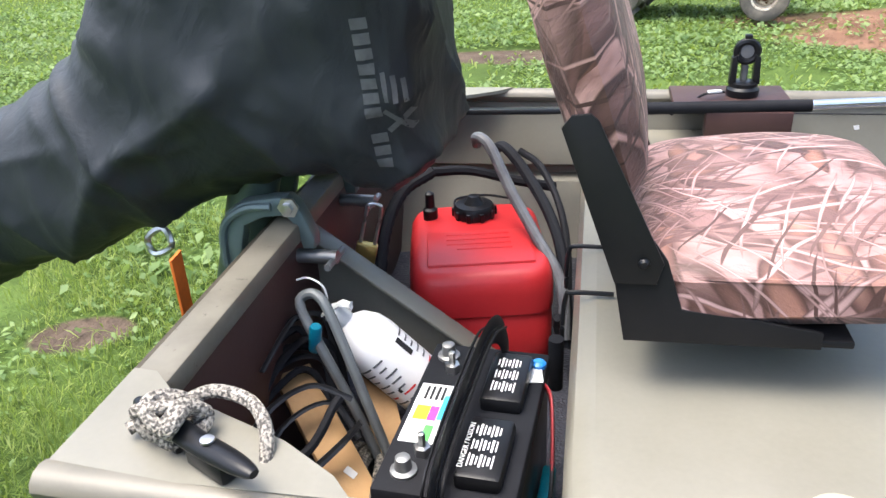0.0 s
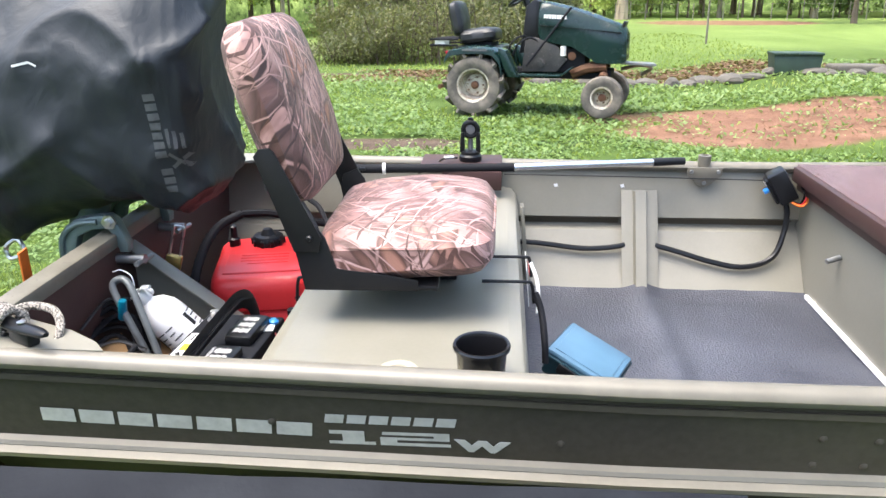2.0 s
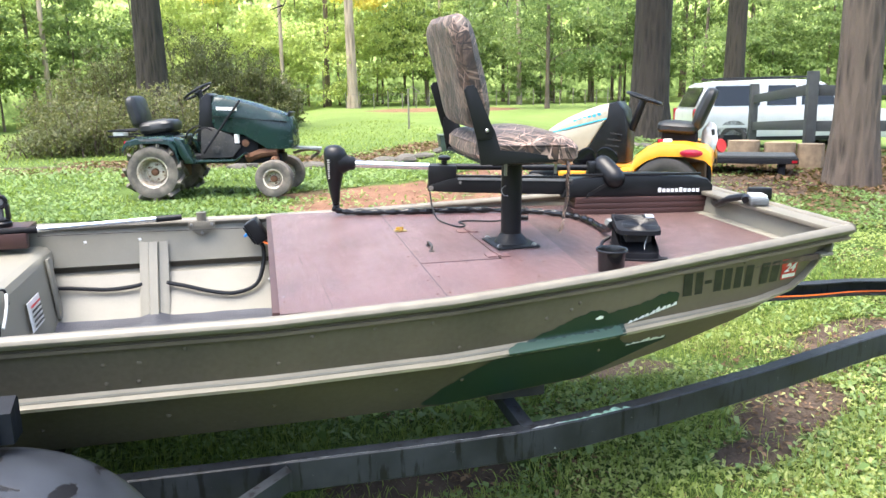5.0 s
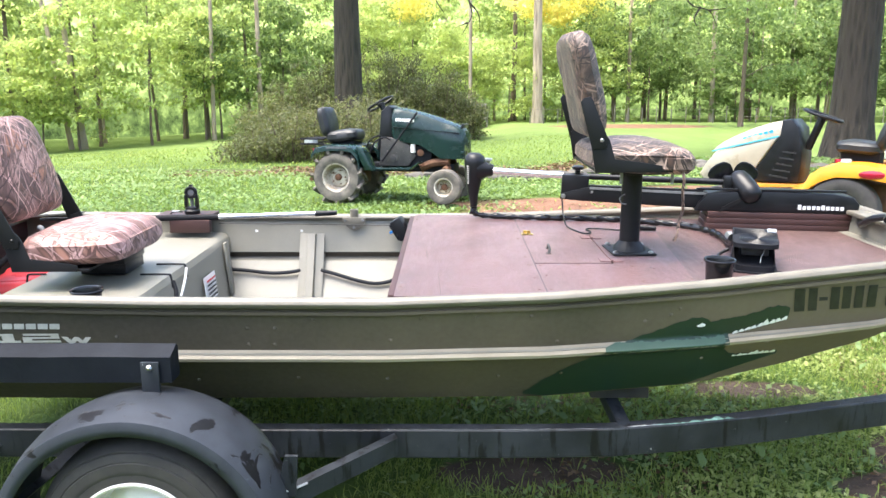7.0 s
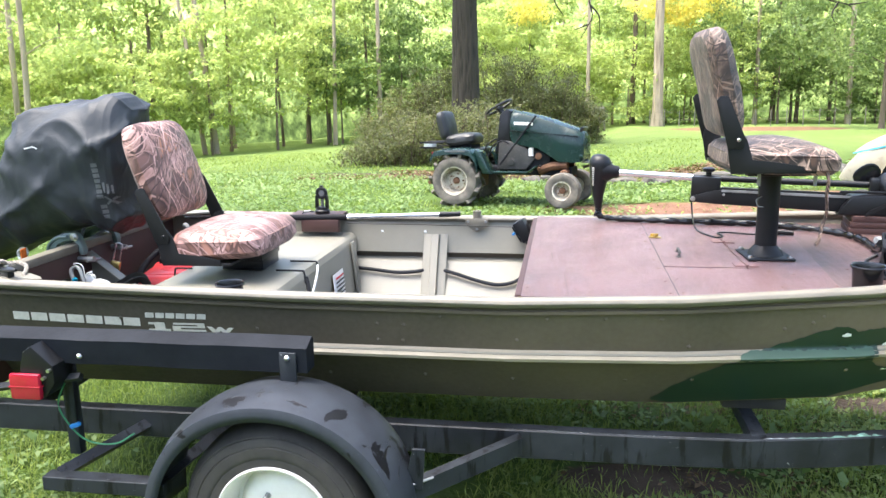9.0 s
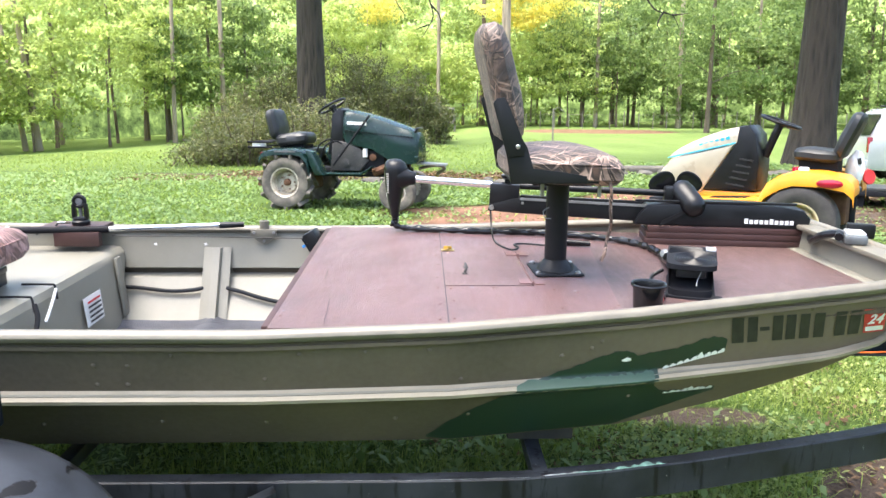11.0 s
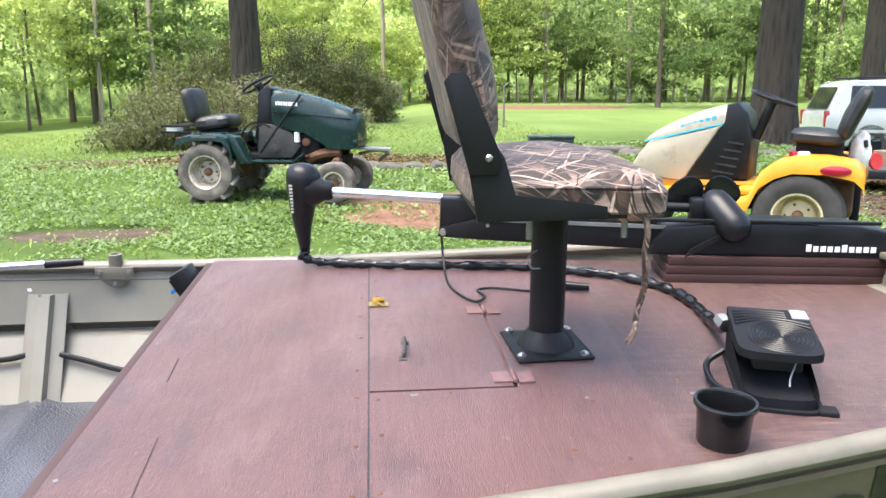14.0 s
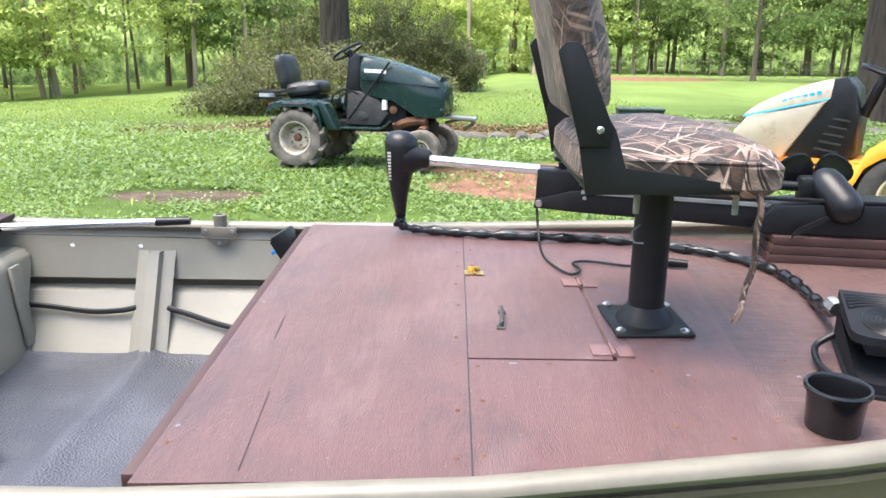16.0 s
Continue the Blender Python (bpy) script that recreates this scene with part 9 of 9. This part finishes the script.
# ---- trees ----
def trunk_mesh(bm, x, y, z0, h, r, lean=(0, 0), seg=14, flare=0.35, wob=0.03):
    rings = []
    n = 14
    for i in range(n + 1):
        t = i / n
        rr = r * (1 - 0.45 * t) * (1 + flare * math.exp(-t * h / 0.35))
        cx, cy = x + lean[0] * t * h + wob * noise.noise(Vector((x, y, t * 3))) * h * 0.2, y + lean[1] * t * h
        rings.append([Vector((cx + rr * math.cos(a) * (1 + 0.06 * noise.noise(Vector((math.cos(a) * 2, math.sin(a) * 2, t * 4)))), cy + rr * math.sin(a), z0 + h * t)) for a in np.linspace(0, 2 * math.pi, seg, endpoint=False)])
    loft(bm, rings)
    return bm


def limb(bm, p, q, r, sag=0.1):
    p, q = Vector(p), Vector(q)
    mid = (p + q) / 2 + Vector((0, 0, sag))
    pts = smoothed([p, mid, q], 5)
    tube(bm, pts, r, 7, radii=[r * (1 - 0.75 * i / (len(pts) - 1)) for i in range(len(pts))])


def sprays(centres, per, rad, leaf, rng, flat=0.35):
    """Leaf places in flat sprays round the centres."""
    n = len(centres)
    c = np.repeat(np.asarray(centres), per, axis=0)
    a = rng.uniform(0, 2 * np.pi, n * per)
    r = np.sqrt(rng.uniform(0, 1, n * per)) * np.repeat(rng.uniform(0.6, 1.25, n), per) * rad
    tilt = np.repeat(rng.uniform(-0.35, 0.35, (n, 2)), per, axis=0)
    dx, dy = r * np.cos(a), r * np.sin(a)
    dz = dx * tilt[:, 0] + dy * tilt[:, 1] - 0.18 * r * r / rad + rng.normal(0, flat * 0.18 * rad, n * per)
    return c + np.stack([dx, dy, dz], 1)


def crown(name, centres, per, rad, leaf, mt, seed, parent=None, flat=0.35):
    r = np.random.default_rng(seed)
    P = sprays(centres, per, rad, leaf, r, flat)
    n = len(P)
    ob = leaves(name, P, r.uniform(0.7, 1.3, n) * leaf, r.uniform(0.45, 0.8, n) * leaf, r.normal(-0.1, 0.8, n), mt, r, 0.1)
    if parent is not None:
        ob.parent = parent
    return ob


def big_tree(x, y, r, label, limbs, lean=(0, 0), seed=1, h=12.0, bark="bark", leafy=160):
    z0 = ground_z(x, y) - 0.05
    t = thing("tree", label, "tree", I4, "large trees")
    part("trunk", trunk_mesh(bmesh.new(), x, y, z0, h, r, lean, 20), M[bark], t)
    rr = random.Random(seed)
    cs = []
    for dz, dx, dy, ln in limbs:
        bm = bmesh.new()
        p = Vector((x + lean[0] * dz, y + lean[1] * dz, z0 + dz))
        d = Vector((dx, dy, 0.25)).normalized()
        q = p + d * ln
        limb(bm, p, q, r * 0.22, 0.25)
        for k in range(5):
            s = p + (q - p) * (0.35 + 0.13 * k)
            e = s + Vector((rr.uniform(-0.9, 0.9), rr.uniform(-0.9, 0.9), rr.uniform(-0.5, 0.5)))
            limb(bm, s, e, r * 0.06, 0.05)
            cs += [tuple(e), tuple((s + e) / 2)]
        part("limb", bm, M[bark], t)
    for k in range(leafy):
        a, rad = rr.uniform(0, 6.283), rr.uniform(0.6, 4.2)
        cs.append((x + rad * math.cos(a), y + rad * math.sin(a), z0 + rr.uniform(h * 0.50, h * 0.98)))
    if cs:
        crown("crown", cs, 34, 0.75, 0.17, M["forest_deep" if x > 9 else "forest"], seed, t)
    return t


big_tree(-0.9, 20.0, 0.43, "tall dark-barked tree behind the shrubs", [(5.5, -1, -0.3, 3.2), (6.2, 1, -0.5, 3.0)], (0.0, 0), 3, 12, "bark", 130)
tree_two = big_tree(10.0, 12.6, 0.42, "thick dark-barked tree behind the yellow tractor", [(4.6, -1, -0.45, 4.6), (5.2, 1, -0.2, 3.0), (3.9, -0.8, 0.7, 3.0)], (0.03, 0), 4, 12, "bark", 130)
big_tree(18.5, 22.3, 0.38, "dark-barked tree beyond the car", [(5, -1, 0, 2.5)], (0.0, 0), 5, 12, "bark", 90)
big_tree(8.30, 4.65, 0.235, "grey-barked tree beside the rail fence", [], (0.0, 0), 6, 11, "bark_grey", 80)
big_tree(-12.6, 16.5, 0.09, "slender pale tree at the lawn's edge", [(3.2, 1, 0.2, 1.8), (4.0, -1, 0.3, 1.8)], (0.01, 0), 8, 9, "bark_pale", 90)
big_tree(13.4, 27.5, 0.09, "young spreading tree at the far lawn's edge", [(1.9, 1, 0, 2.0), (2.3, -1, 0, 2.0)], (0.0, 0), 9, 7, "bark_mid", 120)

# low boughs of the thick tree that hang into view
bm = bmesh.new()
limb(bm, (10.1, 12.5, 4.9), (6.3, 12.0, 3.75), 0.09, 0.35)
part("limb", bm, M["bark"], tree_two)
bm = bmesh.new()
for line in (((6.4, 12.0, 3.78), (6.60, 12.0, 3.55), (6.92, 12.0, 3.45), (7.06, 12.0, 3.22)), ((6.92, 12.0, 3.46), (7.25, 12.05, 3.50)), ((6.75, 12.0, 3.52), (6.62, 11.9, 3.30), (6.68, 11.9, 3.15)),
             ((2.35, 12.0, 4.4), (2.42, 12.0, 3.75), (2.50, 12.0, 3.42), (2.42, 12.0, 3.22), (2.30, 12.0, 3.02)), ((2.46, 12.0, 3.60), (2.62, 12.0, 3.40), (2.64, 12.0, 3.12)), ((1.72, 12.0, 4.3), (1.80, 12.0, 3.72), (1.98, 12.0, 3.42)), ((2.42, 12.0, 3.25), (2.18, 12.0, 3.16))):
    pts = smoothed(line, 6)
    tube(bm, pts, 0.02, 5, radii=[0.020 * (1 - 0.75 * i / (len(pts) - 1)) for i in range(len(pts))])
limb(bm, (6.3, 12.0, 3.75), (1.7, 12.0, 4.6), 0.03, 0.5)
part("hanging_twig", bm, M["bark"], tree_two)

# the shrubs behind the green tractor: a low front row, a taller thicket round the tree
rr = random.Random(12)


def thicket(label, x0, x1, y0, y1, heights, stems, per, leaf, seed):
    """Arching stems with small leaves along them; heights are given along x."""
    t = thing("shrub", label, "shrub", I4, "shrubs")
    cs = []
    bm = bmesh.new()
    for k in range(stems):
        cx, cy = rr.uniform(x0, x1), rr.uniform(y0, y1)
        top = float(np.interp(cx, np.linspace(x0, x1, len(heights)), heights))
        hgt = top * rr.uniform(0.45, 1.06) * (0.85 + 0.35 * noise.noise(Vector((cx * 1.3, cy * 1.3, seed))))
        z0 = ground_z(cx, cy)
        e = Vector((cx + rr.uniform(-0.75, 0.75) * hgt * 0.5, cy + rr.uniform(-0.6, 0.5), z0 + hgt))
        limb(bm, (cx, cy, z0 - 0.03), e, 0.016, 0.22 * hgt * 0.5)
        for f in np.linspace(0.12, 1.0, 7):
            cs.append((cx + (e.x - cx) * f + rr.uniform(-0.22, 0.22), cy + (e.y - cy) * f + rr.uniform(-0.25, 0.2), z0 + hgt * (f + 0.18 * math.sin(math.pi * f))))
    tagged(part("twig_mass", bm, M["bark_grey"], t), kind="stuff")
    tagged(crown("foliage", cs, per, 0.27, leaf, M["shrub"], seed, t, 1.2), kind="stuff")


thicket("loose low brownish-green shrub with arching twigs behind the tractor", -2.6, 2.3, 12.4, 14.6, [0.45, 0.95, 1.35, 1.45, 1.25, 1.3, 0.8], 150, 24, 0.065, 21)
thicket("tall olive-brown thicket round the dark tree", -4.4, 3.0, 20.9, 23.6, [1.0, 2.1, 2.9, 3.0, 2.7, 2.9, 2.3, 1.4], 210, 30, 0.085, 22)

# the woods: trunks, and trees whose leaves hang in flat sprays round their crowns
rw_ = random.Random(31)
tr = bmesh.new()
trp = bmesh.new()
cs_far, cs_mid, cs_low = [], [], []


def wood_line(x):
    """How far off the edge of the woods lies."""
    return float(np.interp(x, [-45, -22, -10, -6, -2, 3, 9, 18, 30, 50], [14, 17, 22.5, 26, 33, 34.5, 35, 34, 30, 26]))


def leafy(out, x, y, low, top, wide, n):
    """Middles of leaf sprays, mostly near the outside of an uneven crown."""
    z0 = ground_z(x, y)
    for k in range(n):
        f = rw_.uniform(0.0, 1.0)
        reach = wide * math.sin(math.pi * (0.18 + 0.74 * f)) ** 0.8 * (0.8 + 0.5 * noise.noise(Vector((x + 3 * f, y, k * 0.11))))
        a = rw_.uniform(0, 6.283)
        r = reach * math.sqrt(rw_.uniform(0.25, 1.0))
        out.append((x + r * math.cos(a), y + r * math.sin(a), z0 + low + (top - low) * f - 0.18 * r))


for k in range(26):
    x = rw_.uniform(-34, 46)
    y = wood_line(x) + abs(rw_.gauss(0, 5.0)) + rw_.uniform(0.5, 2.5)
    z0 = ground_z(x, y) - 0.1
    trunk_mesh(trp if rw_.random() < 0.35 else tr, x, y, z0, rw_.uniform(7, 10), rw_.choice([0.05, 0.06, 0.08, 0.10, 0.15]), (rw_.uniform(-0.03, 0.03), 0), 7, 0.2, 0.05)
# the front row, leaves low; the row behind it taller
for k in range(62):
    x = -36 + 84 * (k + rw_.uniform(-0.4, 0.4)) / 62
    y = wood_line(x) + rw_.uniform(-0.5, 1.6)
    top, low = rw_.uniform(3.6, 6.2), rw_.uniform(0.5, 1.9)
    trunk_mesh(tr, x, y, ground_z(x, y) - 0.1, low + 0.35 * (top - low), rw_.uniform(0.035, 0.06), (rw_.uniform(-0.03, 0.03), 0), 6, 0.2, 0.05)
    leafy(cs_mid, x, y, low, top, rw_.uniform(1.3, 2.4), 52)
for k in range(70):
    x = -40 + 94 * (k + rw_.uniform(-0.4, 0.4)) / 70
    y = wood_line(x) + rw_.uniform(2.5, 6.5)
    top, low = rw_.uniform(7.0, 10.0), rw_.uniform(1.8, 3.6)
    trunk_mesh(tr, x, y, ground_z(x, y) - 0.1, low + 0.4 * (top - low), rw_.uniform(0.06, 0.12), (rw_.uniform(-0.02, 0.02), 0), 7, 0.2, 0.05)
    leafy(cs_mid, x, y, low, top, rw_.uniform(1.8, 3.0), 54)
for k in range(150):
    x = rw_.uniform(-36, 48)
    y = wood_line(x) + rw_.uniform(0.5, 5.0)
    if noise.noise(Vector((x * 0.3, 9.0, 1.0))) > -0.05:
        cs_low.append((x, y, ground_z(x, y) + rw_.uniform(0.15, 0.9)))
for k in range(560):
    x = rw_.uniform(-46, 62)
    y = wood_line(x) + rw_.uniform(6.5, 13)
    cs_far.append((x, y, ground_z(x, y) + rw_.uniform(2.6, 10.0)))
# the pale straight trunks that stand out
for x, y, r, ln in ((6.0, 32.6, 0.24, 0.0), (-10.40, 23.4, 0.105, -0.10), (-11.02, 23.8, 0.085, -0.13), (-6.6, 25.5, 0.08, 0.02), (-5.2, 27.0, 0.10, 0.0), (3.0, 33.6, 0.10, 0.0), (14.2, 33.5, 0.12, 0.0), (10.6, 34.6, 0.10, 0.0), (-15.0, 19.2, 0.10, 0.0)):
    trunk_mesh(trp, x, y, ground_z(x, y) - 0.1, 12, r, (ln, 0), 9, 0.25, 0.02)
wd = thing("woods", "bright spring woods behind the lawn", "woods", I4, kind="stuff")
tagged(part("dark_trunks", tr, M["bark_mid"], wd), kind="stuff")
tagged(part("pale_trunks", trp, M["bark_pale"], wd), kind="stuff")
maple = lambda c: c[0] >= 9.5 + 2 * math.sin(c[1] * 3) or -6.4 < c[0] + math.sin(c[1] * 2) < -3.2
tagged(crown("near_foliage", [c for c in cs_mid if not maple(c)], 58, 0.62, 0.17, M["forest"], 41, wd), kind="stuff")
tagged(crown("maple_foliage", [c for c in cs_mid if maple(c)], 58, 0.62, 0.17, M["forest_deep"], 45, wd), kind="stuff")
tagged(crown("undergrowth", cs_low, 50, 0.55, 0.13, M["forest_shade"], 44, wd, 0.8), kind="stuff")
tagged(crown("far_foliage", cs_far, 90, 1.5, 0.33, M["forest_shade"], 42, wd, 0.6), kind="stuff")
# gold-tinted boughs high at the edge of the woods; sunlight is in their colour
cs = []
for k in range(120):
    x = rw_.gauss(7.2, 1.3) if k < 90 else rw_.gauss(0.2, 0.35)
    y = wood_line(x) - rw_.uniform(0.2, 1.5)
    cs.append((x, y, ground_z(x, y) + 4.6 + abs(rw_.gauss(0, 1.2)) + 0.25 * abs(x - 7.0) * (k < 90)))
tagged(crown("sunlit_gold_foliage", cs, 60, 0.6, 0.15, M["sunlit_gold"], 43, wd), kind="stuff")
# glowing sheet behind the woods; bright haze and low shade are in its colour
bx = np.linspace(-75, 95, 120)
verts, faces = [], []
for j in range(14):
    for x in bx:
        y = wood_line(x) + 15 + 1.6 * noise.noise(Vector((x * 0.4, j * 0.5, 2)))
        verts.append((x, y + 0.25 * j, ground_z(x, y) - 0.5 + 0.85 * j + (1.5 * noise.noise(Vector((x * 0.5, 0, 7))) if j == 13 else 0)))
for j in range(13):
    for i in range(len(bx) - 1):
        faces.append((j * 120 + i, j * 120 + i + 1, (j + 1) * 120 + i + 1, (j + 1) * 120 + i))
tagged(grown("backdrop", verts, faces, M["glow_wood"], None), "glowing backdrop of the spring woods, shade painted in low down", "backdrop", kind="structure")
# unseen woods round the rest of the yard, added to block low sky light
ring = []
for a in np.linspace(math.radians(158), math.radians(382), 60):
    ring.append((2 + 58 * math.cos(a), 26 + 58 * math.sin(a)))
verts, faces = [], []
for j in range(8):
    for x, y in ring:
        verts.append((x, y, ground_z(x, y) - 1.0 + 1.35 * j + (1.5 * noise.noise(Vector((x * 0.2, y * 0.2, 7))) if j == 7 else 0)))
for j in range(7):
    for i in range(59):
        faces.append((j * 60 + i, j * 60 + i + 1, (j + 1) * 60 + i + 1, (j + 1) * 60 + i))
tagged(grown("backdrop", verts, faces, M["sky_block_wood"], None), "unseen dark green woods, added to block low sky light", "backdrop", kind="structure")
